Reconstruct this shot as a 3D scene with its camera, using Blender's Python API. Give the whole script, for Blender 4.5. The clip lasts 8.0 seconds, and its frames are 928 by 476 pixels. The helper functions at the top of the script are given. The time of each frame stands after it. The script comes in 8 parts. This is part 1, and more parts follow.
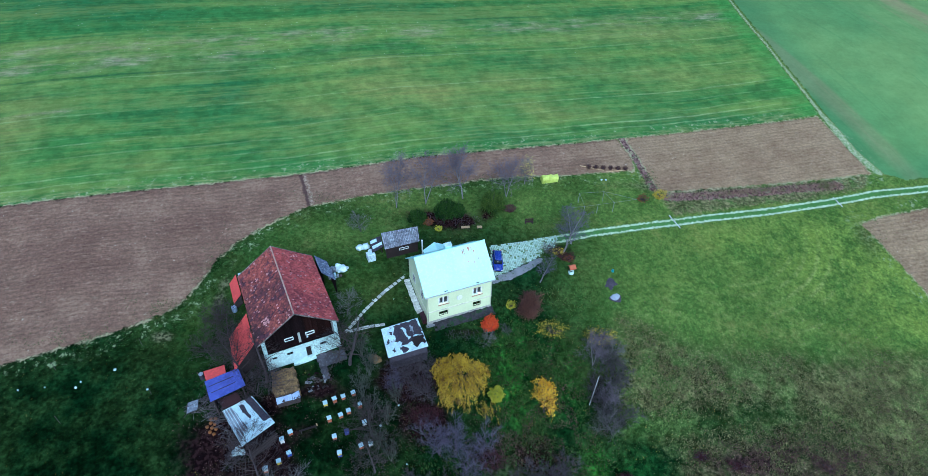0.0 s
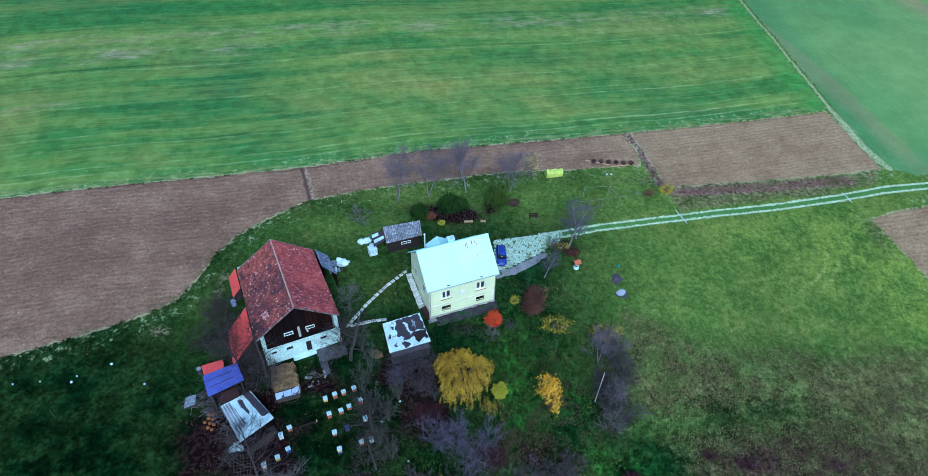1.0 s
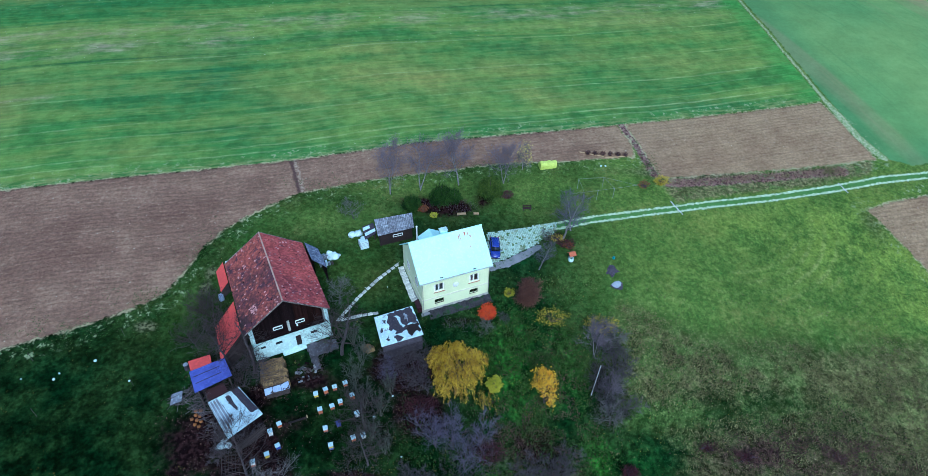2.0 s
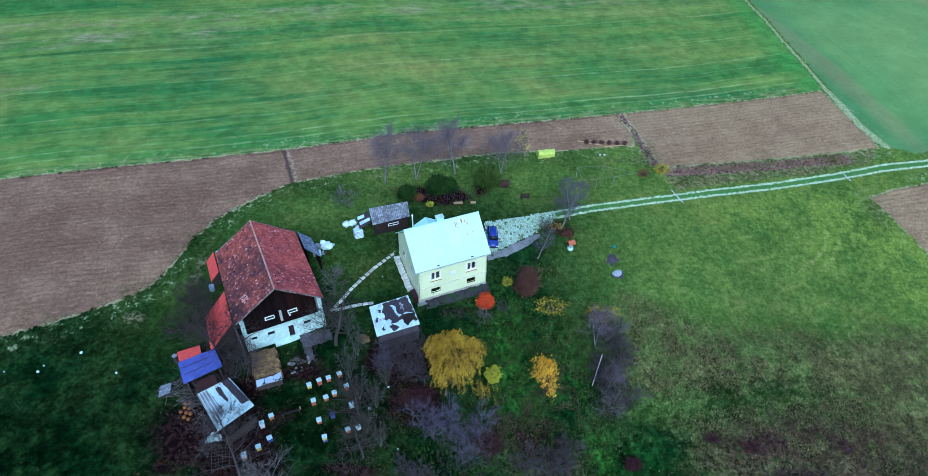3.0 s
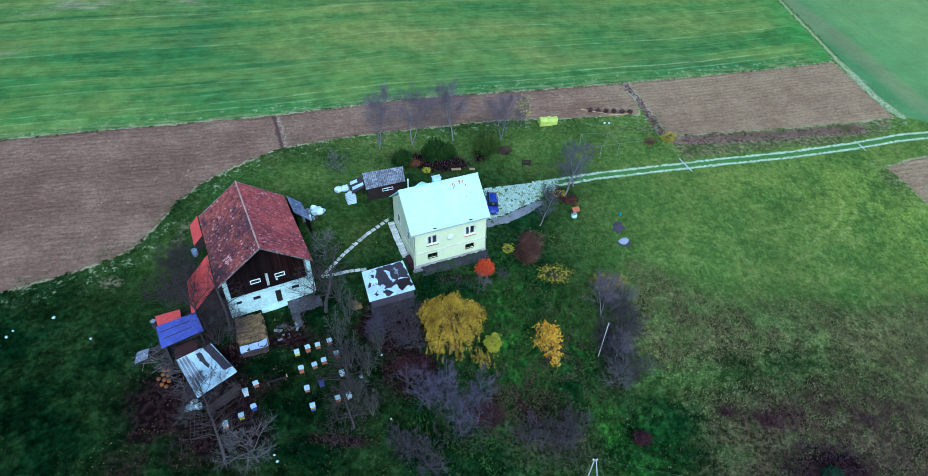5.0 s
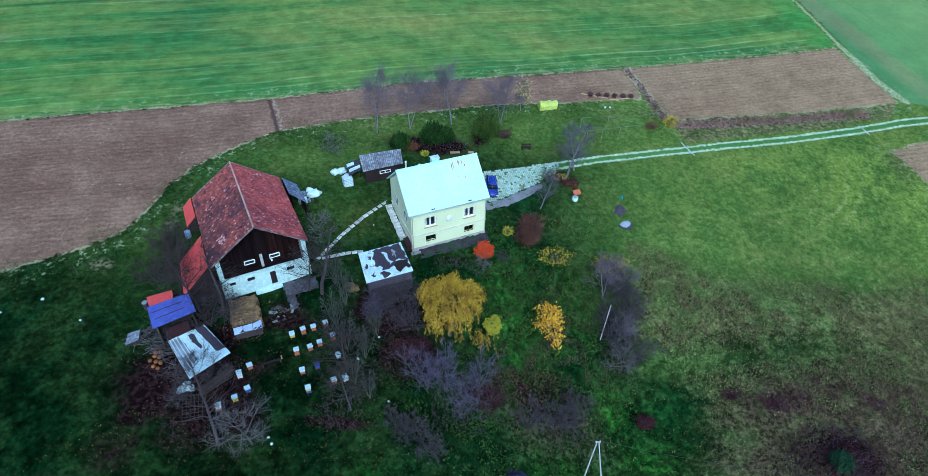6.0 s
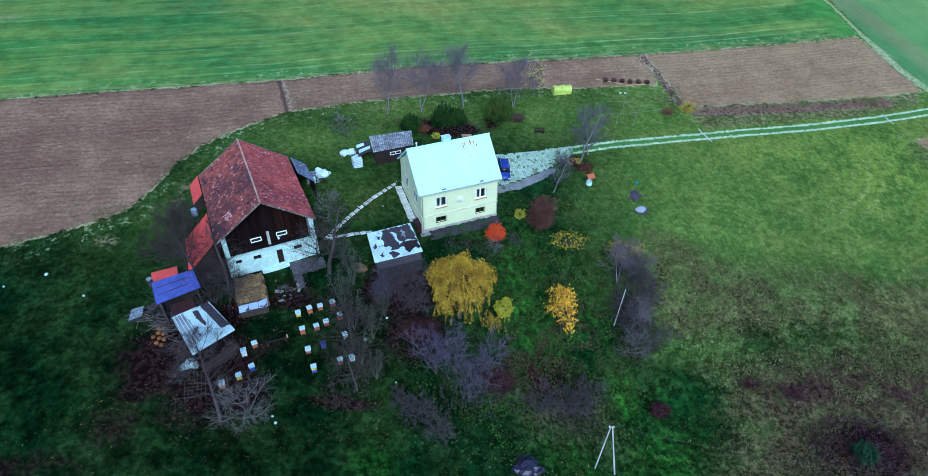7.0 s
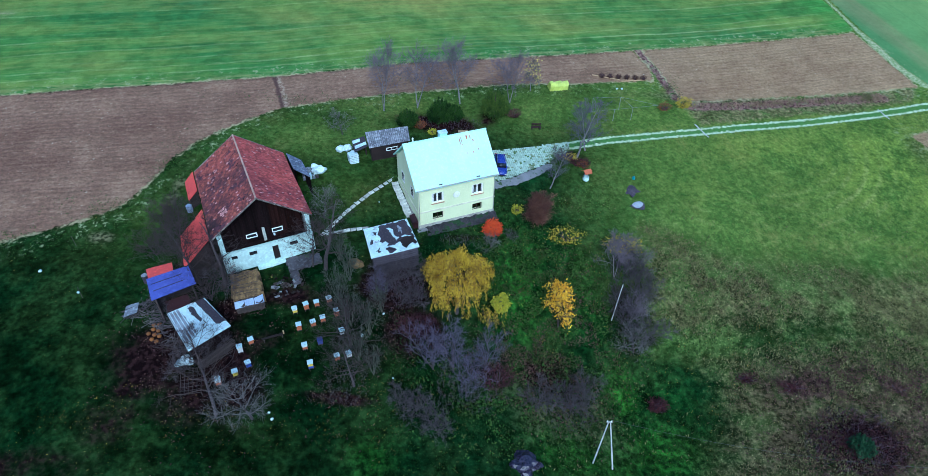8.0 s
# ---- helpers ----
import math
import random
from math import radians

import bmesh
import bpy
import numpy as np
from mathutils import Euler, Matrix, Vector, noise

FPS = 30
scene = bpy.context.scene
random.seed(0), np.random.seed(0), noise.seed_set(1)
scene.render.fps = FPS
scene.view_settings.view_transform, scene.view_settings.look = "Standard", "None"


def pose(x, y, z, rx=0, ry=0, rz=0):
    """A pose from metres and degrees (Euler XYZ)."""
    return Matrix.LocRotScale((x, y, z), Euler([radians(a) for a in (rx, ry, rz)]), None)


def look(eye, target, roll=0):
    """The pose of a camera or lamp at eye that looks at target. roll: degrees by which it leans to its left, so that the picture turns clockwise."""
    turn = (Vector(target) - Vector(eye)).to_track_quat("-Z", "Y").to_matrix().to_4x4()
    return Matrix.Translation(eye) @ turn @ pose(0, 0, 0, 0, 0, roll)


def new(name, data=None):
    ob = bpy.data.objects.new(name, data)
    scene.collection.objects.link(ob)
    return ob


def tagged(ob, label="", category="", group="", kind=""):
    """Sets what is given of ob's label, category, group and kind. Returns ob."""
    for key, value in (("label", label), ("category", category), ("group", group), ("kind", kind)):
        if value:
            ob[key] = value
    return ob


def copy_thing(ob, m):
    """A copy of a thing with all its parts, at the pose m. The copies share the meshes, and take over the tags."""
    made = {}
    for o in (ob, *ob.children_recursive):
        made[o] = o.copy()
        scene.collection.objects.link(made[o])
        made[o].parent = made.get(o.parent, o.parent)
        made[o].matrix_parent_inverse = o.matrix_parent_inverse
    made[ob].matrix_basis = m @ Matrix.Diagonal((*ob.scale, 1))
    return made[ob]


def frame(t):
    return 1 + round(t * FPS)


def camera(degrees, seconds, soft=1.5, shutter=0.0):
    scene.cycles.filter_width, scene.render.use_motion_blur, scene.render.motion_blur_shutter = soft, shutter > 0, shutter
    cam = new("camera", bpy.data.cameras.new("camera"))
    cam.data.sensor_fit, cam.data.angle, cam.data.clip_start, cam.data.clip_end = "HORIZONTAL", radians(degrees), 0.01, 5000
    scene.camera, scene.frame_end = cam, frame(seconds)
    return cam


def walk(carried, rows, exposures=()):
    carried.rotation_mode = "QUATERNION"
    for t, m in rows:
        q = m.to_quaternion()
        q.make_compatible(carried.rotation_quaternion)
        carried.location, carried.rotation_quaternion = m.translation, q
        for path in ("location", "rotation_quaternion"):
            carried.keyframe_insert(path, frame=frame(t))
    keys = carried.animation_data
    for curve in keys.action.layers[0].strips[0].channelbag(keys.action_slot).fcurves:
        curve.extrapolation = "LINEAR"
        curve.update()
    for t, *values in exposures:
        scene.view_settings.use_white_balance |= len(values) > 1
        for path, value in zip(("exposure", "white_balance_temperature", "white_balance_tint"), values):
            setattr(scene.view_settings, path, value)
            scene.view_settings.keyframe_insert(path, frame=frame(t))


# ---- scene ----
cam = camera(74.3, 8.0, soft=0.7)
METRES, EYE, TILT, LEAN, TURN = 20.0, 65.4, -41.0, -1.0, 0.0
ROWS = [
    (0.0, 0.0, 0.0, 0.0, -0.0, 0.0, -0.0),
    (0.5, -0.0036, 0.0382, -0.0253, -0.05, 0.06, -0.0),
    (1.0, -0.0029, 0.0768, -0.0529, 0.26, 0.11, -0.14),
    (2.5, 0.0004, 0.2037, -0.1617, -0.63, 0.3, 0.55),
    (3.0, 0.0011, 0.2575, -0.2191, -0.63, 0.48, 0.64),
    (3.5, 0.0079, 0.3168, -0.2707, -0.14, 0.52, 0.25),
    (4.0, 0.0101, 0.3797, -0.3377, 0.06, 0.62, 0.02),
    (4.5, 0.0089, 0.435, -0.4046, -0.38, 0.68, 0.46),
    (6.0, 0.0047, 0.5595, -0.5901, -0.82, 0.91, 0.75),
    (6.5, -0.0003, 0.5986, -0.649, -0.69, 0.96, 0.64),
    (7.0, -0.0035, 0.648, -0.7113, 0.06, 1.13, 0.06),
    (7.5, -0.0036, 0.6617, -0.7332, 0.07, 1.05, 0.06),
    (8.0, -0.0041, 0.6605, -0.7329, -0.24, 1.06, 0.26),
]
walk(cam, [(t, pose(0, 0, EYE, TILT, LEAN, TURN) @ pose(METRES * x, METRES * y, METRES * z, 90 + pitch, roll, yaw)) for t, x, y, z, yaw, pitch, roll in ROWS],
     exposures=[(0.0, 0.43, 4600, -5), (8.0, 0.43, 4600, -5)])

# ---- world and sun ----
SUN_AZ, SUN_EL = radians(172), radians(44)   # azimuth clockwise from +y
world = bpy.data.worlds.new("sky")
scene.world = world
world.use_nodes = True
_nt = world.node_tree
_sky = _nt.nodes.new("ShaderNodeTexSky")
_sky.sky_type, _sky.sun_disc = "NISHITA", False
_sky.sun_elevation, _sky.sun_rotation = SUN_EL, SUN_AZ
_sky.dust_density, _sky.ozone_density = 3.0, 2.0
_bg = _nt.nodes["Background"]
_bg.inputs["Strength"].default_value = 0.15
_nt.links.new(_sky.outputs["Color"], _bg.inputs["Color"])
sun = new("sun", bpy.data.lights.new("sun", "SUN"))
sun.data.energy, sun.data.angle, sun.data.color = 1.35, radians(22), (1.0, 0.96, 0.9)
_to_sun = Vector((math.sin(SUN_AZ) * math.cos(SUN_EL), math.cos(SUN_AZ) * math.cos(SUN_EL), math.sin(SUN_EL)))
sun.matrix_world = look(_to_sun * 300, (0, 0, 0))

# ---- materials ----
def nodes_of(name):
    m = bpy.data.materials.new(name)
    m.use_nodes = True
    nt = m.node_tree
    return m, nt, nt.nodes["Principled BSDF"]


def setin(nt, socket, v):
    if hasattr(v, "is_output"):
        nt.links.new(v, socket)
    elif isinstance(v, (tuple, list)):
        socket.default_value = (*v, 1.0) if len(v) == 3 and len(socket.default_value) == 4 else v
    else:
        socket.default_value = v


def noise_tex(nt, vec, scale, detail=4.0, rough=0.55, distort=0.0):
    n = nt.nodes.new("ShaderNodeTexNoise")
    setin(nt, n.inputs["Vector"], vec)
    n.inputs["Scale"].default_value, n.inputs["Detail"].default_value = scale, detail
    n.inputs["Roughness"].default_value, n.inputs["Distortion"].default_value = rough, distort
    return n.outputs["Fac"]


def mathn(nt, op, a, b=0.0, c=0.0, clamp=False):
    n = nt.nodes.new("ShaderNodeMath")
    n.operation, n.use_clamp = op, clamp
    for s, v in zip(n.inputs, (a, b, c)):
        setin(nt, s, v)
    return n.outputs[0]


def ramp(nt, v, lo, hi, a=0.0, b=1.0):
    n = nt.nodes.new("ShaderNodeMapRange")
    n.interpolation_type = "SMOOTHSTEP"
    setin(nt, n.inputs["Value"], v)
    n.inputs["From Min"].default_value, n.inputs["From Max"].default_value = lo, hi
    n.inputs["To Min"].default_value, n.inputs["To Max"].default_value = a, b
    return n.outputs["Result"]


def mixc(nt, f, a, b, blend="MIX"):
    n = nt.nodes.new("ShaderNodeMix")
    n.data_type, n.blend_type = "RGBA", blend
    setin(nt, n.inputs[0], f)
    setin(nt, n.inputs[6], a)
    setin(nt, n.inputs[7], b)
    return n.outputs[2]


def mapped(nt, vec, scale=(1, 1, 1), rot=(0, 0, 0), loc=(0, 0, 0)):
    n = nt.nodes.new("ShaderNodeMapping")
    setin(nt, n.inputs["Vector"], vec)
    n.inputs["Scale"].default_value, n.inputs["Rotation"].default_value, n.inputs["Location"].default_value = scale, rot, loc
    return n.outputs[0]


def bump(nt, bsdf, height, dist=0.02, strength=1.0):
    n = nt.nodes.new("ShaderNodeBump")
    n.inputs["Distance"].default_value, n.inputs["Strength"].default_value = dist, strength
    setin(nt, n.inputs["Height"], height)
    nt.links.new(n.outputs[0], bsdf.inputs["Normal"])


def obj_coord(nt):
    return nt.nodes.new("ShaderNodeTexCoord").outputs["Object"]


def rnd_object(nt):
    return nt.nodes.new("ShaderNodeObjectInfo").outputs["Random"]


def rnd_island(nt):
    return nt.nodes.new("ShaderNodeNewGeometry").outputs["Random Per Island"]


def surface(name, base, rough=0.8, dark=None, light=None, big=0.6, fine=9.0, metal=0.0, stain=None, stain_at=0.62,
            stain_scale=0.8, bump_d=0.01, island=0.0, rand=0.0, stretch=(1, 1, 1), spec=0.4):
    """Two scales of colour variation, optional stains, fine relief."""
    m, nt, b = nodes_of(name)
    co = mapped(nt, obj_coord(nt), stretch)
    dark = dark or tuple(0.62 * c for c in base)
    light = light or tuple(min(1.0, 1.22 * c) for c in base)
    n1 = noise_tex(nt, co, big, 3.0)
    n2 = noise_tex(nt, co, fine, 5.0, 0.65)
    col = mixc(nt, ramp(nt, n1, 0.3, 0.7), dark, base)
    col = mixc(nt, ramp(nt, n2, 0.45, 0.8), col, light)
    if stain:
        s = noise_tex(nt, co, stain_scale, 7.0, 0.68, 0.4)
        col = mixc(nt, ramp(nt, s, stain_at, stain_at + 0.05), col, stain)
    if island:
        r = rnd_island(nt)
        col = mixc(nt, 1.0, col, ramp(nt, r, 0, 1, 1 - island, 1 + island), "MULTIPLY")
    if rand:
        r = rnd_object(nt)
        col = mixc(nt, 1.0, col, ramp(nt, r, 0, 1, 1 - rand, 1 + rand), "MULTIPLY")
    setin(nt, b.inputs["Base Color"], col)
    b.inputs["Metallic"].default_value = metal
    b.inputs["Specular IOR Level"].default_value = spec
    setin(nt, b.inputs["Roughness"], ramp(nt, n2, 0.2, 0.8, max(0.02, rough - 0.1), min(1, rough + 0.1)))
    if bump_d:
        bump(nt, b, n2, bump_d)
    return m


def leafy(name, cols, rough=0.6, trans=0.25):
    """Leaf colours vary from leaf to leaf and in clumps."""
    m, nt, b = nodes_of(name)
    r = rnd_island(nt)
    n = noise_tex(nt, obj_coord(nt), 0.9, 3.0)
    col = mixc(nt, ramp(nt, r, 0.0, 1.0), cols[0], cols[1])
    col = mixc(nt, ramp(nt, n, 0.42, 0.66), col, cols[2])
    setin(nt, b.inputs["Base Color"], col)
    b.inputs["Roughness"].default_value = rough
    b.inputs["Specular IOR Level"].default_value = 0.05
    return m


M = {}
M["plaster"] = surface("cream_plaster", (0.70, 0.735, 0.46), 0.85, dark=(0.62, 0.66, 0.41), light=(0.76, 0.79, 0.54), big=0.35, fine=5, stain=(0.5, 0.47, 0.36), stain_at=0.66)
M["band"] = surface("cream_band", (0.70, 0.67, 0.52), 0.85, big=0.5, fine=6)
M["wet_concrete"] = surface("dark_mossy_concrete", (0.070, 0.064, 0.080), 0.9, dark=(0.028, 0.025, 0.032), light=(0.14, 0.13, 0.15), fine=3, stain=(0.05, 0.07, 0.03), stain_at=0.58)
M["plinth"] = surface("grey_plinth", (0.42, 0.40, 0.36), 0.9, stain=(0.25, 0.24, 0.22), stain_at=0.58)
M["metal_roof"] = surface("pale_sheet_roof", (0.56, 0.82, 0.78), 0.45, dark=(0.49, 0.75, 0.72), light=(0.64, 0.86, 0.83), big=0.3, fine=3, bump_d=0.004, spec=0.5)
M["rust"] = surface("rust_streak", (0.36, 0.12, 0.06), 0.8, dark=(0.2, 0.08, 0.05), big=2)
M["white_frame"] = surface("white_paint", (0.8, 0.8, 0.8), 0.5, dark=(0.7, 0.7, 0.7), bump_d=0.002)
M["curtain"] = surface("net_curtain", (0.7, 0.7, 0.72), 0.9, dark=(0.45, 0.45, 0.48), fine=14, stretch=(6, 1, 0.4))
M["pane"], _n, _b = nodes_of("window_glass")
_b.inputs["Base Color"].default_value, _b.inputs["Roughness"].default_value = (0.9, 0.95, 0.95, 1), 0.03
_b.inputs["Transmission Weight"].default_value = 1.0
M["gutter"] = surface("gutter_metal", (0.5, 0.5, 0.48), 0.4, metal=0.6, bump_d=0)
M["sill"] = surface("sill_brown", (0.42, 0.2, 0.14), 0.6)
M["dark_red"] = surface("dark_red_paint", (0.030, 0.007, 0.010), 0.6)
M["concrete"] = surface("concrete", (0.20, 0.20, 0.22), 0.9, dark=(0.12, 0.125, 0.13), stain=(0.05, 0.08, 0.03), stain_at=0.56, fine=6)
M["stone_slab"] = surface("path_slab", (0.5, 0.5, 0.46), 0.9, dark=(0.3, 0.31, 0.28), fine=5, rand=0.25)
M["whitewash"] = surface("whitewash", (0.56, 0.70, 0.67), 0.9, dark=(0.40, 0.52, 0.51), big=0.5, fine=4, stain=(0.4, 0.38, 0.34), stain_at=0.63, stain_scale=0.7)
# gable boards near black: the overhang's shade is put into both wood colours
M["barn_wood"] = surface("shaded_weathered_wood", (0.009, 0.005, 0.006), 0.9, dark=(0.004, 0.0025, 0.003), light=(0.020, 0.010, 0.010), fine=14, stretch=(3, 3, 0.4), rand=0.35, spec=0.05)
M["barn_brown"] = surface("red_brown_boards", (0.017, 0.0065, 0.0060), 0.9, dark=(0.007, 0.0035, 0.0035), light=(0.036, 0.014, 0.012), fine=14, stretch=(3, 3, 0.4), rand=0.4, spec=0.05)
M["shed_board"] = surface("violet_grey_boards", (0.052, 0.043, 0.058), 0.9, dark=(0.024, 0.019, 0.027), light=(0.10, 0.088, 0.11), fine=5, stretch=(0.5, 0.5, 4), rand=0.3)
M["old_wood"] = surface("grey_old_wood", (0.05, 0.036, 0.034), 0.9, dark=(0.022, 0.016, 0.016), light=(0.11, 0.085, 0.08), fine=14, stretch=(1, 1, 4), rand=0.3)
M["brown_wood"] = surface("brown_boards", (0.021, 0.0100, 0.0095), 0.85, dark=(0.010, 0.005, 0.005), fine=12, rand=0.3)
M["fresh_wood"] = surface("pale_planks", (0.45, 0.32, 0.17), 0.8, dark=(0.3, 0.2, 0.11), fine=12, rand=0.2)
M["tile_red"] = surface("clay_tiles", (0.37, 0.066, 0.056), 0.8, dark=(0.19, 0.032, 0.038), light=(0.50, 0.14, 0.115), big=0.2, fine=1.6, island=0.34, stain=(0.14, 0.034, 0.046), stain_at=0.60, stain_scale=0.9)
# left slope's tiles: dark patina, plus that slope's shade put into the colour
M["tile_dark"] = surface("patina_shade_tiles", (0.225, 0.050, 0.040), 0.8, dark=(0.034, 0.013, 0.020), light=(0.40, 0.118, 0.076), big=0.13, fine=1.5, island=0.38, stain=(0.060, 0.020, 0.032), stain_at=0.55, stain_scale=0.7)
M["tile_pale"] = surface("pale_clay_tiles", (0.46, 0.24, 0.23), 0.8, island=0.4)
M["ridge"] = surface("ridge_mortar", (0.50, 0.34, 0.27), 0.9, fine=5)
M["red_sheet"] = surface("red_sheet", (0.60, 0.075, 0.060), 0.6, dark=(0.46, 0.055, 0.048), fine=4, big=0.5, bump_d=0.004)
M["verge"] = surface("weathered_verge_board", (0.20, 0.17, 0.15), 0.9, dark=(0.07, 0.055, 0.05), light=(0.42, 0.38, 0.34), fine=5, big=0.9, stain=(0.05, 0.03, 0.028), stain_at=0.55)
M["grey_sheet"] = surface("grey_weathered_sheet", (0.23, 0.25, 0.29), 0.55, dark=(0.11, 0.11, 0.14), light=(0.44, 0.50, 0.55), fine=4, stain=(0.16, 0.13, 0.12), stain_at=0.58)
M["blue_grey_sheet"] = surface("blue_grey_flaking_sheet", (0.15, 0.17, 0.25), 0.6, dark=(0.06, 0.065, 0.11), light=(0.44, 0.50, 0.58), fine=3, stain=(0.40, 0.44, 0.5), stain_at=0.6, stain_scale=2.2)
M["blue_tarp"] = surface("blue_tarpaulin", (0.075, 0.085, 0.34), 0.45, dark=(0.05, 0.055, 0.23), light=(0.12, 0.14, 0.45), fine=3, bump_d=0.03)
M["pale_blue_sheet"] = surface("pale_blue_sheet", (0.36, 0.44, 0.62), 0.5, dark=(0.25, 0.3, 0.45))
M["felt_dark"] = surface("dark_roofing_felt", (0.035, 0.026, 0.042), 0.85, light=(0.1, 0.09, 0.1), fine=6, stain=(0.16, 0.14, 0.14), stain_at=0.66)
M["white_sheet"] = surface("white_sheet", (0.58, 0.72, 0.76), 0.5, dark=(0.40, 0.50, 0.55), fine=4, stain=(0.25, 0.24, 0.27), stain_at=0.60, stain_scale=1.1)
M["shingle_grey"] = surface("grey_shingle", (0.28, 0.29, 0.32), 0.85, dark=(0.17, 0.17, 0.2), light=(0.42, 0.43, 0.45), fine=5, island=0.35)
M["plastic_white"] = surface("white_plastic_wrap", (0.60, 0.72, 0.75), 0.35, dark=(0.46, 0.55, 0.58), fine=5, bump_d=0.03)
M["straw"] = surface("old_straw", (0.165, 0.105, 0.042), 0.95, dark=(0.060, 0.036, 0.022), light=(0.28, 0.19, 0.085), big=1.1, fine=5, bump_d=0.06)
M["hive_lid"] = surface("hive_sheet_lid", (0.48, 0.62, 0.68), 0.4, dark=(0.38, 0.49, 0.55), bump_d=0.003)
M["hive_red"] = surface("hive_orange_paint", (0.40, 0.12, 0.05), 0.7)
M["hive_yellow"] = surface("hive_yellow_paint", (0.66, 0.50, 0.05), 0.7)
M["hive_blue"] = surface("hive_blue_paint", (0.04, 0.08, 0.42), 0.7)
M["hive_white"] = surface("hive_white_paint", (0.7, 0.7, 0.68), 0.7)
M["hive_navy"] = surface("hive_navy_paint", (0.04, 0.05, 0.2), 0.7)
M["car_blue"] = surface("car_blue_paint", (0.022, 0.036, 0.26), 0.25, dark=(0.018, 0.030, 0.21), bump_d=0, spec=0.6)
M["car_glass"] = surface("dark_car_glass", (0.015, 0.018, 0.025), 0.08, bump_d=0, spec=0.6)
M["rubber"] = surface("rubber", (0.02, 0.02, 0.02), 0.85)
M["chrome"] = surface("bright_metal", (0.6, 0.6, 0.62), 0.3, metal=0.9, bump_d=0)
M["red_lens"] = surface("red_lens", (0.4, 0.01, 0.01), 0.2, bump_d=0)
M["bark"] = surface("grey_bark", (0.065, 0.05, 0.054), 0.9, dark=(0.034, 0.026, 0.03), light=(0.12, 0.10, 0.105), fine=8, bump_d=0.02)
M["twig"] = surface("grey_twigs", (0.082, 0.066, 0.076), 0.9, dark=(0.045, 0.035, 0.042), fine=8, bump_d=0)
M["twig_brown"] = surface("dark_brown_twigs", (0.055, 0.036, 0.036), 0.9, dark=(0.03, 0.02, 0.02), bump_d=0)
M["twig_purple"] = surface("purple_brown_twigs", (0.098, 0.066, 0.092), 0.9, dark=(0.056, 0.037, 0.054), bump_d=0)
M["twig_pale"] = surface("lichened_twigs", (0.16, 0.145, 0.145), 0.9, dark=(0.09, 0.08, 0.082), fine=8, bump_d=0)
M["twig_haze"] = surface("pale_lilac_twigs", (0.17, 0.135, 0.165), 0.9, dark=(0.11, 0.085, 0.105), bump_d=0)
M["twig_olive"] = surface("olive_grey_shoots", (0.075, 0.078, 0.060), 0.9, dark=(0.04, 0.042, 0.034), bump_d=0)
M["bark_olive"] = surface("olive_grey_bark", (0.13, 0.13, 0.10), 0.9, dark=(0.07, 0.07, 0.056), fine=8, bump_d=0.01)
M["leaf_willow"] = leafy("yellow_willow_leaves", ((0.40, 0.25, 0.016), (0.78, 0.56, 0.05), (0.24, 0.13, 0.014)))
M["leaf_orange"] = leafy("orange_leaves", ((0.80, 0.42, 0.02), (0.88, 0.62, 0.05), (0.70, 0.32, 0.015)))
M["leaf_red"] = leafy("red_leaves", ((0.55, 0.06, 0.02), (0.62, 0.11, 0.03), (0.42, 0.035, 0.02)))
M["leaf_fallen"] = leafy("fallen_leaf", ((0.14, 0.10, 0.02), (0.32, 0.24, 0.05), (0.12, 0.07, 0.02)))
M["leaf_yellow"] = leafy("yellow_leaves", ((0.42, 0.30, 0.03), (0.55, 0.42, 0.05), (0.3, 0.26, 0.03)))
M["leaf_pale"] = leafy("pale_yellow_leaves", ((0.52, 0.40, 0.10), (0.66, 0.54, 0.16), (0.42, 0.34, 0.10)))
M["leaf_lime"] = leafy("yellow_green_leaves", ((0.36, 0.36, 0.03), (0.48, 0.44, 0.04), (0.26, 0.28, 0.03)))
M["leaf_weed"] = leafy("weed_leaves", ((0.024, 0.068, 0.010), (0.064, 0.105, 0.024), (0.04, 0.056, 0.016)))
M["leaf_rust"] = leafy("rust_brown_leaves", ((0.16, 0.06, 0.03), (0.24, 0.10, 0.04), (0.10, 0.04, 0.03)))
M["leaf_dry"] = leafy("dry_brown_stalks", ((0.085, 0.042, 0.038), (0.13, 0.08, 0.06), (0.055, 0.026, 0.03)))
M["leaf_maroon"] = leafy("dark_maroon_twigs", ((0.045, 0.016, 0.020), (0.08, 0.030, 0.034), (0.03, 0.012, 0.018)))
M["leaf_weedstrip"] = leafy("dead_weed_stalks", ((0.22, 0.13, 0.10), (0.36, 0.24, 0.17), (0.16, 0.15, 0.065)))
M["twig_lilac"] = surface("lilac_grey_twigs", (0.112, 0.092, 0.145), 0.9, dark=(0.068, 0.055, 0.090), bump_d=0)
M["bark_pale"] = surface("pale_grey_bark", (0.24, 0.22, 0.22), 0.9, dark=(0.14, 0.12, 0.13), light=(0.34, 0.31, 0.31), fine=8, bump_d=0.02)
M["leaf_twiggy"] = leafy("red_brown_twigs", ((0.115, 0.055, 0.042), (0.19, 0.095, 0.070), (0.08, 0.038, 0.034)))
M["leaf_dark"] = leafy("dark_conifer_needles", ((0.018, 0.052, 0.010), (0.050, 0.088, 0.018), (0.012, 0.030, 0.008)))
M["leaf_conif"] = leafy("green_conifer_needles", ((0.042, 0.085, 0.013), (0.105, 0.140, 0.028), (0.030, 0.058, 0.013)))
M["leaf_blue"] = leafy("blue_green_needles", ((0.026, 0.070, 0.034), (0.055, 0.115, 0.052), (0.018, 0.048, 0.026)))
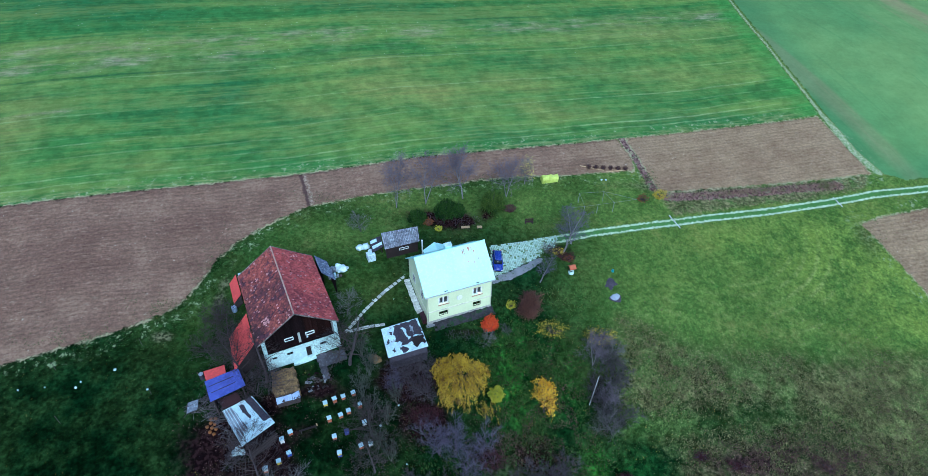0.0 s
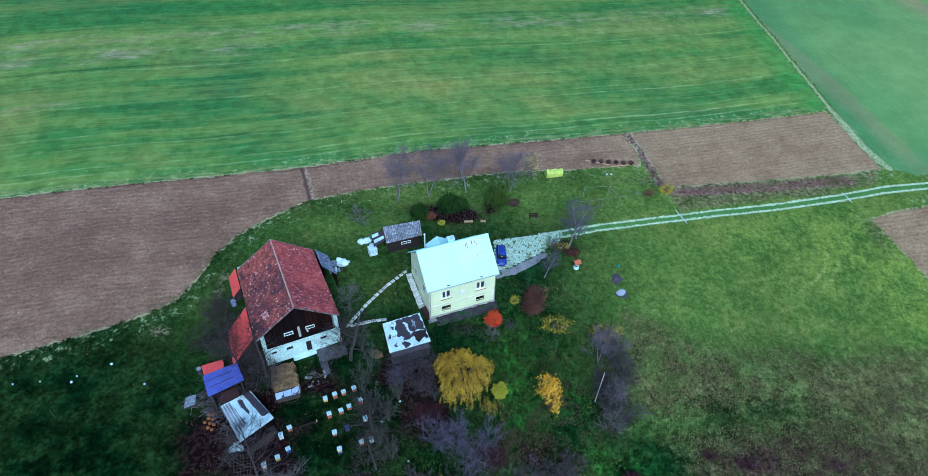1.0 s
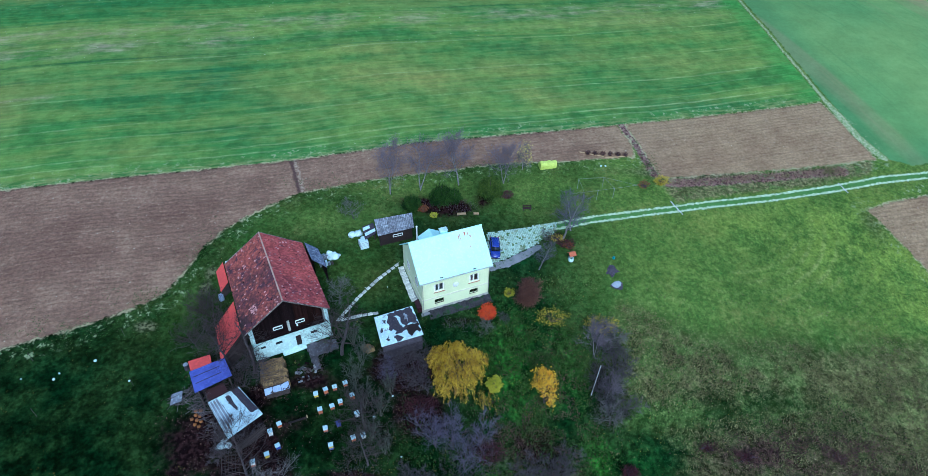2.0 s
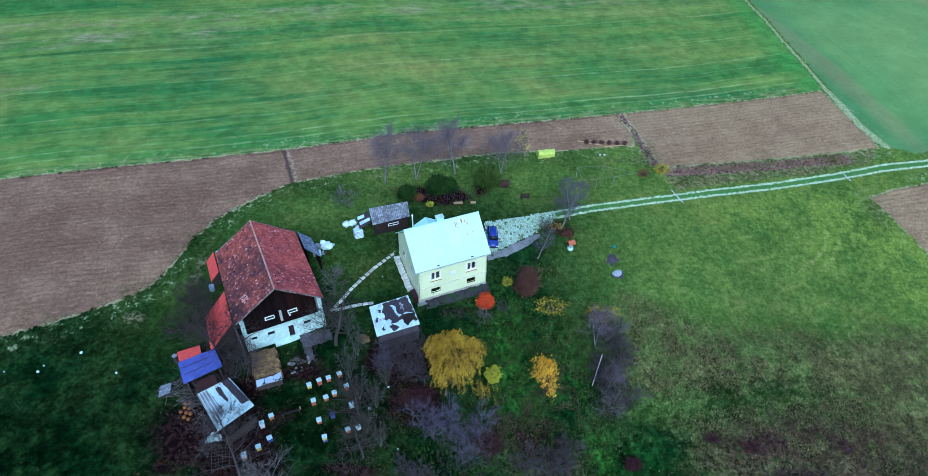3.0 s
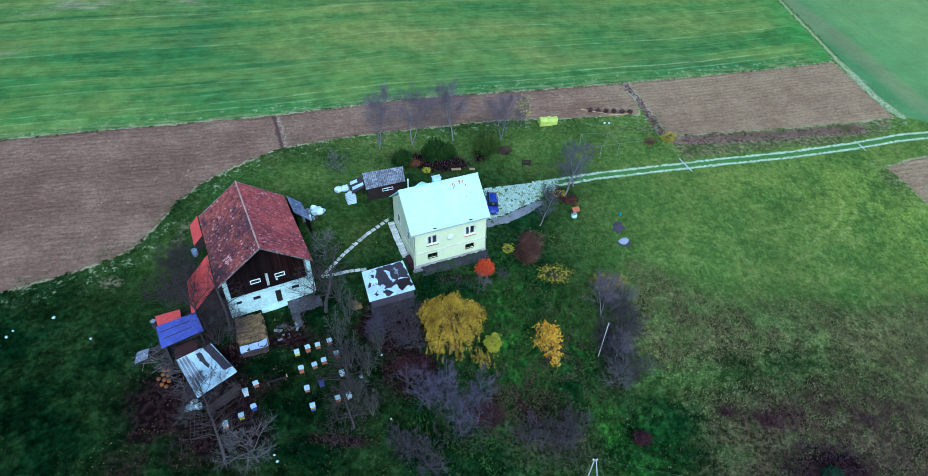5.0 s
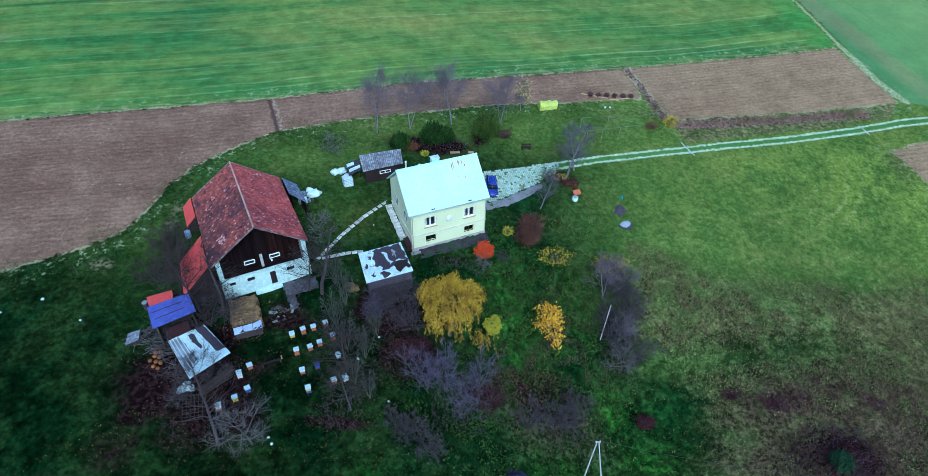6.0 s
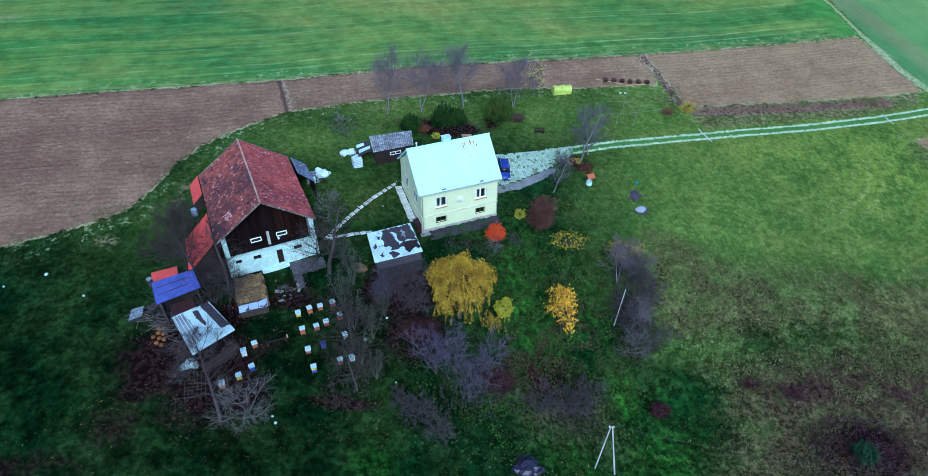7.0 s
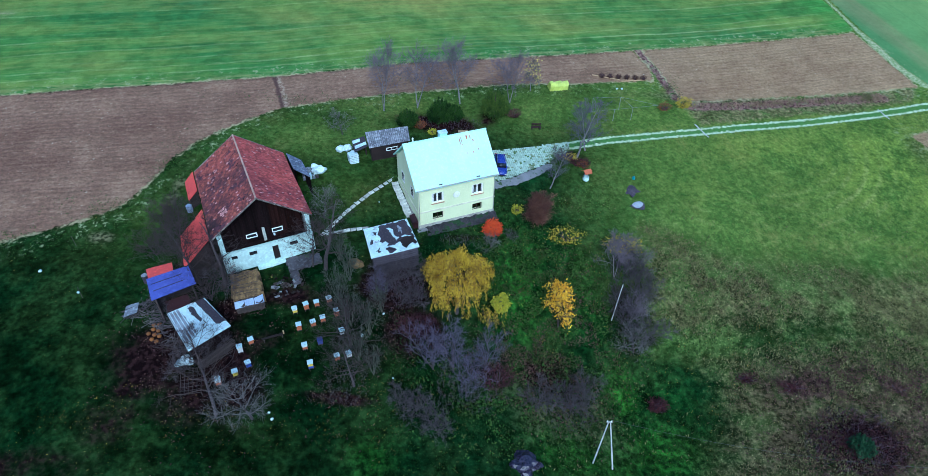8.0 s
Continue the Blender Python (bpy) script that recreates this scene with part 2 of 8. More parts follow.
M["grass_blade"] = leafy("grass_tufts", ((0.008, 0.028, 0.005), (0.027, 0.058, 0.010), (0.011, 0.033, 0.006)))
M["grass_meadow"] = leafy("meadow_tufts", ((0.055, 0.12, 0.022), (0.135, 0.185, 0.042), (0.08, 0.135, 0.028)))
M["grass_dry"] = leafy("dry_grass_tufts", ((0.085, 0.095, 0.032), (0.215, 0.195, 0.088), (0.11, 0.088, 0.046)))
M["window_dark"] = surface("dark_brown_frame", (0.06, 0.03, 0.028), 0.6)
M["black_plastic"] = surface("black_plastic_sheet", (0.02, 0.015, 0.035), 0.3, light=(0.06, 0.05, 0.1), fine=4, bump_d=0.06, spec=0.6)
M["yellow_tarp"] = surface("yellow_green_cover", (0.55, 0.62, 0.12), 0.5, dark=(0.42, 0.48, 0.08), fine=4, bump_d=0.04)
M["pumpkin"] = surface("pumpkin_skin", (0.23, 0.085, 0.016), 0.6, rand=0.3)
M["pole"] = surface("pale_concrete_pole", (0.5, 0.5, 0.5), 0.8, dark=(0.36, 0.36, 0.36))
M["pole_dull"] = surface("dull_grey_pipe", (0.22, 0.23, 0.23), 0.7, bump_d=0)
M["wire"] = surface("wire", (0.07, 0.07, 0.07), 0.5, bump_d=0)
M["soil_dark"] = surface("dark_soil", (0.058, 0.046, 0.062), 0.95, light=(0.12, 0.10, 0.125), fine=6, bump_d=0.05)
M["bank_soil"] = surface("mossy_bank_soil", (0.030, 0.026, 0.034), 0.95, dark=(0.014, 0.013, 0.015), light=(0.062, 0.056, 0.062), big=1.2, fine=5, stain=(0.014, 0.040, 0.010), stain_at=0.55, stain_scale=1.3, bump_d=0.05)
M["gravel_pale"] = surface("pale_gravel", (0.36, 0.38, 0.43), 0.9, dark=(0.2, 0.21, 0.25), fine=9, bump_d=0.03)
M["paver"] = surface("pale_pavers", (0.40, 0.51, 0.43), 0.9, dark=(0.31, 0.41, 0.33), light=(0.48, 0.59, 0.51), island=0.14, fine=5)
M["teal_plastic"] = surface("teal_plastic", (0.04, 0.22, 0.24), 0.4)
M["well_tile"] = surface("well_roof_tile", (0.45, 0.12, 0.05), 0.7)

# ---- helpers for meshes ----
def mesh_of(bm, name):
    me = bpy.data.meshes.new(name)
    bm.normal_update()
    bm.to_mesh(me)
    bm.free()
    return me


def part(name, bm, material, parent=None, label="", smooth=False):
    """Links a bmesh (or mesh) as one mesh object under a thing or a part."""
    me = mesh_of(bm, name) if isinstance(bm, bmesh.types.BMesh) else bm
    if not me.materials:
        me.materials.append(material)
    if smooth:
        me.polygons.foreach_set("use_smooth", [True] * len(me.polygons))
    ob = new(name, me)
    if parent is not None:
        ob.parent = parent
    if label:
        ob["label"] = label
    return ob


def thing(name, m, label, category, group="", kind=""):
    ob = new(name)
    ob.empty_display_size = 0.2
    ob.matrix_basis = m
    return tagged(ob, label, category, group, kind)


def box(bm, x0, x1, y0, y1, z0, z1, m=None):
    vs = [bm.verts.new(Vector(p) if m is None else m @ Vector(p)) for p in
          ((x0, y0, z0), (x1, y0, z0), (x1, y1, z0), (x0, y1, z0), (x0, y0, z1), (x1, y0, z1), (x1, y1, z1), (x0, y1, z1))]
    for f in ((3, 2, 1, 0), (4, 5, 6, 7), (0, 1, 5, 4), (1, 2, 6, 5), (2, 3, 7, 6), (3, 0, 4, 7)):
        bm.faces.new([vs[i] for i in f])
    return vs


def boxes(*args, bevel=0.0):
    bm = bmesh.new()
    for a in args:
        box(bm, *a)
    if bevel:
        bmesh.ops.bevel(bm, geom=bm.edges[:], offset=bevel, segments=1, affect="EDGES", clamp_overlap=True)
    return bm


def slab(bm, corners, thick):
    """A plate with its top on four corners, thick metres deep."""
    top = [bm.verts.new(c) for c in corners]
    low = [bm.verts.new(Vector(c) - Vector((0, 0, thick))) for c in corners]
    bm.faces.new(top)
    bm.faces.new(low[::-1])
    n = len(top)
    for i in range(n):
        bm.faces.new((top[i], low[i], low[(i + 1) % n], top[(i + 1) % n]))
    bmesh.ops.recalc_face_normals(bm, faces=bm.faces[:])


def tube(bm, p0, p1, r0, r1, k=8, caps=True):
    p0, p1 = Vector(p0), Vector(p1)
    d = (p1 - p0).normalized()
    u = d.orthogonal().normalized()
    v = d.cross(u)
    rings = []
    for p, r in ((p0, r0), (p1, r1)):
        rings.append([bm.verts.new(p + (u * math.cos(2 * math.pi * i / k) + v * math.sin(2 * math.pi * i / k)) * r) for i in range(k)])
    for i in range(k):
        bm.faces.new((rings[0][i], rings[0][(i + 1) % k], rings[1][(i + 1) % k], rings[1][i]))
    if caps:
        bm.faces.new(rings[0][::-1])
        bm.faces.new(rings[1])


def tubes(*args, k=8):
    bm = bmesh.new()
    for a in args:
        tube(bm, *a, k=k)
    return bm


def blob(bm, c, r, seed=0, rough=0.18, sub=2, flat=1.0):
    """A lumpy rounded mass."""
    ret = bmesh.ops.create_icosphere(bm, subdivisions=sub, radius=1.0)
    for v in ret["verts"]:
        n = noise.noise(v.co * 1.7 + Vector((seed * 3.1, seed, 0)))
        q = v.co * (1 + rough * n * 2)
        v.co = Vector((c[0] + q.x * r[0], c[1] + q.y * r[1], c[2] + q.z * r[2]))


# ---- ground ----
HILL = (-0.362, -5.56, 9.105, -0.638, 1.361, -0.378, 0.682, 0.862, -0.239, -0.625, -5.535)


def lie(x, y):
    """Height of the hillside."""
    xc, yc = np.clip(x, -95, 95), np.clip(y, 22, 140)
    u, v = xc / 60.0, (yc - 60) / 50.0
    b = (1, u, v, u * u, u * v, v * v, u ** 3, u * u * v, u * v * v, v ** 3, np.exp(-((xc - 22) / 16) ** 2 - ((yc - 38) / 13) ** 2))
    far = np.minimum(np.abs(x - xc), 150) * np.sign(x - xc)
    return sum(c * t for c, t in zip(HILL, b)) + 0.05 * np.clip(y - yc, -120, 200) - 0.08 * far


def gz(x, y):
    return float(lie(np.float64(x), np.float64(y)))


def edge_distance(px, py, line, closed):
    d = np.full(px.shape, 1e9)
    n = len(line)
    for i in range(n if closed else n - 1):
        (ax, ay), (bx, by) = line[i], line[(i + 1) % n]
        ex, ey = bx - ax, by - ay
        t = np.clip(((px - ax) * ex + (py - ay) * ey) / (ex * ex + ey * ey + 1e-9), 0, 1)
        d = np.minimum(d, np.hypot(px - ax - t * ex, py - ay - t * ey))
    return d


def side_distance(px, py, line):
    """Distance to a line, minus on its right."""
    best, out = np.full(px.shape, 1e9), np.zeros(px.shape)
    for (ax, ay), (bx, by) in zip(line, line[1:]):
        ex, ey = bx - ax, by - ay
        t = np.clip(((px - ax) * ex + (py - ay) * ey) / (ex * ex + ey * ey), 0, 1)
        d = np.hypot(px - ax - t * ex, py - ay - t * ey)
        s = np.where(ex * (py - ay) - ey * (px - ax) > 0, 1, -1)
        out = np.where(d < best, d * s, out)
        best = np.minimum(best, d)
    return np.clip(out, -6, 6)


def inside(px, py, poly):
    c = np.zeros(px.shape, bool)
    n = len(poly)
    for i in range(n):
        (ax, ay), (bx, by) = poly[i], poly[(i + 1) % n]
        if ay == by:
            continue
        c ^= ((ay > py) != (by > py)) & (px < (bx - ax) * (py - ay) / (by - ay) + ax)
    return c


def signed(px, py, poly):
    d = edge_distance(px, py, poly, True)
    return np.where(inside(px, py, poly), d, -d)


# field edges in plan
TOP_EDGE = [(-260, 28), (-69.7, 73.6), (-56.8, 76.7), (-41.4, 80.2), (-26.5, 84.0), (-7.7, 90.3), (13.6, 95.6), (30.9, 99.9), (49.3, 104.4), (73.3, 110.3)]
DIAG = [(73.3, 110.3), (71.0, 126.8), (69.6, 142.9), (69.3, 160.0), (66, 260)]
LOW_LEFT = [(-23.9, 77.2), (-29.5, 72.7), (-33.1, 69.2), (-35.2, 65.5), (-36.6, 61.2), (-38.3, 57.5), (-42.8, 54.3), (-49.9, 50.9), (-57.4, 47.7), (-260, -30)]
POLY_TOP = TOP_EDGE + DIAG[1:] + [(60, 900), (-900, 900), (-900, -60)]
POLY_PL = TOP_EDGE[:5] + LOW_LEFT
POLY_PM = [(-25.9, 84.1), (-7.7, 90.2), (13.6, 95.5), (30.1, 99.6), (31.9, 94.6), (31.8, 91.4), (21.6, 89.5), (17.3, 88.6), (11.0, 87.8), (2.7, 85.8), (-13.0, 81.1), (-23.4, 77.4)]
SEAM = [(-26.2, 84.05), (-23.65, 77.3)]
POLY_SEAM = [(-28.5, 83.3), (-24.5, 84.6), (-21.0, 78.3), (-24.4, 76.9)]
BANK = [(34.6, 86.3), (35.8, 84.0), (37.0, 81.4), (54.6, 85.4), (66.2, 88.2), (74.5, 90.4), (76.6, 93.9), (62, 91.1), (46, 88.2)]
POLY_PR = [(31.6, 99.9), (49.3, 104.3), (72.6, 109.7), (77.2, 94.2), (62, 91.3), (35.6, 86.6), (33.4, 94.3)]
POLY_BR = [(70.4, 82.2), (74.9, 84.0), (90, 87.6), (160, 100), (160, 20), (84, 50), (76.1, 68.5), (73.8, 74.3)]
POLY_FAR = [(74.6, 110.3), (72.2, 126.8), (70.8, 142.9), (70.5, 160.0), (67, 260), (60, 900), (900, 900), (900, 150), (110, 97), (83.5, 92.8), (79.6, 94.2), (76.8, 100.2)]
RUT_A = [(300, 150), (110, 97.2), (86.8, 91.6), (76.3, 90.0), (66.5, 87.4), (54.7, 84.5), (43.4, 82.1), (32.6, 79.5), (22.1, 76.8), (16.0, 74.9), (10.2, 72.9), (-60, 51)]
RUT_B = [(300, 148.6), (110, 95.8), (86.2, 90.3), (75.7, 88.5), (66.0, 86.0), (54.3, 83.2), (43.2, 80.85), (32.4, 78.35), (22.0, 75.65), (15.9, 73.7), (-60, 47.5)]
DRIVE = [(5.2, 72.1), (10.2, 73.3), (16.5, 75.3), (15.8, 73.0), (13.2, 70.6), (11.0, 69.3), (8.0, 67.3), (5.9, 66.2), (5.0, 66.4)]
DRY = [(24.7, 61.7), (29.7, 59.4), (34.9, 56.7), (40.4, 55.5), (48.7, 56.6), (54.8, 55.9), (62.7, 57.5), (71.2, 58.2), (90, 58), (90, 15), (24, 15), (26.5, 32.5), (30.5, 37.5), (30, 43.5), (27.5, 46.5), (22.6, 48.3), (22.9, 55.2)]
WEED_LINE = [(36.5, 85.4), (46.5, 86.9), (52.8, 88.1), (60.1, 89.3), (66.4, 90.4), (69.8, 90.9)]
GREEN_STRIP = [(23.4, 47.7), (29.6, 47.5), (37.7, 47.8), (46.3, 49.1), (48.4, 47.9), (43, 46.3), (34.9, 45.8), (27.6, 44.8), (23.6, 45.1)]
FIELD_TURN = radians(14.4)


def build_ground():
    def axis(lo, hi, step, reach, grow):
        mid = np.arange(lo, hi + 1e-6, step)
        out, s = [], step
        p = hi
        while p < reach:
            s *= grow
            p += s
            out.append(p)
        left, s, p = [], step, lo
        while p > -reach:
            s *= grow
            p -= s
            left.append(p)
        return np.concatenate([np.array(left[::-1]), mid, np.array(out)])

    xs, ys = axis(-105, 110, 0.6, 2500, 1.25), axis(14, 175, 0.6, 2500, 1.25)
    gx, gy = np.meshgrid(xs, ys)
    px, py = gx.ravel(), gy.ravel()
    pz = lie(px, py)
    lump = np.array([noise.fractal(Vector((a * 0.12, b * 0.12, 0)), 0.8, 2.0, 4) for a, b in zip(px, py)])
    fields = np.maximum.reduce([signed(px, py, p) for p in (POLY_TOP, POLY_PL, POLY_PM, POLY_PR, POLY_BR, POLY_FAR)])
    wild = np.clip((-fields) / 4.0, 0, 1)
    track = np.minimum(edge_distance(px, py, RUT_A[:-1], False), edge_distance(px, py, RUT_B[:-1], False))
    pz = pz + lump * (0.05 + 0.16 * wild * np.clip((track - 0.6) / 3, 0, 1)) - 0.06 * np.exp(-(track / 0.45) ** 2)
    nx, ny = len(xs), len(ys)
    me = bpy.data.meshes.new("ground")
    me.vertices.add(nx * ny)
    me.vertices.foreach_set("co", np.stack([px, py, pz], 1).ravel())
    i = (np.arange(ny - 1)[:, None] * nx + np.arange(nx - 1)[None, :]).ravel()
    quads = np.stack([i, i + 1, i + nx + 1, i + nx], 1).ravel().astype(np.int32)
    n = len(i)
    me.loops.add(4 * n)
    me.loops.foreach_set("vertex_index", quads)
    me.polygons.add(n)
    me.polygons.foreach_set("loop_start", np.arange(0, 4 * n, 4, dtype=np.int32))
    me.update(calc_edges=True)
    me.polygons.foreach_set("use_smooth", [True] * n)
    plough = np.maximum.reduce([signed(px, py, p) for p in (POLY_PL, POLY_SEAM, POLY_PM, POLY_PR, POLY_BR)])

    def spots(*rows):
        v = np.zeros(px.shape)
        for x, y, rx, ry, a in rows:
            v = np.maximum(v, a * np.exp(-((px - x) / rx) ** 2 - ((py - y) / ry) ** 2))
        return v

    layers = {
        "top_d": np.clip(signed(px, py, POLY_TOP), -60, 60),
        "row_d": np.clip(np.where(signed(px, py, POLY_TOP) > 0, 1, -1) * edge_distance(px, py, TOP_EDGE, False), -60, 300),
        "plough_d": np.clip(plough, -20, 20),
        "far_d": np.clip(signed(px, py, POLY_FAR), -20, 20),
        "rut_a": side_distance(px, py, RUT_A),
        "rut_b": side_distance(px, py, RUT_B),
        "rut_on": np.clip((px - 9.5) / 2.5, 0, 1),
        # bare litter and trodden soil, by shed, hives and hedge, with shade painted in
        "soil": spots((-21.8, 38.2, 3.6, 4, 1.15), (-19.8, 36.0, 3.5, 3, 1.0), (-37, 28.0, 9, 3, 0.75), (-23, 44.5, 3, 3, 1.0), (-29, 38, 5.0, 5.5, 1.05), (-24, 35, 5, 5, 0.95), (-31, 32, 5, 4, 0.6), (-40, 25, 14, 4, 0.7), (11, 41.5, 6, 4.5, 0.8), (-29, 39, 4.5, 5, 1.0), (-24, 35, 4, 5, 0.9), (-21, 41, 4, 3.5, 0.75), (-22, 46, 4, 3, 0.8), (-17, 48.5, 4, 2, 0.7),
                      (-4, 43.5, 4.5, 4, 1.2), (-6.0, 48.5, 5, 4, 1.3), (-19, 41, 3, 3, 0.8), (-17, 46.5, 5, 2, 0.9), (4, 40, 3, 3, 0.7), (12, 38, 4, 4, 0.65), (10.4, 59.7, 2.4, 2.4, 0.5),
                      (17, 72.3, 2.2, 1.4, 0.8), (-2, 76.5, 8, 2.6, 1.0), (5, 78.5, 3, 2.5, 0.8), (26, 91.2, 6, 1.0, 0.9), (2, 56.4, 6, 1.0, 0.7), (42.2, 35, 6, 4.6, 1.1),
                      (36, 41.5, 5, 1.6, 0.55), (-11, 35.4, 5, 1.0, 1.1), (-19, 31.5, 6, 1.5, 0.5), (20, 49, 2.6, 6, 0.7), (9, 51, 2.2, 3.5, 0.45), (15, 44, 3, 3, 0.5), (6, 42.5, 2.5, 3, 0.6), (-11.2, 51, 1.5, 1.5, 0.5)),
        # rough dry growth in the hollow and the lower meadow
        "dry_d": np.clip(np.minimum(signed(px, py, DRY), -signed(px, py, GREEN_STRIP)), -8, 8),
        "stubble": np.maximum(np.exp(-(edge_distance(px, py, WEED_LINE, False) / 1.0) ** 2), 0.9 * np.exp(-(edge_distance(px, py, [(30.9, 99.7), (32.7, 94.4), (34.6, 87.2)], False) / 0.9) ** 2)),
        "brown": spots((52.6, 55, 2.6, 1.2, 0.4), (57.5, 53.5, 3, 1.2, 0.5), (62, 52, 3, 1.2, 0.4), (52.5, 50, 2.5, 1.2, 0.4), (40, 41.5, 7, 2.4, 1.2), (42, 34, 9, 6, 1.2), (54, 37, 12, 6, 1.1), (36, 32, 7, 4, 0.6), (50, 42, 8, 2.5, 1.1)),
        "dry": np.clip(spots((-38.9, 52.8, 1.6, 0.8, 0.9), (-33.1, 59, 0.9, 1.4, 0.8), (-33, 61.5, 0.8, 1.2, 0.8), (14, 52, 5, 6, 0.25), (12, 38, 8, 6, 0.5), (48, 87.6, 20, 1.6, 0.9), (70, 79, 3, 5, 0.5)), 0, 1),
        "lush": spots((17, 33, 5, 4, 0.6), (12.3, 33.5, 3.5, 2.5, 1.1), (18.9, 41.2, 1.8, 2.6, 1.4), (22, 35, 5, 3.5, 0.95), (7.5, 51, 4, 7, 0.95), (9, 44, 2.5, 4, 0.7), (15, 51, 2.5, 5, 0.6), (24, 41, 4, 3.4, 0.25), (28, 47, 6, 1.5, 0.5), (-7, 29.5, 2, 2.5, 0.5), (24, 83, 8, 5, 0.5), (-24, 62, 10, 6, 0.2)),
        "warm": spots((-16, 118, 10, 3, 0.8), (-8, 109, 18, 5, 0.95), (-26, 101, 10, 3, 0.6), (-77, 92, 6, 10, 0.85), (17, 107, 12, 3, 0.85), (10, 115, 12, 4, 0.7), (42, 139, 16, 6, 0.55), (38, 122, 22, 5, 0.6), (-60, 112, 20, 4, 0.5), (-52, 84, 8, 2, 0.5)),
        "deep_crop": spots((-44, 104, 9, 8, 1.0), (-52, 98, 24, 7, 0.6), (-30, 96, 10, 5, 0.6), (8, 98.5, 14, 2.5, 0.8), (44, 107, 18, 3, 0.8), (-85, 132, 30, 10, 1.0), (-30, 144, 45, 7, 0.8), (15, 123, 14, 3, 0.5), (-34, 90, 12, 4, 0.6), (30, 150, 25, 4, 0.4), (40, 113, 12, 3, 0.6)),
        "lane_d": np.clip(edge_distance(px, py, DIAG, False), 0, 20),
        "lane_w": np.interp(py, [93.2, 94.2, 100, 109, 112, 125], [-1.0, 0.7, 0.75, 0.6, 0.3, 0.25]),
        # right meadow's sunnier look, put into the grass colour
        "sunny_sward": spots((68, 75, 20, 11, 1.0), (50, 77, 14, 4, 0.6), (75, 66, 14, 10, 0.9), (36, 68, 10, 6, 0.25)),
        "arcs": spots((56, 69, 8, 8, 1.0), (44, 66, 9, 3, 0.8), (60, 74, 5, 5, 0.8), (36, 64, 7, 3, 0.6)),
        "tall_dry": spots((56, 51, 9, 5, 0.8), (64, 55, 9, 4, 0.8), (54, 42, 7, 4, 0.5), (62, 46, 8, 6, 0.7)),
        "bank_d": np.clip(signed(px, py, BANK), -4, 4),
        "seam": np.clip(side_distance(px, py, SEAM), -6, 6),
        "pale_soil": np.clip((px - 12) / 30, 0, 1),
        "drive": np.clip(signed(px, py, DRIVE), -3, 3),
        "mown": np.maximum(np.clip(0.3 + signed(px, py, GREEN_STRIP) / 1.6, 0, 0.16), np.maximum(np.clip((px - 12) / 16, 0, 1) * np.clip((py - 47) / 14, 0, 1), spots((-20, 72, 8, 5, 0.75), (-13, 73, 5, 5, 0.7), (-8, 81, 18, 6, 0.8), (-26, 69, 6, 8, 0.6), (14, 82, 12, 7, 0.85), (-13, 64, 5, 6, 0.35), (-40, 55, 8, 5, 0.12), (-34.5, 57, 4, 7, 0.34), (-28, 67, 5, 5, 0.5)))),
        # much darker grass at near left: vignette and shade painted in
        "shade_sward": np.clip(spots((-45, 36, 30, 14, 0.80), (-14, 41, 12, 11, 1.0), (-40, 49, 16, 7, 0.6), (-20, 31, 18, 6, 1.0), (-4, 37, 6, 4, 0.8), (-12, 62, 6, 6, 0.45)), 0, 1),
    }
    for key, val in layers.items():
        a = me.attributes.new(key, "FLOAT", "POINT")
        a.data.foreach_set("value", val.astype(np.float32))
    me.materials.append(ground_material())
    return tagged(new("ground", me), "sloping farmland with meadow, ploughed strips and a green winter field", "ground", kind="structure")


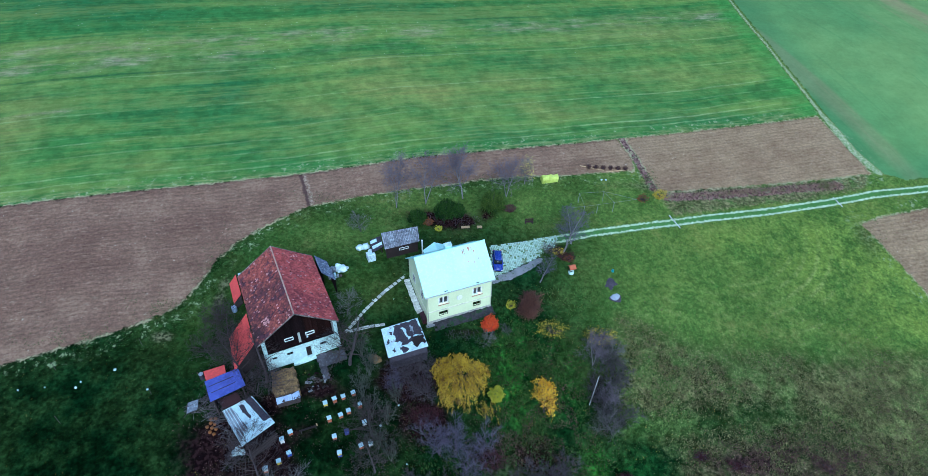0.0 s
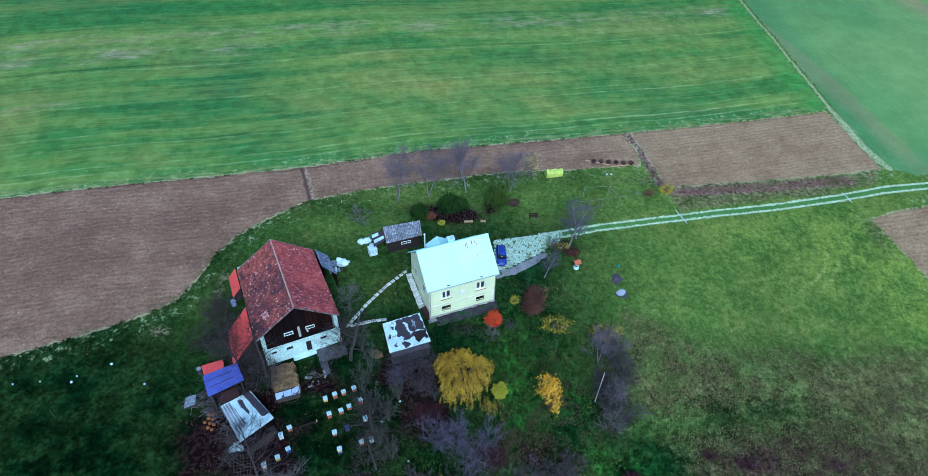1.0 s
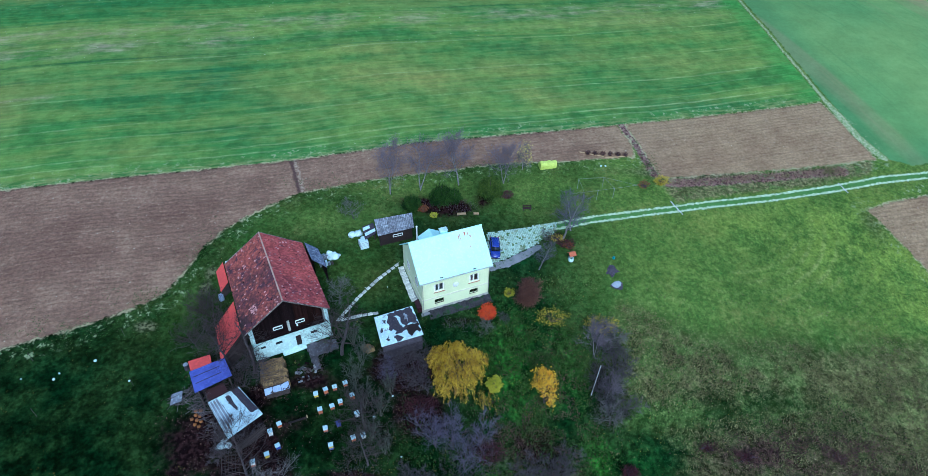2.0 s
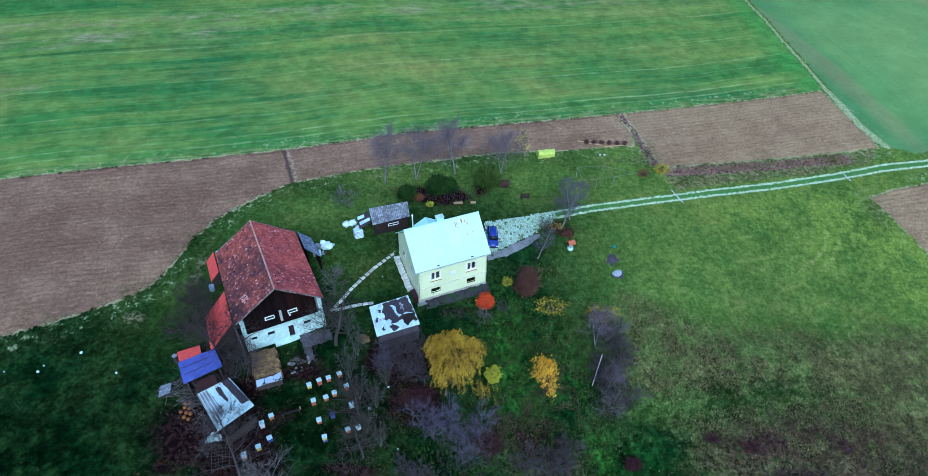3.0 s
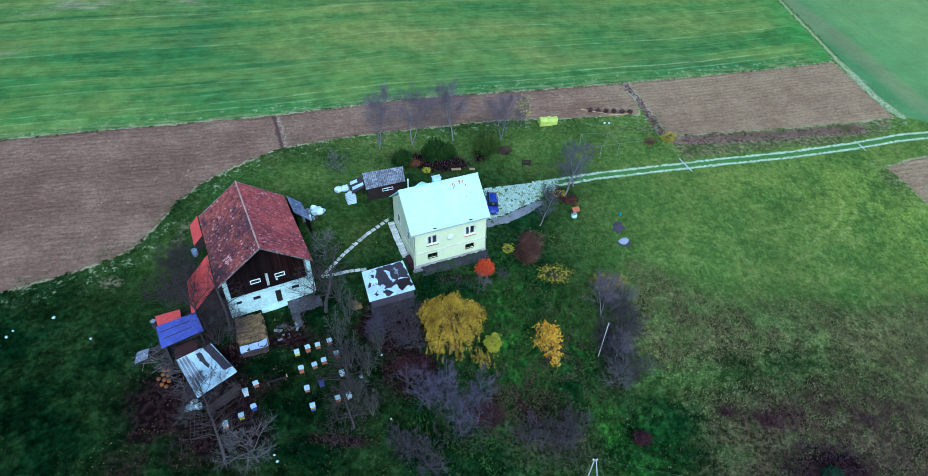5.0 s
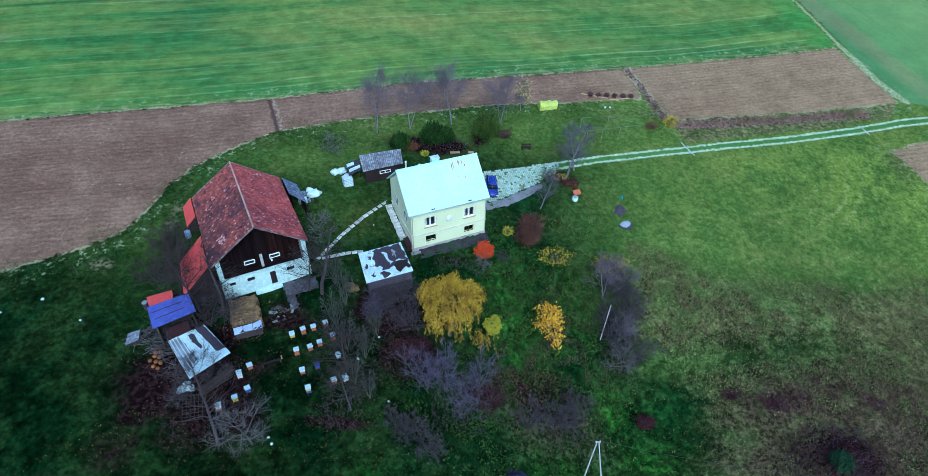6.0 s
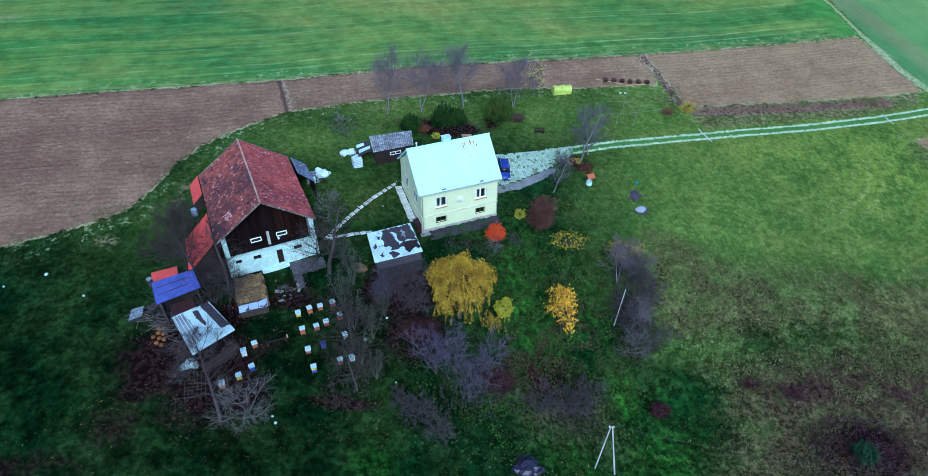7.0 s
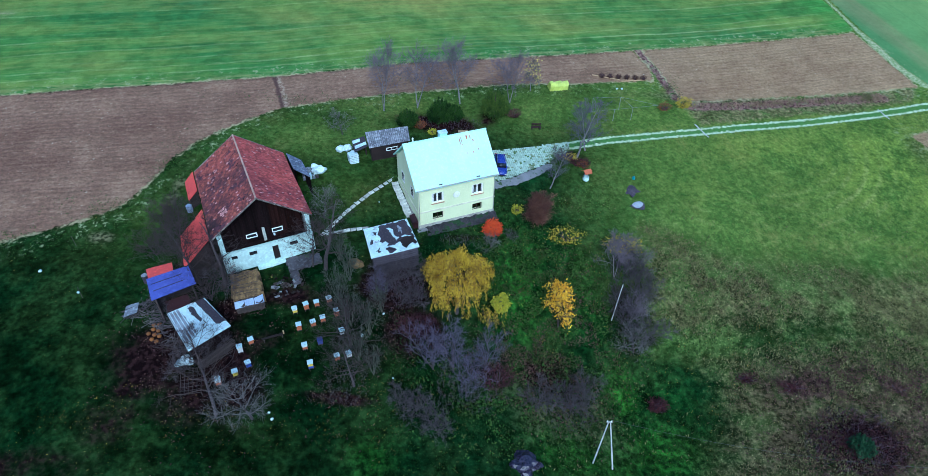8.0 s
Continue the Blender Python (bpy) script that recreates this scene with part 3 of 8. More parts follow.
def ground_material():
    m, nt, b = nodes_of("farmland")
    pos = nt.nodes.new("ShaderNodeNewGeometry").outputs["Position"]

    def attr(k):
        n = nt.nodes.new("ShaderNodeAttribute")
        n.attribute_name = k
        return n.outputs["Fac"]

    def mul(*v):
        out = v[0]
        for w in v[1:]:
            out = mathn(nt, "MULTIPLY", out, w)
        return out

    def blend(x, y, k=0.5):
        return mathn(nt, "ADD", mul(x, 1 - k), mul(y, k))

    def band(v, at, half, soft):
        return ramp(nt, mathn(nt, "ABSOLUTE", mathn(nt, "SUBTRACT", v, at)), half, half + soft, 1, 0)

    def vary(col, v, lo, hi, dark, light):
        return mixc(nt, 1.0, col, ramp(nt, v, lo, hi, dark, light), "MULTIPLY")

    broad = noise_tex(nt, pos, 0.035, 4.0, 0.55)
    mid = noise_tex(nt, pos, 0.16, 5.0, 0.6)
    patch = noise_tex(nt, pos, 0.42, 5.0, 0.62)
    fine = noise_tex(nt, pos, 1.1, 6.0, 0.7)
    clump = noise_tex(nt, pos, 2.1, 2.0, 0.5)
    tiny = noise_tex(nt, pos, 4.4, 3.0, 0.7)
    # coordinates that follow the drilled rows: along them, and away from the field's edge
    along = mapped(nt, pos, (1, 1, 1), (0, 0, -FIELD_TURN))
    sep = nt.nodes.new("ShaderNodeSeparateXYZ")
    setin(nt, sep.inputs[0], along)
    ux = sep.outputs["X"]
    top_d, row_d = attr("top_d"), attr("row_d")
    row = mathn(nt, "ADD", row_d, mul(mathn(nt, "SUBTRACT", broad, 0.5), 2.0))
    comb = nt.nodes.new("ShaderNodeCombineXYZ")
    setin(nt, comb.inputs["X"], ux)
    setin(nt, comb.inputs["Y"], row)
    rows_v = comb.outputs[0]
    swath = noise_tex(nt, mapped(nt, rows_v, (0.012, 0.16, 0.0)), 1.0, 4.0, 0.6)
    streak = noise_tex(nt, mapped(nt, rows_v, (0.022, 0.70, 0.0)), 1.0, 7.0, 0.68)
    thread = noise_tex(nt, mapped(nt, rows_v, (0.035, 2.0, 0.0)), 1.0, 5.0, 0.62)
    dash = noise_tex(nt, mapped(nt, rows_v, (0.26, 1.7, 0.0)), 1.0, 5.0, 0.70)
    # green winter field
    g = mixc(nt, ramp(nt, blend(swath, mid, 0.3), 0.40, 0.60), (0.066, 0.160, 0.038), (0.152, 0.230, 0.050))
    g = mixc(nt, mul(attr("warm"), ramp(nt, blend(streak, mid, 0.35), 0.36, 0.60, 0.25, 0.9)), g, (0.235, 0.232, 0.066))
    g = mixc(nt, mul(attr("deep_crop"), ramp(nt, blend(streak, patch, 0.5), 0.34, 0.58, 0.3, 0.8)), g, (0.032, 0.108, 0.040))
    g = mixc(nt, ramp(nt, streak, 0.52, 0.68, 0, 0.30), g, (0.032, 0.108, 0.032))
    g = mixc(nt, ramp(nt, streak, 0.48, 0.34, 0, 0.32), g, (0.180, 0.250, 0.062))
    g = mixc(nt, mul(ramp(nt, thread, 0.60, 0.72), ramp(nt, swath, 0.38, 0.58, 0.03, 0.18)), g, (0.22, 0.29, 0.10))
    g = mixc(nt, ramp(nt, thread, 0.42, 0.30, 0, 0.25), g, (0.028, 0.092, 0.030))
    # thin, worn strips with bare soil and pale stones
    worn = mathn(nt, "MAXIMUM", band(row, 41.6, 0.6, 4.0), mul(band(row, 36.2, 0.4, 3.4), ramp(nt, ux, -18, -6, 1, 0.25)))
    worn = mathn(nt, "MAXIMUM", worn, mul(band(row, 21.6, 0.2, 1.2), ramp(nt, ux, -46, -38, 0.9, 0.0)))
    worn = mul(worn, ramp(nt, noise_tex(nt, mapped(nt, rows_v, (0.10, 0.36, 0.0)), 1.0, 6.0, 0.72), 0.42, 0.66))
    g = mixc(nt, mul(worn, ramp(nt, dash, 0.36, 0.60, 0.25, 0.8)), g, (0.29, 0.245, 0.165))
    stones = mul(ramp(nt, noise_tex(nt, mapped(nt, rows_v, (1.6, 2.2, 0.0)), 1.0, 2.0, 0.6), 0.69, 0.73), mathn(nt, "MAXIMUM", ramp(nt, row, 24, 34, 0.1, 0.75), worn))
    g = mixc(nt, mul(stones, ramp(nt, mid, 0.42, 0.60)), g, (0.52, 0.54, 0.42))
    for at, wide, amt, dark in ((2.9, 0.06, 0.6, 0), (4.5, 0.07, 0.6, 0), (6.4, 0.05, 0.3, 0), (9.4, 0.05, 0.25, 0), (12.5, 0.06, 0.45, 0), (14.2, 0.05, 0.2, 0), (20.4, 0.06, 0.45, 0),
                                (31.0, 0.07, 0.35, 0), (31.9, 0.22, 0.7, 1), (27.0, 0.2, 0.4, 1), (16.4, 0.2, 0.35, 1), (46.5, 0.3, 0.5, 1)):
        f = mul(band(row, at, wide, 0.24), ramp(nt, blend(streak, dash, 0.4), 0.40, 0.60, 0.0, 0.75 * amt))
        g = mixc(nt, f, g, (0.016, 0.075, 0.034) if dark else (0.36, 0.43, 0.20))
    g = mixc(nt, ramp(nt, row, 2.2, 0.6, 0, 0.75), g, mixc(nt, ramp(nt, dash, 0.4, 0.6), (0.050, 0.135, 0.034), (0.19, 0.22, 0.085)))
    # a fresher green headland along the lane
    head = mul(ramp(nt, attr("lane_d"), 7.0, 2.0), ramp(nt, dash, 0.36, 0.6, 0.45, 1.0))
    g = mixc(nt, head, g, (0.082, 0.215, 0.044))
    g = vary(g, patch, 0.36, 0.64, 0.84, 1.16)
    g = vary(g, dash, 0.34, 0.66, 0.91, 1.09)
    g = vary(g, fine, 0.34, 0.66, 0.94, 1.06)
    g = mixc(nt, ramp(nt, blend(dash, swath, 0.45), 0.46, 0.62, 0, 0.24), g, (0.225, 0.215, 0.072))
    # yard grass, deep green and uneven; corner vignette and shade are put into colour
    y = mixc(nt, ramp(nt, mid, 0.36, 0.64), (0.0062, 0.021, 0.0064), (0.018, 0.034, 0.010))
    y = mixc(nt, mul(attr("shade_sward"), 0.95), y, mixc(nt, ramp(nt, blend(mid, patch, 0.5), 0.40, 0.60), (0.0024, 0.0076, 0.0024), (0.0086, 0.0182, 0.0046)))
    y = mixc(nt, mul(attr("lush"), ramp(nt, fine, 0.3, 0.65)), y, (0.030, 0.088, 0.010))
    y = vary(y, patch, 0.36, 0.64, 0.68, 1.30)
    y = vary(y, fine, 0.36, 0.64, 0.62, 1.45)
    y = vary(y, clump, 0.34, 0.66, 0.70, 1.32)
    # mown meadow: fine tufts, dark herbs, pale arcs left by the mower
    herb = noise_tex(nt, pos, 1.7, 3.0, 0.55)
    m2 = mixc(nt, ramp(nt, blend(fine, mid, 0.5), 0.36, 0.62), (0.070, 0.122, 0.023), (0.116, 0.160, 0.034))
    m2 = mixc(nt, ramp(nt, blend(mid, fine, 0.4), 0.53, 0.65, 0, 0.55), m2, (0.160, 0.138, 0.046))
    # lighten the right meadow as if sunlit, by colour
    m2 = mixc(nt, mul(attr("sunny_sward"), ramp(nt, blend(mid, fine, 0.45), 0.38, 0.60)), m2, (0.172, 0.228, 0.036))
    m2 = mixc(nt, ramp(nt, herb, 0.60, 0.70, 0, 0.50), m2, (0.020, 0.076, 0.014))
    m2 = mixc(nt, ramp(nt, herb, 0.38, 0.30, 0, 0.45), m2, (0.20, 0.22, 0.066))
    away = nt.nodes.new("ShaderNodeVectorMath")
    away.operation = "DISTANCE"
    setin(nt, away.inputs[0], pos)
    away.inputs[1].default_value = (42, 84, -3)
    ring = mathn(nt, "SINE", mathn(nt, "ADD", mul(away.outputs["Value"], 3.3), mul(broad, 9.0)))
    ring = mul(ramp(nt, ring, 0.1, 1.0), attr("arcs"), ramp(nt, blend(mid, fine, 0.6), 0.42, 0.60, 0, 0.42))
    m2 = mixc(nt, ring, m2, (0.26, 0.27, 0.095))
    m2 = vary(m2, patch, 0.36, 0.64, 0.94, 1.06)
    m2 = vary(m2, fine, 0.36, 0.64, 0.88, 1.12)
    m2 = vary(m2, clump, 0.36, 0.66, 0.86, 1.17)
    m2 = vary(m2, tiny, 0.36, 0.64, 0.93, 1.07)
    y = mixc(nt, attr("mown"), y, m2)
    dry = ramp(nt, mathn(nt, "ADD", mul(attr("dry"), 0.62), mul(mathn(nt, "ADD", fine, mid), 0.33)), 0.42, 0.82)
    y = mixc(nt, dry, y, mixc(nt, ramp(nt, clump, 0.40, 0.64), (0.024, 0.030, 0.012), (0.15, 0.145, 0.075)))
    # rough dry growth
    dd = mathn(nt, "ADD", attr("dry_d"), mul(mathn(nt, "SUBTRACT", mathn(nt, "ADD", mid, fine), 1.0), 9.0))
    stalk = mixc(nt, ramp(nt, clump, 0.38, 0.64), (0.038, 0.038, 0.015), (0.142, 0.124, 0.054))
    stalk = mixc(nt, ramp(nt, blend(mid, patch, 0.5), 0.43, 0.58, 0, 0.72), stalk, (0.054, 0.090, 0.020))
    stalk = mixc(nt, mul(attr("brown"), ramp(nt, fine, 0.28, 0.56)), stalk, mixc(nt, ramp(nt, clump, 0.4, 0.64), (0.024, 0.014, 0.013), (0.088, 0.050, 0.042)))
    stalk = mixc(nt, ramp(nt, tiny, 0.60, 0.70, 0, 0.6), stalk, (0.26, 0.24, 0.12))
    stalk = mixc(nt, mul(attr("tall_dry"), ramp(nt, fine, 0.34, 0.6, 0.2, 0.75)), stalk, (0.135, 0.134, 0.046))
    stalk = vary(stalk, patch, 0.38, 0.62, 0.70, 1.30)
    stalk = vary(stalk, fine, 0.36, 0.64, 0.74, 1.28)
    stalk = vary(stalk, tiny, 0.36, 0.64, 0.88, 1.12)
    y = mixc(nt, ramp(nt, dd, -2.5, 3.0, 0, 0.92), y, stalk)
    # weedy bank between the ploughed strip and the track
    bank = mixc(nt, ramp(nt, blend(patch, fine, 0.5), 0.40, 0.60), (0.066, 0.070, 0.026), (0.170, 0.148, 0.072))
    bank = mixc(nt, ramp(nt, mid, 0.54, 0.68, 0, 0.7), bank, (0.085, 0.170, 0.034))
    bank = vary(vary(bank, clump, 0.34, 0.66, 0.62, 1.40), tiny, 0.36, 0.64, 0.75, 1.25)
    y = mixc(nt, ramp(nt, mathn(nt, "ADD", attr("bank_d"), mul(mathn(nt, "SUBTRACT", fine, 0.5), 2.6)), -0.4, 0.6, 0, 0.9), y, bank)
    y = mixc(nt, ramp(nt, mathn(nt, "ADD", attr("stubble"), mul(fine, 0.9)), 0.75, 1.1), y, mixc(nt, ramp(nt, clump, 0.36, 0.62), (0.080, 0.040, 0.040), (0.215, 0.130, 0.115)))
    # bare soil; shade under conifers and by buildings is put into its colour
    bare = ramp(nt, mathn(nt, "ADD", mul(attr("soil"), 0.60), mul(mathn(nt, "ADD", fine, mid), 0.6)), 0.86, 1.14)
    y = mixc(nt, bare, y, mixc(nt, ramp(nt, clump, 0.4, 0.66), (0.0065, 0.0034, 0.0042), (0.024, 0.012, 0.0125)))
    flecks = mul(ramp(nt, noise_tex(nt, pos, 3.2, 2.0, 0.6), 0.69, 0.73), ramp(nt, mid, 0.4, 0.6), ramp(nt, attr("shade_sward"), 0.2, 0.9, 1, 0.25))
    y = mixc(nt, mul(flecks, 0.6), y, (0.26, 0.22, 0.06))
    # ploughed soil
    furrow = nt.nodes.new("ShaderNodeTexWave")
    furrow.bands_direction = "Y"
    setin(nt, furrow.inputs["Vector"], rows_v)
    furrow.inputs["Scale"].default_value, furrow.inputs["Distortion"].default_value = 0.40, 5.0
    furrow.inputs["Detail"].default_value, furrow.inputs["Detail Scale"].default_value = 3.0, 1.4
    clod = noise_tex(nt, pos, 2.4, 5.0, 0.75)
    ridge = noise_tex(nt, mapped(nt, rows_v, (0.7, 2.0, 0.0)), 1.0, 5.0, 0.74)
    p = mixc(nt, ramp(nt, blend(mid, swath, 0.5), 0.36, 0.64), (0.155, 0.090, 0.063), (0.245, 0.156, 0.104))
    p = mixc(nt, mul(attr("pale_soil"), 0.7), p, mixc(nt, ramp(nt, blend(mid, swath, 0.6), 0.36, 0.64), (0.270, 0.180, 0.100), (0.345, 0.245, 0.132)))
    p = mixc(nt, ramp(nt, ridge, 0.52, 0.70, 0, 0.4), p, (0.37, 0.275, 0.19))
    p = mixc(nt, ramp(nt, ridge, 0.48, 0.32, 0, 0.4), p, (0.095, 0.052, 0.042))
    p = mixc(nt, mul(furrow.outputs["Fac"], ramp(nt, thread, 0.40, 0.60, 0.05, 0.25)), p, (0.075, 0.042, 0.036))
    speck = ramp(nt, noise_tex(nt, pos, 1.9, 3.0, 0.8), 0.665, 0.71)
    p = mixc(nt, mul(speck, ramp(nt, mid, 0.38, 0.6, 0.3, 0.85)), p, (0.52, 0.44, 0.33))
    p = vary(p, patch, 0.36, 0.64, 0.94, 1.06)
    p = vary(p, clod, 0.36, 0.64, 0.82, 1.19)
    seam = mathn(nt, "ADD", attr("seam"), mul(mathn(nt, "SUBTRACT", fine, 0.5), 1.1))
    p = mixc(nt, mul(band(seam, 0.0, 0.1, 0.4), 0.85), p, (0.070, 0.040, 0.038))
    p = mixc(nt, mul(band(seam, 0.55, 0.1, 0.4), ramp(nt, clod, 0.4, 0.6)), p, (0.34, 0.26, 0.19))
    # far field across the lane
    across = mapped(nt, pos, (1, 1, 1), (0, 0, radians(72)))
    fs = noise_tex(nt, mapped(nt, across, (0.006, 0.085, 0.0)), 1.0, 4.0, 0.55)
    fl = noise_tex(nt, mapped(nt, across, (0.03, 0.9, 0.0)), 1.0, 4.0, 0.6)
    f = mixc(nt, ramp(nt, broad, 0.36, 0.64), (0.132, 0.238, 0.080), (0.180, 0.275, 0.090))
    f = mixc(nt, ramp(nt, fs, 0.50, 0.66, 0, 0.85), f, (0.260, 0.230, 0.112))
    f = mixc(nt, ramp(nt, fl, 0.54, 0.70, 0, 0.18), f, (0.050, 0.150, 0.055))
    f = mixc(nt, ramp(nt, attr("far_d"), 9.0, 1.0, 0, 0.5), f, (0.070, 0.172, 0.070))
    f = vary(f, fine, 0.34, 0.66, 0.95, 1.05)
    f = vary(f, mid, 0.34, 0.66, 0.92, 1.07)
    # put together, with ragged borders
    rag = mul(mathn(nt, "SUBTRACT", fine, 0.5), 1.4)
    top_e, far_e = mathn(nt, "ADD", top_d, mul(rag, 0.3)), mathn(nt, "ADD", attr("far_d"), rag)
    pl_e = mathn(nt, "ADD", attr("plough_d"), mul(rag, 1.2))
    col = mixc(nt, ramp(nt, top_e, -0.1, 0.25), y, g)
    col = mixc(nt, ramp(nt, far_e, -0.1, 0.3), col, f)
    col = mixc(nt, ramp(nt, pl_e, -0.1, 0.2), col, p)
    rim = mul(band(pl_e, -0.10, 0.05, 0.22), ramp(nt, blend(patch, clump, 0.4), 0.42, 0.56, 0.0, 0.85))
    col = mixc(nt, rim, col, (0.36, 0.31, 0.18))
    # pale tussocks and stones strewn along the ploughed edge
    strewn = mul(ramp(nt, noise_tex(nt, pos, 1.3, 4.0, 0.7), 0.55, 0.62), band(attr("plough_d"), -1.4, 0.6, 1.2), ramp(nt, patch, 0.42, 0.58))
    col = mixc(nt, mul(strewn, 0.85), col, (0.26, 0.30, 0.16))
    lane_w = attr("lane_w")
    lane = mul(ramp(nt, mathn(nt, "SUBTRACT", mathn(nt, "ABSOLUTE", mathn(nt, "ADD", far_e, 0.75)), lane_w), -0.25, 0.25, 1, 0), 0.9)
    col = mixc(nt, lane, col, mixc(nt, ramp(nt, clod, 0.36, 0.66), (0.17, 0.25, 0.09), (0.46, 0.45, 0.29)))
    # wheel tracks: pale gravel with grass between
    tr = mathn(nt, "MINIMUM", mathn(nt, "ABSOLUTE", attr("rut_a")), mathn(nt, "ABSOLUTE", attr("rut_b")))
    between = mul(band(mathn(nt, "ADD", attr("rut_a"), attr("rut_b")), 0.0, 1.2, 0.6), attr("rut_on"), ramp(nt, fine, 0.3, 0.6, 0.4, 0.9))
    col = mixc(nt, mul(between, ramp(nt, tr, 2.2, 1.4)), col, (0.085, 0.185, 0.050))
    tr = mathn(nt, "ADD", tr, mul(mathn(nt, "SUBTRACT", clump, 0.5), 0.72))
    rut = mul(ramp(nt, tr, 0.08, 0.28, 1, 0), attr("rut_on"))
    col = mixc(nt, rut, col, mixc(nt, ramp(nt, clod, 0.35, 0.7), (0.31, 0.38, 0.23), (0.56, 0.66, 0.45)))
    dr = ramp(nt, mathn(nt, "ADD", attr("drive"), rag), -0.1, 0.5)
    col = mixc(nt, mul(dr, 0.85), col, mixc(nt, ramp(nt, clump, 0.4, 0.65), (0.10, 0.16, 0.06), (0.30, 0.34, 0.24)))
    setin(nt, b.inputs["Base Color"], col)
    b.inputs["Roughness"].default_value, b.inputs["Specular IOR Level"].default_value = 0.95, 0.0
    soft = mathn(nt, "ADD", mul(tiny, 0.5), fine)
    h = mathn(nt, "ADD", soft, mul(ramp(nt, pl_e, 0, 0.4), mathn(nt, "ADD", mul(furrow.outputs["Fac"], 0.3), mathn(nt, "ADD", clod, ridge))))
    bump(nt, b, h, 0.16, 0.7)
    return m


build_ground()

# ---- placing ----
def stand(x, y, rz=0.0, dz=0.0, s=1.0):
    """Upright pose on the ground."""
    return pose(x, y, gz(x, y) + dz, 0, 0, rz) @ Matrix.Diagonal((s, s, s, 1))


def lean(x, y, rz=0.0, dz=0.0):
    """Pose on the ground that follows its slope."""
    e = 0.8
    n = Vector((gz(x - e, y) - gz(x + e, y), gz(x, y - e) - gz(x, y + e), 2 * e)).normalized()
    f = Vector((math.cos(radians(rz)), math.sin(radians(rz)), 0))
    f = (f - n * f.dot(n)).normalized()
    return Matrix.Translation((x, y, gz(x, y) + dz)) @ Matrix((f, n.cross(f), n)).transposed().to_4x4()


def wall_with_holes(x0, x1, z0, z1, y0, y1, holes):
    """A wall along x between y0 (outer) and y1, open at holes (x0, x1, z0, z1)."""
    bm = bmesh.new()
    xs = sorted({x0, x1, *[h[0] for h in holes], *[h[1] for h in holes]})
    zs = sorted({z0, z1, *[h[2] for h in holes], *[h[3] for h in holes]})
    solid = lambda i, j: 0 <= i < len(xs) - 1 and 0 <= j < len(zs) - 1 and not any(
        h[0] < (xs[i] + xs[i + 1]) / 2 < h[1] and h[2] < (zs[j] + zs[j + 1]) / 2 < h[3] for h in holes)

    def quad(*p):
        bm.faces.new([bm.verts.new(q) for q in p])

    for i in range(len(xs) - 1):
        for j in range(len(zs) - 1):
            if not solid(i, j):
                continue
            a, b, c, d = xs[i], xs[i + 1], zs[j], zs[j + 1]
            quad((a, y0, c), (b, y0, c), (b, y0, d), (a, y0, d))
            quad((b, y1, c), (a, y1, c), (a, y1, d), (b, y1, d))
            if not solid(i - 1, j):
                quad((a, y1, c), (a, y0, c), (a, y0, d), (a, y1, d))
            if not solid(i + 1, j):
                quad((b, y0, c), (b, y1, c), (b, y1, d), (b, y0, d))
            if not solid(i, j - 1):
                quad((a, y1, c), (b, y1, c), (b, y0, c), (a, y0, c))
            if not solid(i, j + 1):
                quad((a, y0, d), (b, y0, d), (b, y1, d), (a, y1, d))
    bmesh.ops.remove_doubles(bm, verts=bm.verts[:], dist=1e-4)
    return bm


def add_window(parent, x0, x1, z0, z1, y, sashes=2, sill=True, curtain=True, frame="white_frame", f=0.08):
    """Framed window in an opening whose outer face is at y."""
    bars = [(x0, x1, y + 0.12, y + 0.2, z0, z0 + f), (x0, x1, y + 0.12, y + 0.2, z1 - f, z1)]
    w = (x1 - x0) / sashes
    for i in range(sashes + 1):
        c = x0 + i * w
        a = min(max(c - f / 2, x0), x1 - f)
        bars.append((a, a + f, y + 0.118, y + 0.202, z0 + f, z1 - f))
    win = part("window", boxes(*bars), M[frame], parent, "white framed window" if sill else "dark framed cellar window")
    for i in range(sashes):
        p = part("pane", boxes((x0 + i * w + 0.04, x0 + (i + 1) * w - 0.04, y + 0.155, y + 0.165, z0 + 0.05, z1 - 0.05)), M["pane"], win)
        p.visible_shadow = False
    if sill:
        part("sill", boxes((x0 - 0.08, x1 + 0.08, y - 0.1, y + 0.12, z0 - 0.07, z0 - 0.003), bevel=0.01), M["sill"], win, "reddish outer sill")
    if curtain:
        bm = bmesh.new()
        n = 14
        for i in range(n):
            a, b = x0 + 0.06 + (x1 - x0 - 0.12) * i / n, x0 + 0.06 + (x1 - x0 - 0.12) * (i + 1) / n
            if abs((i + 0.5) / n - 0.7) < 0.2 or abs((i + 0.5) / n - 0.3) < 0.1:
                continue
            dy = 0.03 * (i % 2)
            box(bm, a, b, y + 0.3 + dy, y + 0.312 + dy, z0 + 0.1, z1 - 0.08)
        part("curtain", bm, M["curtain"], win, "white net curtain")
    return win


# ---- house ----
HOUSE = pose(-3.98, 57.24, 0, 0, 0, math.degrees(0.38))


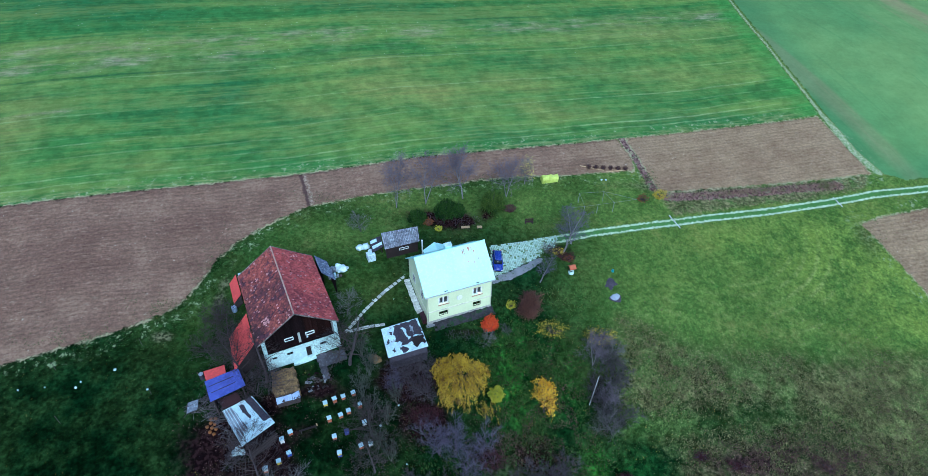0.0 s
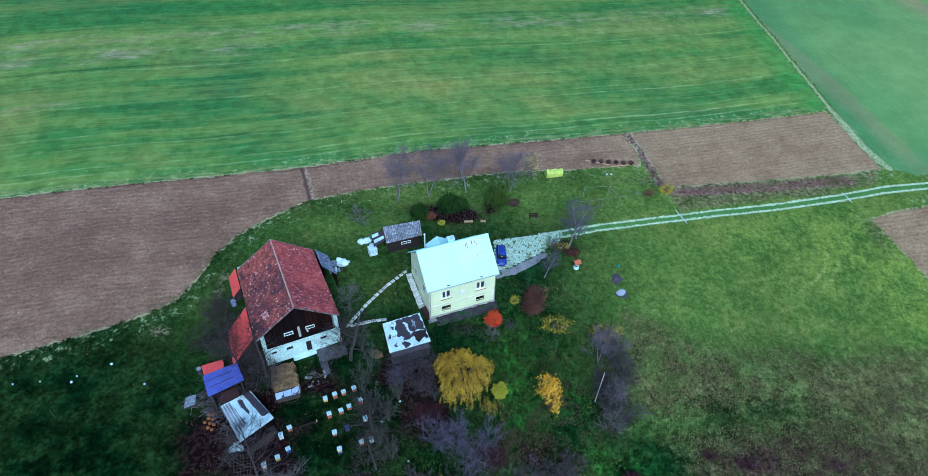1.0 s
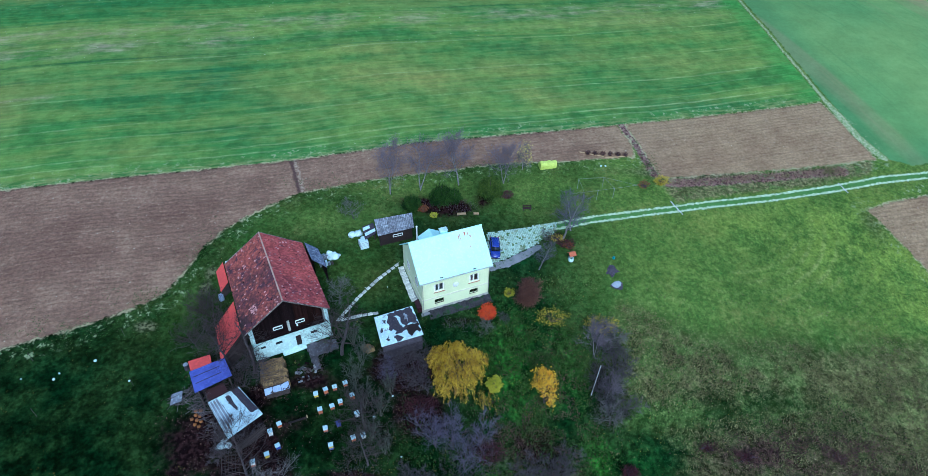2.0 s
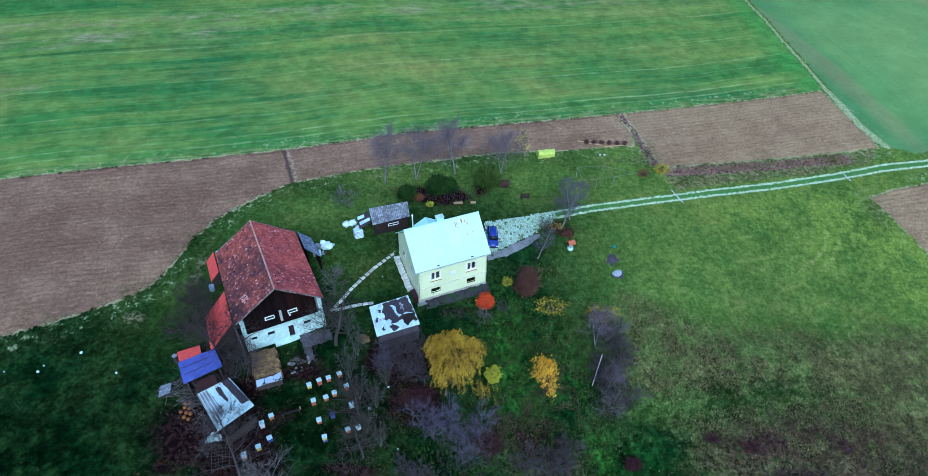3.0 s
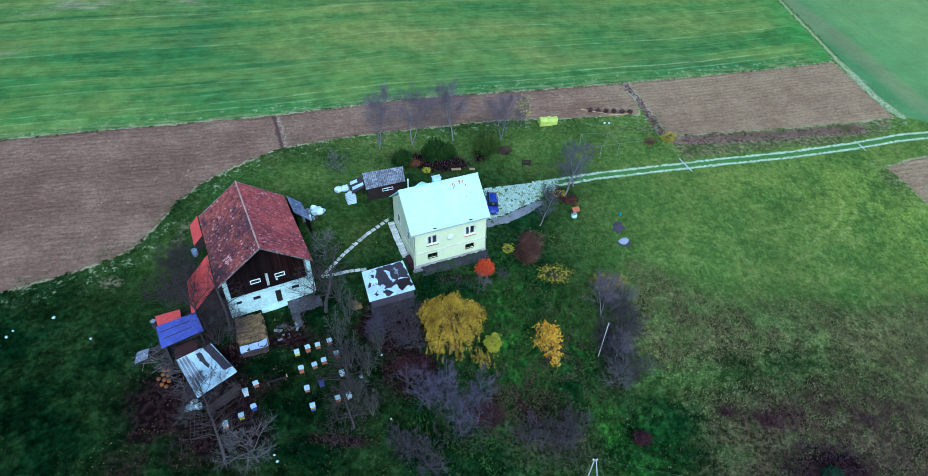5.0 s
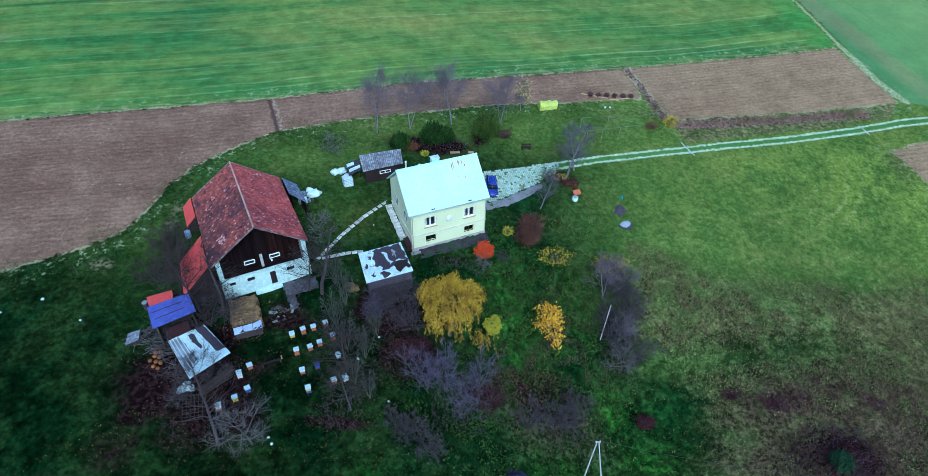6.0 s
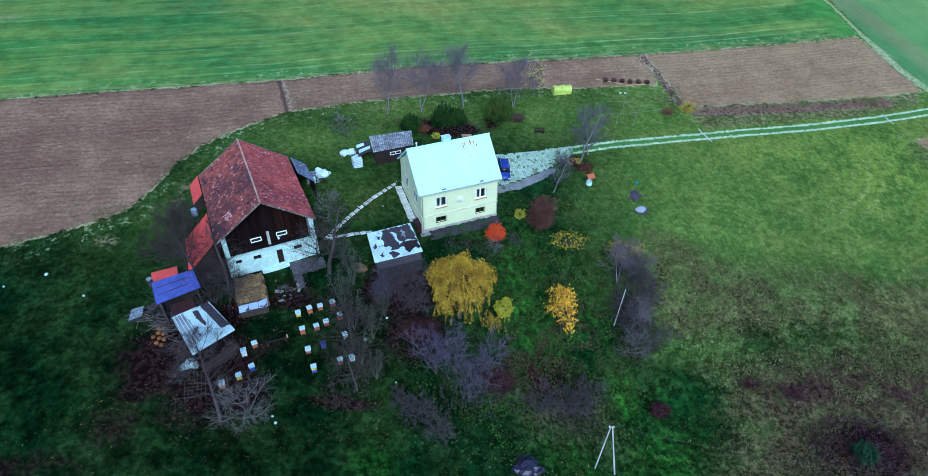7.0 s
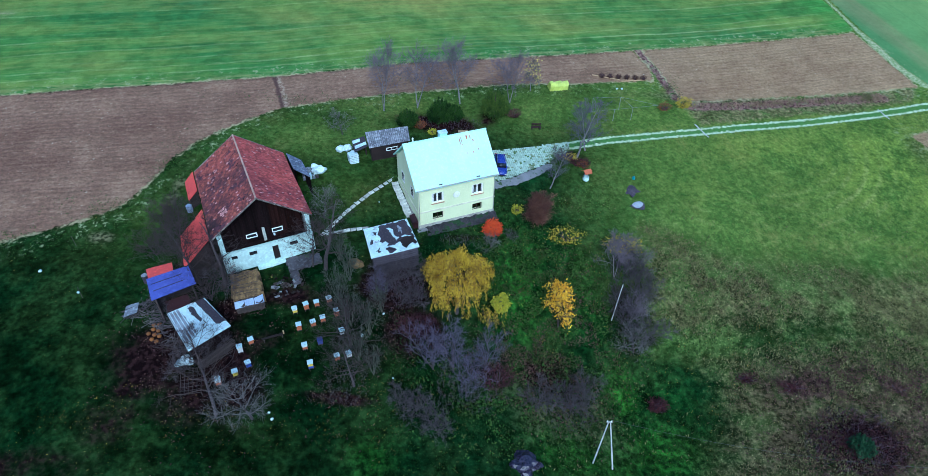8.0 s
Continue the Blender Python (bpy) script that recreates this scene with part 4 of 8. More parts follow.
def build_house():
    W, D, E, R, B = 9.69, 7.97, 5.38, 8.86, -3.0
    t = 0.4
    h = thing("house", HOUSE, "cream plastered two-storey farmhouse with a pale sheet-metal gable roof", "house")
    up = [(1.68, 3.18, 2.68, 4.12), (6.72, 8.22, 2.68, 4.12)]
    low = [(1.76, 3.1, 0.35, 1.3), (6.85, 8.1, 0.35, 1.3)]
    part("front_wall", wall_with_holes(0, W, B, E - 0.05, 0, t, up + low), M["plaster"], h)
    part("back_wall", boxes((0, W, D - t, D, B, E - 0.05)), M["plaster"], h)
    for name, x in (("left_wall", 0.0), ("right_wall", W - t)):
        bm = bmesh.new()
        pts = [(t, B), (D - t, B), (D - t, E - 0.05), (D / 2, R - 0.28), (t, E - 0.05)]
        a = [bm.verts.new((x, p, z)) for p, z in pts]
        b = [bm.verts.new((x + t, p, z)) for p, z in pts]
        bm.faces.new(a[::-1])
        bm.faces.new(b)
        for i in range(5):
            bm.faces.new((a[i], a[(i + 1) % 5], b[(i + 1) % 5], b[i]))
        bmesh.ops.recalc_face_normals(bm, faces=bm.faces[:])
        part(name, bm, M["plaster"], h)
    part("floor_slab", boxes((t, W - t, t, D - t, 1.55, 1.85)), M["concrete"], h)
    part("ceiling_slab", boxes((t, W - t, t, D - t, E - 0.3, E - 0.1)), M["concrete"], h)
    part("string_course", boxes((-0.06, W + 0.06, -0.07, -0.002, 1.62, 1.8), bevel=0.015), M["band"], h, "raised plaster band between the storeys")
    part("string_course", boxes((-0.07, -0.002, 0, D, 1.62, 1.8), bevel=0.015), M["band"], h)
    part("cornice", boxes((-0.02, W + 0.02, -0.14, -0.002, E - 0.5, E - 0.18), bevel=0.02), M["band"], h)
    part("plinth", boxes((-0.05, W + 0.05, -0.06, -0.003, B, -0.12), bevel=0.01), M["plinth"], h, "grey stone plinth")
    part("plinth", boxes((-0.055, -0.003, 0.0, D, B, 0.5), bevel=0.01), M["plinth"], h)
    for a in up:
        add_window(h, *a, 0, f=0.13)
    for a in low:
        add_window(h, *a, 0, sashes=2, sill=False, curtain=False, frame="window_dark", f=0.06)
    # side windows on the gable wall
    for y0, y1, z0, z1 in ((1.6, 2.7, 2.7, 4.1), (5.0, 6.1, 2.7, 4.1)):
        w = part("window", boxes((-0.03, 0.02, y0, y1, z0, z0 + 0.09), (-0.03, 0.02, y0, y1, z1 - 0.09, z1), (-0.032, 0.02, y0, y0 + 0.09, z0, z1),
                                 (-0.032, 0.02, y1 - 0.09, y1, z0, z1), (-0.031, 0.02, (y0 + y1) / 2 - 0.04, (y0 + y1) / 2 + 0.04, z0, z1)), M["white_frame"], h)
        part("pane", boxes((-0.012, -0.004, y0 + 0.05, y1 - 0.05, z0 + 0.05, z1 - 0.05)), M["car_glass"], w)
    # roof: two slopes with standing seams
    o, oy = 0.35, 0.35
    k = (R - E) / (D / 2)
    for name, s in (("front_roof_slope", 1), ("back_roof_slope", -1)):
        def at(x, d, up_=0.0):
            y = d if s == 1 else D - d
            return (x, y, E + (d + 0.0) * k + up_)
        bm = bmesh.new()
        slab(bm, [at(-o, -oy), at(W + o, -oy), at(W + o, D / 2), at(-o, D / 2)], 0.12)
        slope = part(name, bm, M["metal_roof"], h, "pale painted standing-seam sheet")
        n = 17
        for i in range(n + 1):
            x = -o + (W + 2 * o - 0.03) * i / n
            bm = bmesh.new()
            slab(bm, [at(x, -oy - 0.004, 0.012), at(x + 0.02, -oy - 0.004, 0.012), at(x + 0.02, D / 2, 0.012), at(x, D / 2, 0.012)], 0.014)
            part("seam", bm, M["metal_roof"], slope)
    part("ridge_cap", tubes(((-o - 0.02, D / 2, R + 0.03), (W + o + 0.02, D / 2, R + 0.03), 0.09, 0.09), k=8), M["metal_roof"], h)
    rng = random.Random(4)
    for i, (x, d0, ln, w) in enumerate(((6.4, 3.6, 0.75, 0.12), (6.62, 3.7, 0.9, 0.09), (7.3, 3.75, 0.5, 0.2), (7.75, 3.7, 0.45, 0.12), (8.0, 3.3, 0.3, 0.16),
                                       (6.9, 2.3, 0.3, 0.08), (7.7, 2.25, 0.35, 0.1), (8.4, 2.4, 0.25, 0.1))):
        bm = bmesh.new()
        z = lambda d: E + d * k + 0.012
        pts = [(x, d0), (x + w, d0 - 0.05), (x + w * 0.8, d0 - ln * 0.6), (x + w * 0.35, d0 - ln), (x - w * 0.1, d0 - ln * 0.5)]
        slab(bm, [(a, d, z(d)) for a, d in pts], 0.008)
        part("rust_streak", bm, M["rust"], h, "rust streak below the ridge" if i == 0 else "")
    # gutter, downpipes
    bm = bmesh.new()
    for i in range(10):
        a0, a1 = math.pi * i / 10, math.pi * (i + 1) / 10
        p = [(-0.42 - 0.075 * math.cos(a), E - 0.2 - 0.075 * math.sin(a)) for a in (a0, a1)]
        bm.faces.new([bm.verts.new(q) for q in ((-o, *p[0]), (W + o, *p[0]), (W + o, *p[1]), (-o, *p[1]))])
    part("gutter", bm, M["gutter"], h, "half-round eaves gutter")
    part("downpipe", tubes(((W + 0.02, -0.42, E - 0.27), (W - 0.08, -0.1, E - 0.75), 0.05, 0.05), ((W - 0.08, -0.1, E - 0.75), (W - 0.08, -0.1, -0.7), 0.05, 0.05)), M["gutter"], h)
    part("downpipe", tubes(((-0.2, -0.4, E - 0.27), (0.1, -0.1, E - 0.75), 0.05, 0.05), ((0.1, -0.1, E - 0.75), (0.1, -0.1, -0.4), 0.05, 0.05)), M["gutter"], h)
    # snow guards near the eave
    for x in (2.5, 7.2):
        part("snow_guard", boxes((x, x + 0.45, -0.2, -0.16, E - 0.14, E + 0.0)), M["felt_dark"], h)
    # chimney
    c = part("chimney", boxes((4.3, 5.25, 4.3, 4.95, 8.0, 9.12)), M["metal_roof"], h, "plastered chimney")
    part("chimney_cap", boxes((4.23, 5.32, 4.23, 5.02, 9.122, 9.22), bevel=0.02), M["white_sheet"], c)
    # dish
    bm = bmesh.new()
    bmesh.ops.create_uvsphere(bm, u_segments=20, v_segments=10, radius=0.42)
    for v in bm.verts:
        v.co = Vector((4.65 + v.co.x, -0.32 + v.co.y * 0.22, 3.5 + v.co.z))
    d = part("satellite_dish", bm, M["white_frame"], h, "round white satellite dish", smooth=True)
    part("bracket", tubes(((4.65, -0.26, 3.45), (4.65, 0.0, 3.45), 0.03, 0.03), ((4.65, -0.4, 3.5), (4.65, -0.75, 3.35), 0.012, 0.012)), M["gutter"], d)
    # rear porch wing with its own little gable roof
    part("rear_wing", boxes((3.3, 6.3, D + 0.002, D + 2.3, B, 3.5)), M["plaster"], h)
    for s in (-1, 1):
        bm = bmesh.new()
        slab(bm, [(4.8, D + 0.01, 4.65), (4.8, D + 2.6, 4.65), (4.8 + s * 1.8, D + 2.6, 3.6), (4.8 + s * 1.8, D + 0.01, 3.6)][::s], 0.1)
        part("wing_roof", bm, M["metal_roof"], h)
    bm = bmesh.new()
    f = [bm.verts.new(p) for p in ((3.3, D + 2.3, 3.5), (6.3, D + 2.3, 3.5), (4.8, D + 2.3, 4.5))]
    b = [bm.verts.new((p.co.x, D + 2.1, p.co.z)) for p in f]
    bm.faces.new(f)
    bm.faces.new(b[::-1])
    for i in range(3):
        bm.faces.new((f[i], b[i], b[(i + 1) % 3], f[(i + 1) % 3]))
    bmesh.ops.recalc_face_normals(bm, faces=bm.faces[:])
    part("wing_gable", bm, M["plaster"], h)
    # cellar porch on the gable side
    p = part("cellar_porch", boxes((-0.62, -0.06, 0.15, 0.28, -1.6, 0.35), (-0.62, -0.50, 0.28, 1.3, -1.6, 0.38), (-0.62, -0.06, 1.3, 1.43, -1.6, 0.5)), M["dark_red"], h, "dark red boarded cellar porch")
    bm = bmesh.new()
    slab(bm, [(-0.70, 0.05, 0.42), (-0.06, 0.05, 0.62), (-0.06, 1.5, 0.74), (-0.70, 1.5, 0.54)], 0.06)
    part("porch_roof", bm, M["dark_red"], p)
    part("footing", boxes((-0.3, 0.9, -0.55, -0.07, -2.6, -0.55), bevel=0.03), M["concrete"], h, "concrete footing at the corner")
    return h


build_house()


# ---- barn ----
BARN = pose(-19.99, 50.82, 0, 0, 0, math.degrees(0.44))


def rough_slab(x0, x1, y0, y1, z0, z1, amp, seed, step=0.16, tilt=0.0):
    """A slab with a broken, uneven top."""
    bm = bmesh.new()
    nx, ny = max(2, int((x1 - x0) / step)), max(2, int((y1 - y0) / step))
    grid = []
    for i in range(nx + 1):
        col = []
        for j in range(ny + 1):
            x, y = x0 + (x1 - x0) * i / nx, y0 + (y1 - y0) * j / ny
            w = noise.fractal(Vector((x * 1.6, y * 1.6, seed)), 0.7, 2.0, 4)
            edge = 0.25 * noise.noise(Vector((x * 2.3, y * 2.3, seed + 7)))
            out = (i == 0) * -1 + (i == nx)
            col.append(bm.verts.new((x + out * edge, y - (j == 0) * abs(edge), z1 + amp * w + tilt * (y - y1))))
        grid.append(col)
    for i in range(nx):
        for j in range(ny):
            bm.faces.new((grid[i][j], grid[i + 1][j], grid[i + 1][j + 1], grid[i][j + 1]))
    rim = [grid[i][0] for i in range(nx + 1)] + [grid[nx][j] for j in range(1, ny + 1)] + [grid[i][ny] for i in range(nx - 1, -1, -1)] + [grid[0][j] for j in range(ny - 1, 0, -1)]
    low = [bm.verts.new((v.co.x, v.co.y, z0)) for v in rim]
    for i in range(len(rim)):
        k = (i + 1) % len(rim)
        bm.faces.new((rim[i], low[i], low[k], rim[k]))
    bmesh.ops.recalc_face_normals(bm, faces=bm.faces[:])
    return bm


def build_barn():
    L, E, R, hw = 13.63, 4.75, 8.5, 5.2
    b = thing("barn", BARN, "old barn with whitewashed base, dark boards and red tile roof", "barn")
    holes = [(0.45, 1.1, -0.05, 1.95), (-3.85, -3.25, 1.45, 1.95), (-2.0, -1.2, 1.4, 1.95), (2.35, 3.2, 1.35, 1.9)]
    part("front_wall", wall_with_holes(-4.72, 4.98, -0.22, 2.35, -0.13, 0.35, holes), M["whitewash"], b, "whitewashed masonry ground floor")
    part("footing", boxes((-4.7, 4.96, -0.11, 0.35, -2.4, -0.222)), M["wet_concrete"], b, "dark stone footing under the whitewash")
    for x in (-4.72, 4.5):
        part("side_wall", boxes((x, x + 0.48, 0.352, L - 0.6, -2.2, E - 0.02)), M["whitewash"], b)
    part("back_wall", boxes((-4.24, 4.5, L - 1.0, L - 0.6, -1, E - 0.02)), M["whitewash"], b)
    part("loft_floor", boxes((-4.24, 4.5, 0.352, L - 1.0, 2.05, 2.3)), M["barn_wood"], b)
    dr = part("door", boxes((0.45, 1.1, 0.1, 0.16, -0.05, 1.95)), M["brown_wood"], b, "dark wooden stable door")
    for a in holes[1:]:
        w = part("window", boxes((a[0], a[1], 0.0, 0.06, a[2], a[2] + 0.06), (a[0], a[1], 0.0, 0.06, a[3] - 0.06, a[3]),
                                 (a[0], a[0] + 0.06, 0.0, 0.061, a[2], a[3]), (a[1] - 0.06, a[1], 0.0, 0.061, a[2], a[3])), M["brown_wood"], b)
        part("pane", boxes((a[0] + 0.05, a[1] - 0.05, 0.025, 0.035, a[2] + 0.05, a[3] - 0.05)), M["car_glass"], w)
    # boarded gable, set back under the roof; recess shade is in the board colours
    n = 40
    deep = 1.0
    k = (R - E) / hw
    for i in range(n):
        x0 = -4.3 + 8.85 * i / n
        x1 = x0 + 8.85 / n - 0.012
        top = R - 0.35 - k * max(abs(x0), abs(x1))
        dy = 0.02 * ((i * 7) % 3)
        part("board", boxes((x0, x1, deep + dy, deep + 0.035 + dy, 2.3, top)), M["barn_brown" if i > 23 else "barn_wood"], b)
    for x, w in ((-1.27, 1.16), (1.48, 1.16)):
        f = part("window", boxes((x - w / 2, x + w / 2, 0.9, 0.98, 2.95, 3.04), (x - w / 2, x + w / 2, 0.9, 0.98, 3.4, 3.49),
                                 (x - w / 2, x - w / 2 + 0.09, 0.9, 0.981, 3.04, 3.4), (x + w / 2 - 0.09, x + w / 2, 0.9, 0.981, 3.04, 3.4)), M["white_frame"], b, "white framed loft window")
        part("pane", boxes((x - w / 2 + 0.08, x + w / 2 - 0.08, 0.935, 0.945, 3.03, 3.41)), M["car_glass"], f)
    part("post", boxes((-0.12, 0.18, 0.6, 0.85, 2.352, 4.05), bevel=0.02), M["stone_slab"], b, "pale timber post")
    part("pillar", boxes((4.35, 4.98, 0.36, 0.95, 2.352, 4.7), bevel=0.02), M["pole_dull"], b)
    part("pillar", boxes((-4.72, -4.2, 0.36, 0.95, 2.352, 4.7), bevel=0.02), M["concrete"], b)
    part("rail", boxes((-4.2, 4.35, 0.05, 0.12, 2.55, 2.65)), M["barn_wood"], b)
    part("washing", boxes((0.95, 1.15, 0.8, 0.83, 2.6, 2.95)), M["plastic_white"], b, "white cloth on the rail")
    # roof structure
    tl = math.hypot(hw, R - E)
    ang = math.atan2(R - E, hw)
    rng = random.Random(7)
    for s, name in ((-1, "roof_slope"), (1, "roof_slope")):
        bm = bmesh.new()
        c = [(0, 0, R - 0.09), (0, L, R - 0.09), (s * hw, L, E - 0.09), (s * hw, 0, E - 0.09)]
        slab(bm, c if s < 0 else c[::-1], 0.12)
        deck = part(name, bm, M["barn_wood"], b, "timber roof deck under clay tiles")
        verts, faces, pale_v, pale_f = [], [], [], []
        rows, cols = 27, 70
        for r in range(rows):
            d0, d1 = tl * r / rows, tl * (r + 1) / rows + 0.05
            for q in range(cols):
                if rng.random() < 0.004:
                    continue
                y0 = L * q / cols + 0.006
                y1 = L * (q + 1) / cols - 0.006
                j = rng.uniform(-0.018, 0.018)
                sag = 0.05 * math.sin(q * 0.21 + s) * math.sin(r * 0.25)
                pp = []
                for d, up in ((d0, 0.015), (d1 + j, 0.055)):
                    for y in (y0, y1):
                        x, z = d * math.cos(ang), R - d * math.sin(ang)
                        pp.append((s * (x + up * math.sin(ang)), y, z + up * math.cos(ang) + sag - 0.06))
                lo = [(x, y, z - 0.03) for x, y, z in pp]
                patch = noise.noise(Vector((q * 0.22, r * 0.35, 5 + s)))
                mended = s < 0 and 15 <= r <= 18 and 9 <= q <= 15
                V, F = (pale_v, pale_f) if rng.random() < (0.6 if mended else 0.10 if patch > 0.12 else 0.02) else (verts, faces)
                i0 = len(V)
                V += pp + lo
                top = (0, 1, 3, 2) if s < 0 else (0, 2, 3, 1)
                F.append(tuple(i0 + t for t in top))
                F += [(i0 + 2, i0 + 3, i0 + 7, i0 + 6), (i0 + 0, i0 + 2, i0 + 6, i0 + 4), (i0 + 1, i0 + 5, i0 + 7, i0 + 3)]
        # left slope takes the darker tiles, with its shade in their colour
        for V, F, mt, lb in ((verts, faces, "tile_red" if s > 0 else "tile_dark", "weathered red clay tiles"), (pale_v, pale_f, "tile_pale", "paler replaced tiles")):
            me = bpy.data.meshes.new("roof_tiles")
            me.from_pydata(V, [], F)
            o = part("roof_tiles", me, M[mt], deck, lb)
            tagged(o, kind="stuff")
    for i in range(34):
        y = L * i / 34
        bm = tubes(((0, y, R + 0.01), (0, y + L / 34 + 0.03, R + 0.0), 0.085, 0.095), k=8)
        part("ridge_tile", bm, M["ridge"], b)
    for s in (-1, 1):
        for y in (-0.09, L + 0.005):
            bm = bmesh.new()
            c = [(0, y, R + 0.03), (0, y + 0.085, R + 0.03), (s * (hw + 0.05), y + 0.085, E), (s * (hw + 0.05), y, E)]
            slab(bm, c if s < 0 else c[::-1], 0.16)
            part("verge_board", bm, M["verge"], b, "weathered grey verge board")
    # apron and ledge in front
    part("apron", rough_slab(1.5, 5.2, -2.1, -0.132, -2.6, -0.20, 0.05, 3, tilt=0.06), M["wet_concrete"], b, "dark mossy concrete apron before the stable door")
    part("ledge", boxes((-1.5, 1.49, -0.6, -0.132, -2.4, -0.16), bevel=0.03), M["whitewash"], b)
    part("step", rough_slab(1.45, 2.3, -3.9, -2.3, -2.8, -0.5, 0.05, 5, tilt=0.15), M["wet_concrete"], b)
    return b


build_barn()


# ---- sheds and lean-tos ----
def shed(name, corners, roof, wall, label, category="shed", inset=0.3, thick=0.08, wall_sides=(0, 1, 2, 3), bottom=None, ribs=0):
    """A small building under a roof plate given by its corners (far-left, far-right, near-right, near-left)."""
    c = [Vector(p) for p in corners]
    mid = sum(c, Vector()) / 4
    base = gz(mid.x, mid.y)
    t = thing(name, Matrix.Translation((mid.x, mid.y, base)), label, category)
    loc = [p - Vector((mid.x, mid.y, base)) for p in c]
    bm = bmesh.new()
    slab(bm, loc[::-1], thick)
    r = part("roof", bm, M[roof], t)
    for i in range(ribs):
        f = (i + 0.5) / ribs
        a, e = loc[0].lerp(loc[1], f), loc[3].lerp(loc[2], f)
        w = (loc[1] - loc[0]).normalized() * 0.03
        u = Vector((0, 0, 0.03))
        bm = bmesh.new()
        slab(bm, [e - w + u, e + w + u, a + w + u, a - w + u], 0.035)
        part("rib", bm, M[roof], r)
    m = sum(loc, Vector()) / 4
    ins = [p + (m - p).normalized() * inset for p in loc]
    for i in wall_sides:
        a, e = ins[i], ins[(i + 1) % 4]
        n = (e - a).cross(Vector((0, 0, 1))).normalized() * 0.12
        zb = min(gz(mid.x + p.x, mid.y + p.y) for p in (a, e)) - base - 0.3 if bottom is None else bottom
        bm = bmesh.new()
        q = [a, e, e + n, a + n]
        top = [bm.verts.new(p - Vector((0, 0, thick + 0.004))) for p in q]
        low = [bm.verts.new((p.x, p.y, zb)) for p in q]
        bm.faces.new(top)
        bm.faces.new(low[::-1])
        for j in range(4):
            bm.faces.new((top[j], low[j], low[(j + 1) % 4], top[(j + 1) % 4]))
        bmesh.ops.recalc_face_normals(bm, faces=bm.faces[:])
        part("wall", bm, M[wall], t)
    return t, r, loc


def plate_on(parent, loc, f0, f1, g0, g1, up, material, label="", ragged=0, seed=0):
    """A sheet lying on a roof plate between the fractions f (left to right) and g (far to near)."""
    rng = random.Random(seed)
    at = lambda f, g: (loc[0].lerp(loc[1], f)).lerp(loc[3].lerp(loc[2], f), g) + Vector((0, 0, up))
    if ragged:
        pts = []
        for i in range(ragged):
            a = 2 * math.pi * i / ragged
            k = rng.uniform(0.55, 1.1)
            pts.append(at((f0 + f1) / 2 + (f1 - f0) / 2 * max(-1, min(1, 1.25 * k * math.cos(a))), (g0 + g1) / 2 - (g1 - g0) / 2 * max(-1, min(1, 1.25 * k * math.sin(a)))))
    else:
        pts = [at(f0, g1), at(f1, g1), at(f1, g0), at(f0, g0)]
    bm = bmesh.new()
    slab(bm, pts, 0.02)
    return part("sheet", bm, M[material], parent, label)


def torn(parent, loc, corners, up, material, label="", seed=0, rough=0.035):
    """A torn sheet on a roof plate: corners as fractions (left to right, far to near), edges ragged."""
    rng = random.Random(seed)
    pts = []
    n = len(corners)
    for i in range(n):
        (f0, g0), (f1, g1) = corners[i], corners[(i + 1) % n]
        k = max(2, int(math.hypot(f1 - f0, g1 - g0) / 0.05))
        for j in range(k):
            u = j / k
            f = min(0.995, max(0.005, f0 + (f1 - f0) * u + rng.uniform(-rough, rough)))
            g = min(0.995, max(0.005, g0 + (g1 - g0) * u + rng.uniform(-rough, rough)))
            pts.append((loc[0].lerp(loc[1], f)).lerp(loc[3].lerp(loc[2], f), g) + Vector((0, 0, up)))
    bm = bmesh.new()
    top = [bm.verts.new(p) for p in pts]
    low = [bm.verts.new(p - Vector((0, 0, 0.014))) for p in pts]
    face = bm.faces.new(top)
    for i in range(len(pts)):
        bm.faces.new((top[i], low[i], low[(i + 1) % len(pts)], top[(i + 1) % len(pts)]))
    bmesh.ops.triangulate(bm, faces=[face])
    bmesh.ops.recalc_face_normals(bm, faces=bm.faces[:])
    return part("sheet", bm, M[material], parent, label)


t, r, loc = shed("garden_shed", [(-10.13, 54.51, 1.5), (-5.32, 56.58, 1.5), (-3.61, 51.94, 1.2), (-8.74, 49.9, 1.2)], "white_sheet", "brown_wood",
                 "low shed with flaking white and dark felt roof")
mid_ = sum(loc, Vector()) / 4
e0, e1 = [q + (mid_ - q).normalized() * 0.22 for q in (loc[3], loc[2])]
yaw_ = math.atan2(e1.y - e0.y, e1.x - e0.x)
for i in range(9):
    z0, ln = -0.15 - 0.29 * i, (e1 - e0).xy.length
    pl = part("plank", boxes((0.02 * (i % 3), ln - 0.03 * (i % 2), -0.09 - 0.015 * (i % 3), -0.03, 0, 0.265), bevel=0.006), M["shed_board"], t)
    pl.matrix_basis = Matrix.Translation((e0.x, e0.y, e0.z - 0.28 + z0)) @ Matrix.Rotation(yaw_, 4, "Z")
torn(r, loc, [(0.33, 0.03), (0.97, 0.02), (0.98, 0.6), (0.8, 0.5), (0.72, 0.62), (0.6, 0.72), (0.42, 0.78), (0.38, 0.6), (0.24, 0.55), (0.3, 0.42), (0.26, 0.25)], 0.018, "felt_dark", "torn dark roofing felt", 1)
torn(r, loc, [(0.16, 0.22), (0.24, 0.2), (0.22, 0.32), (0.15, 0.3)], 0.018, "felt_dark", "", 2)
torn(r, loc, [(0.14, 0.82), (0.22, 0.76), (0.24, 0.86), (0.15, 0.9)], 0.018, "felt_dark", "", 3)
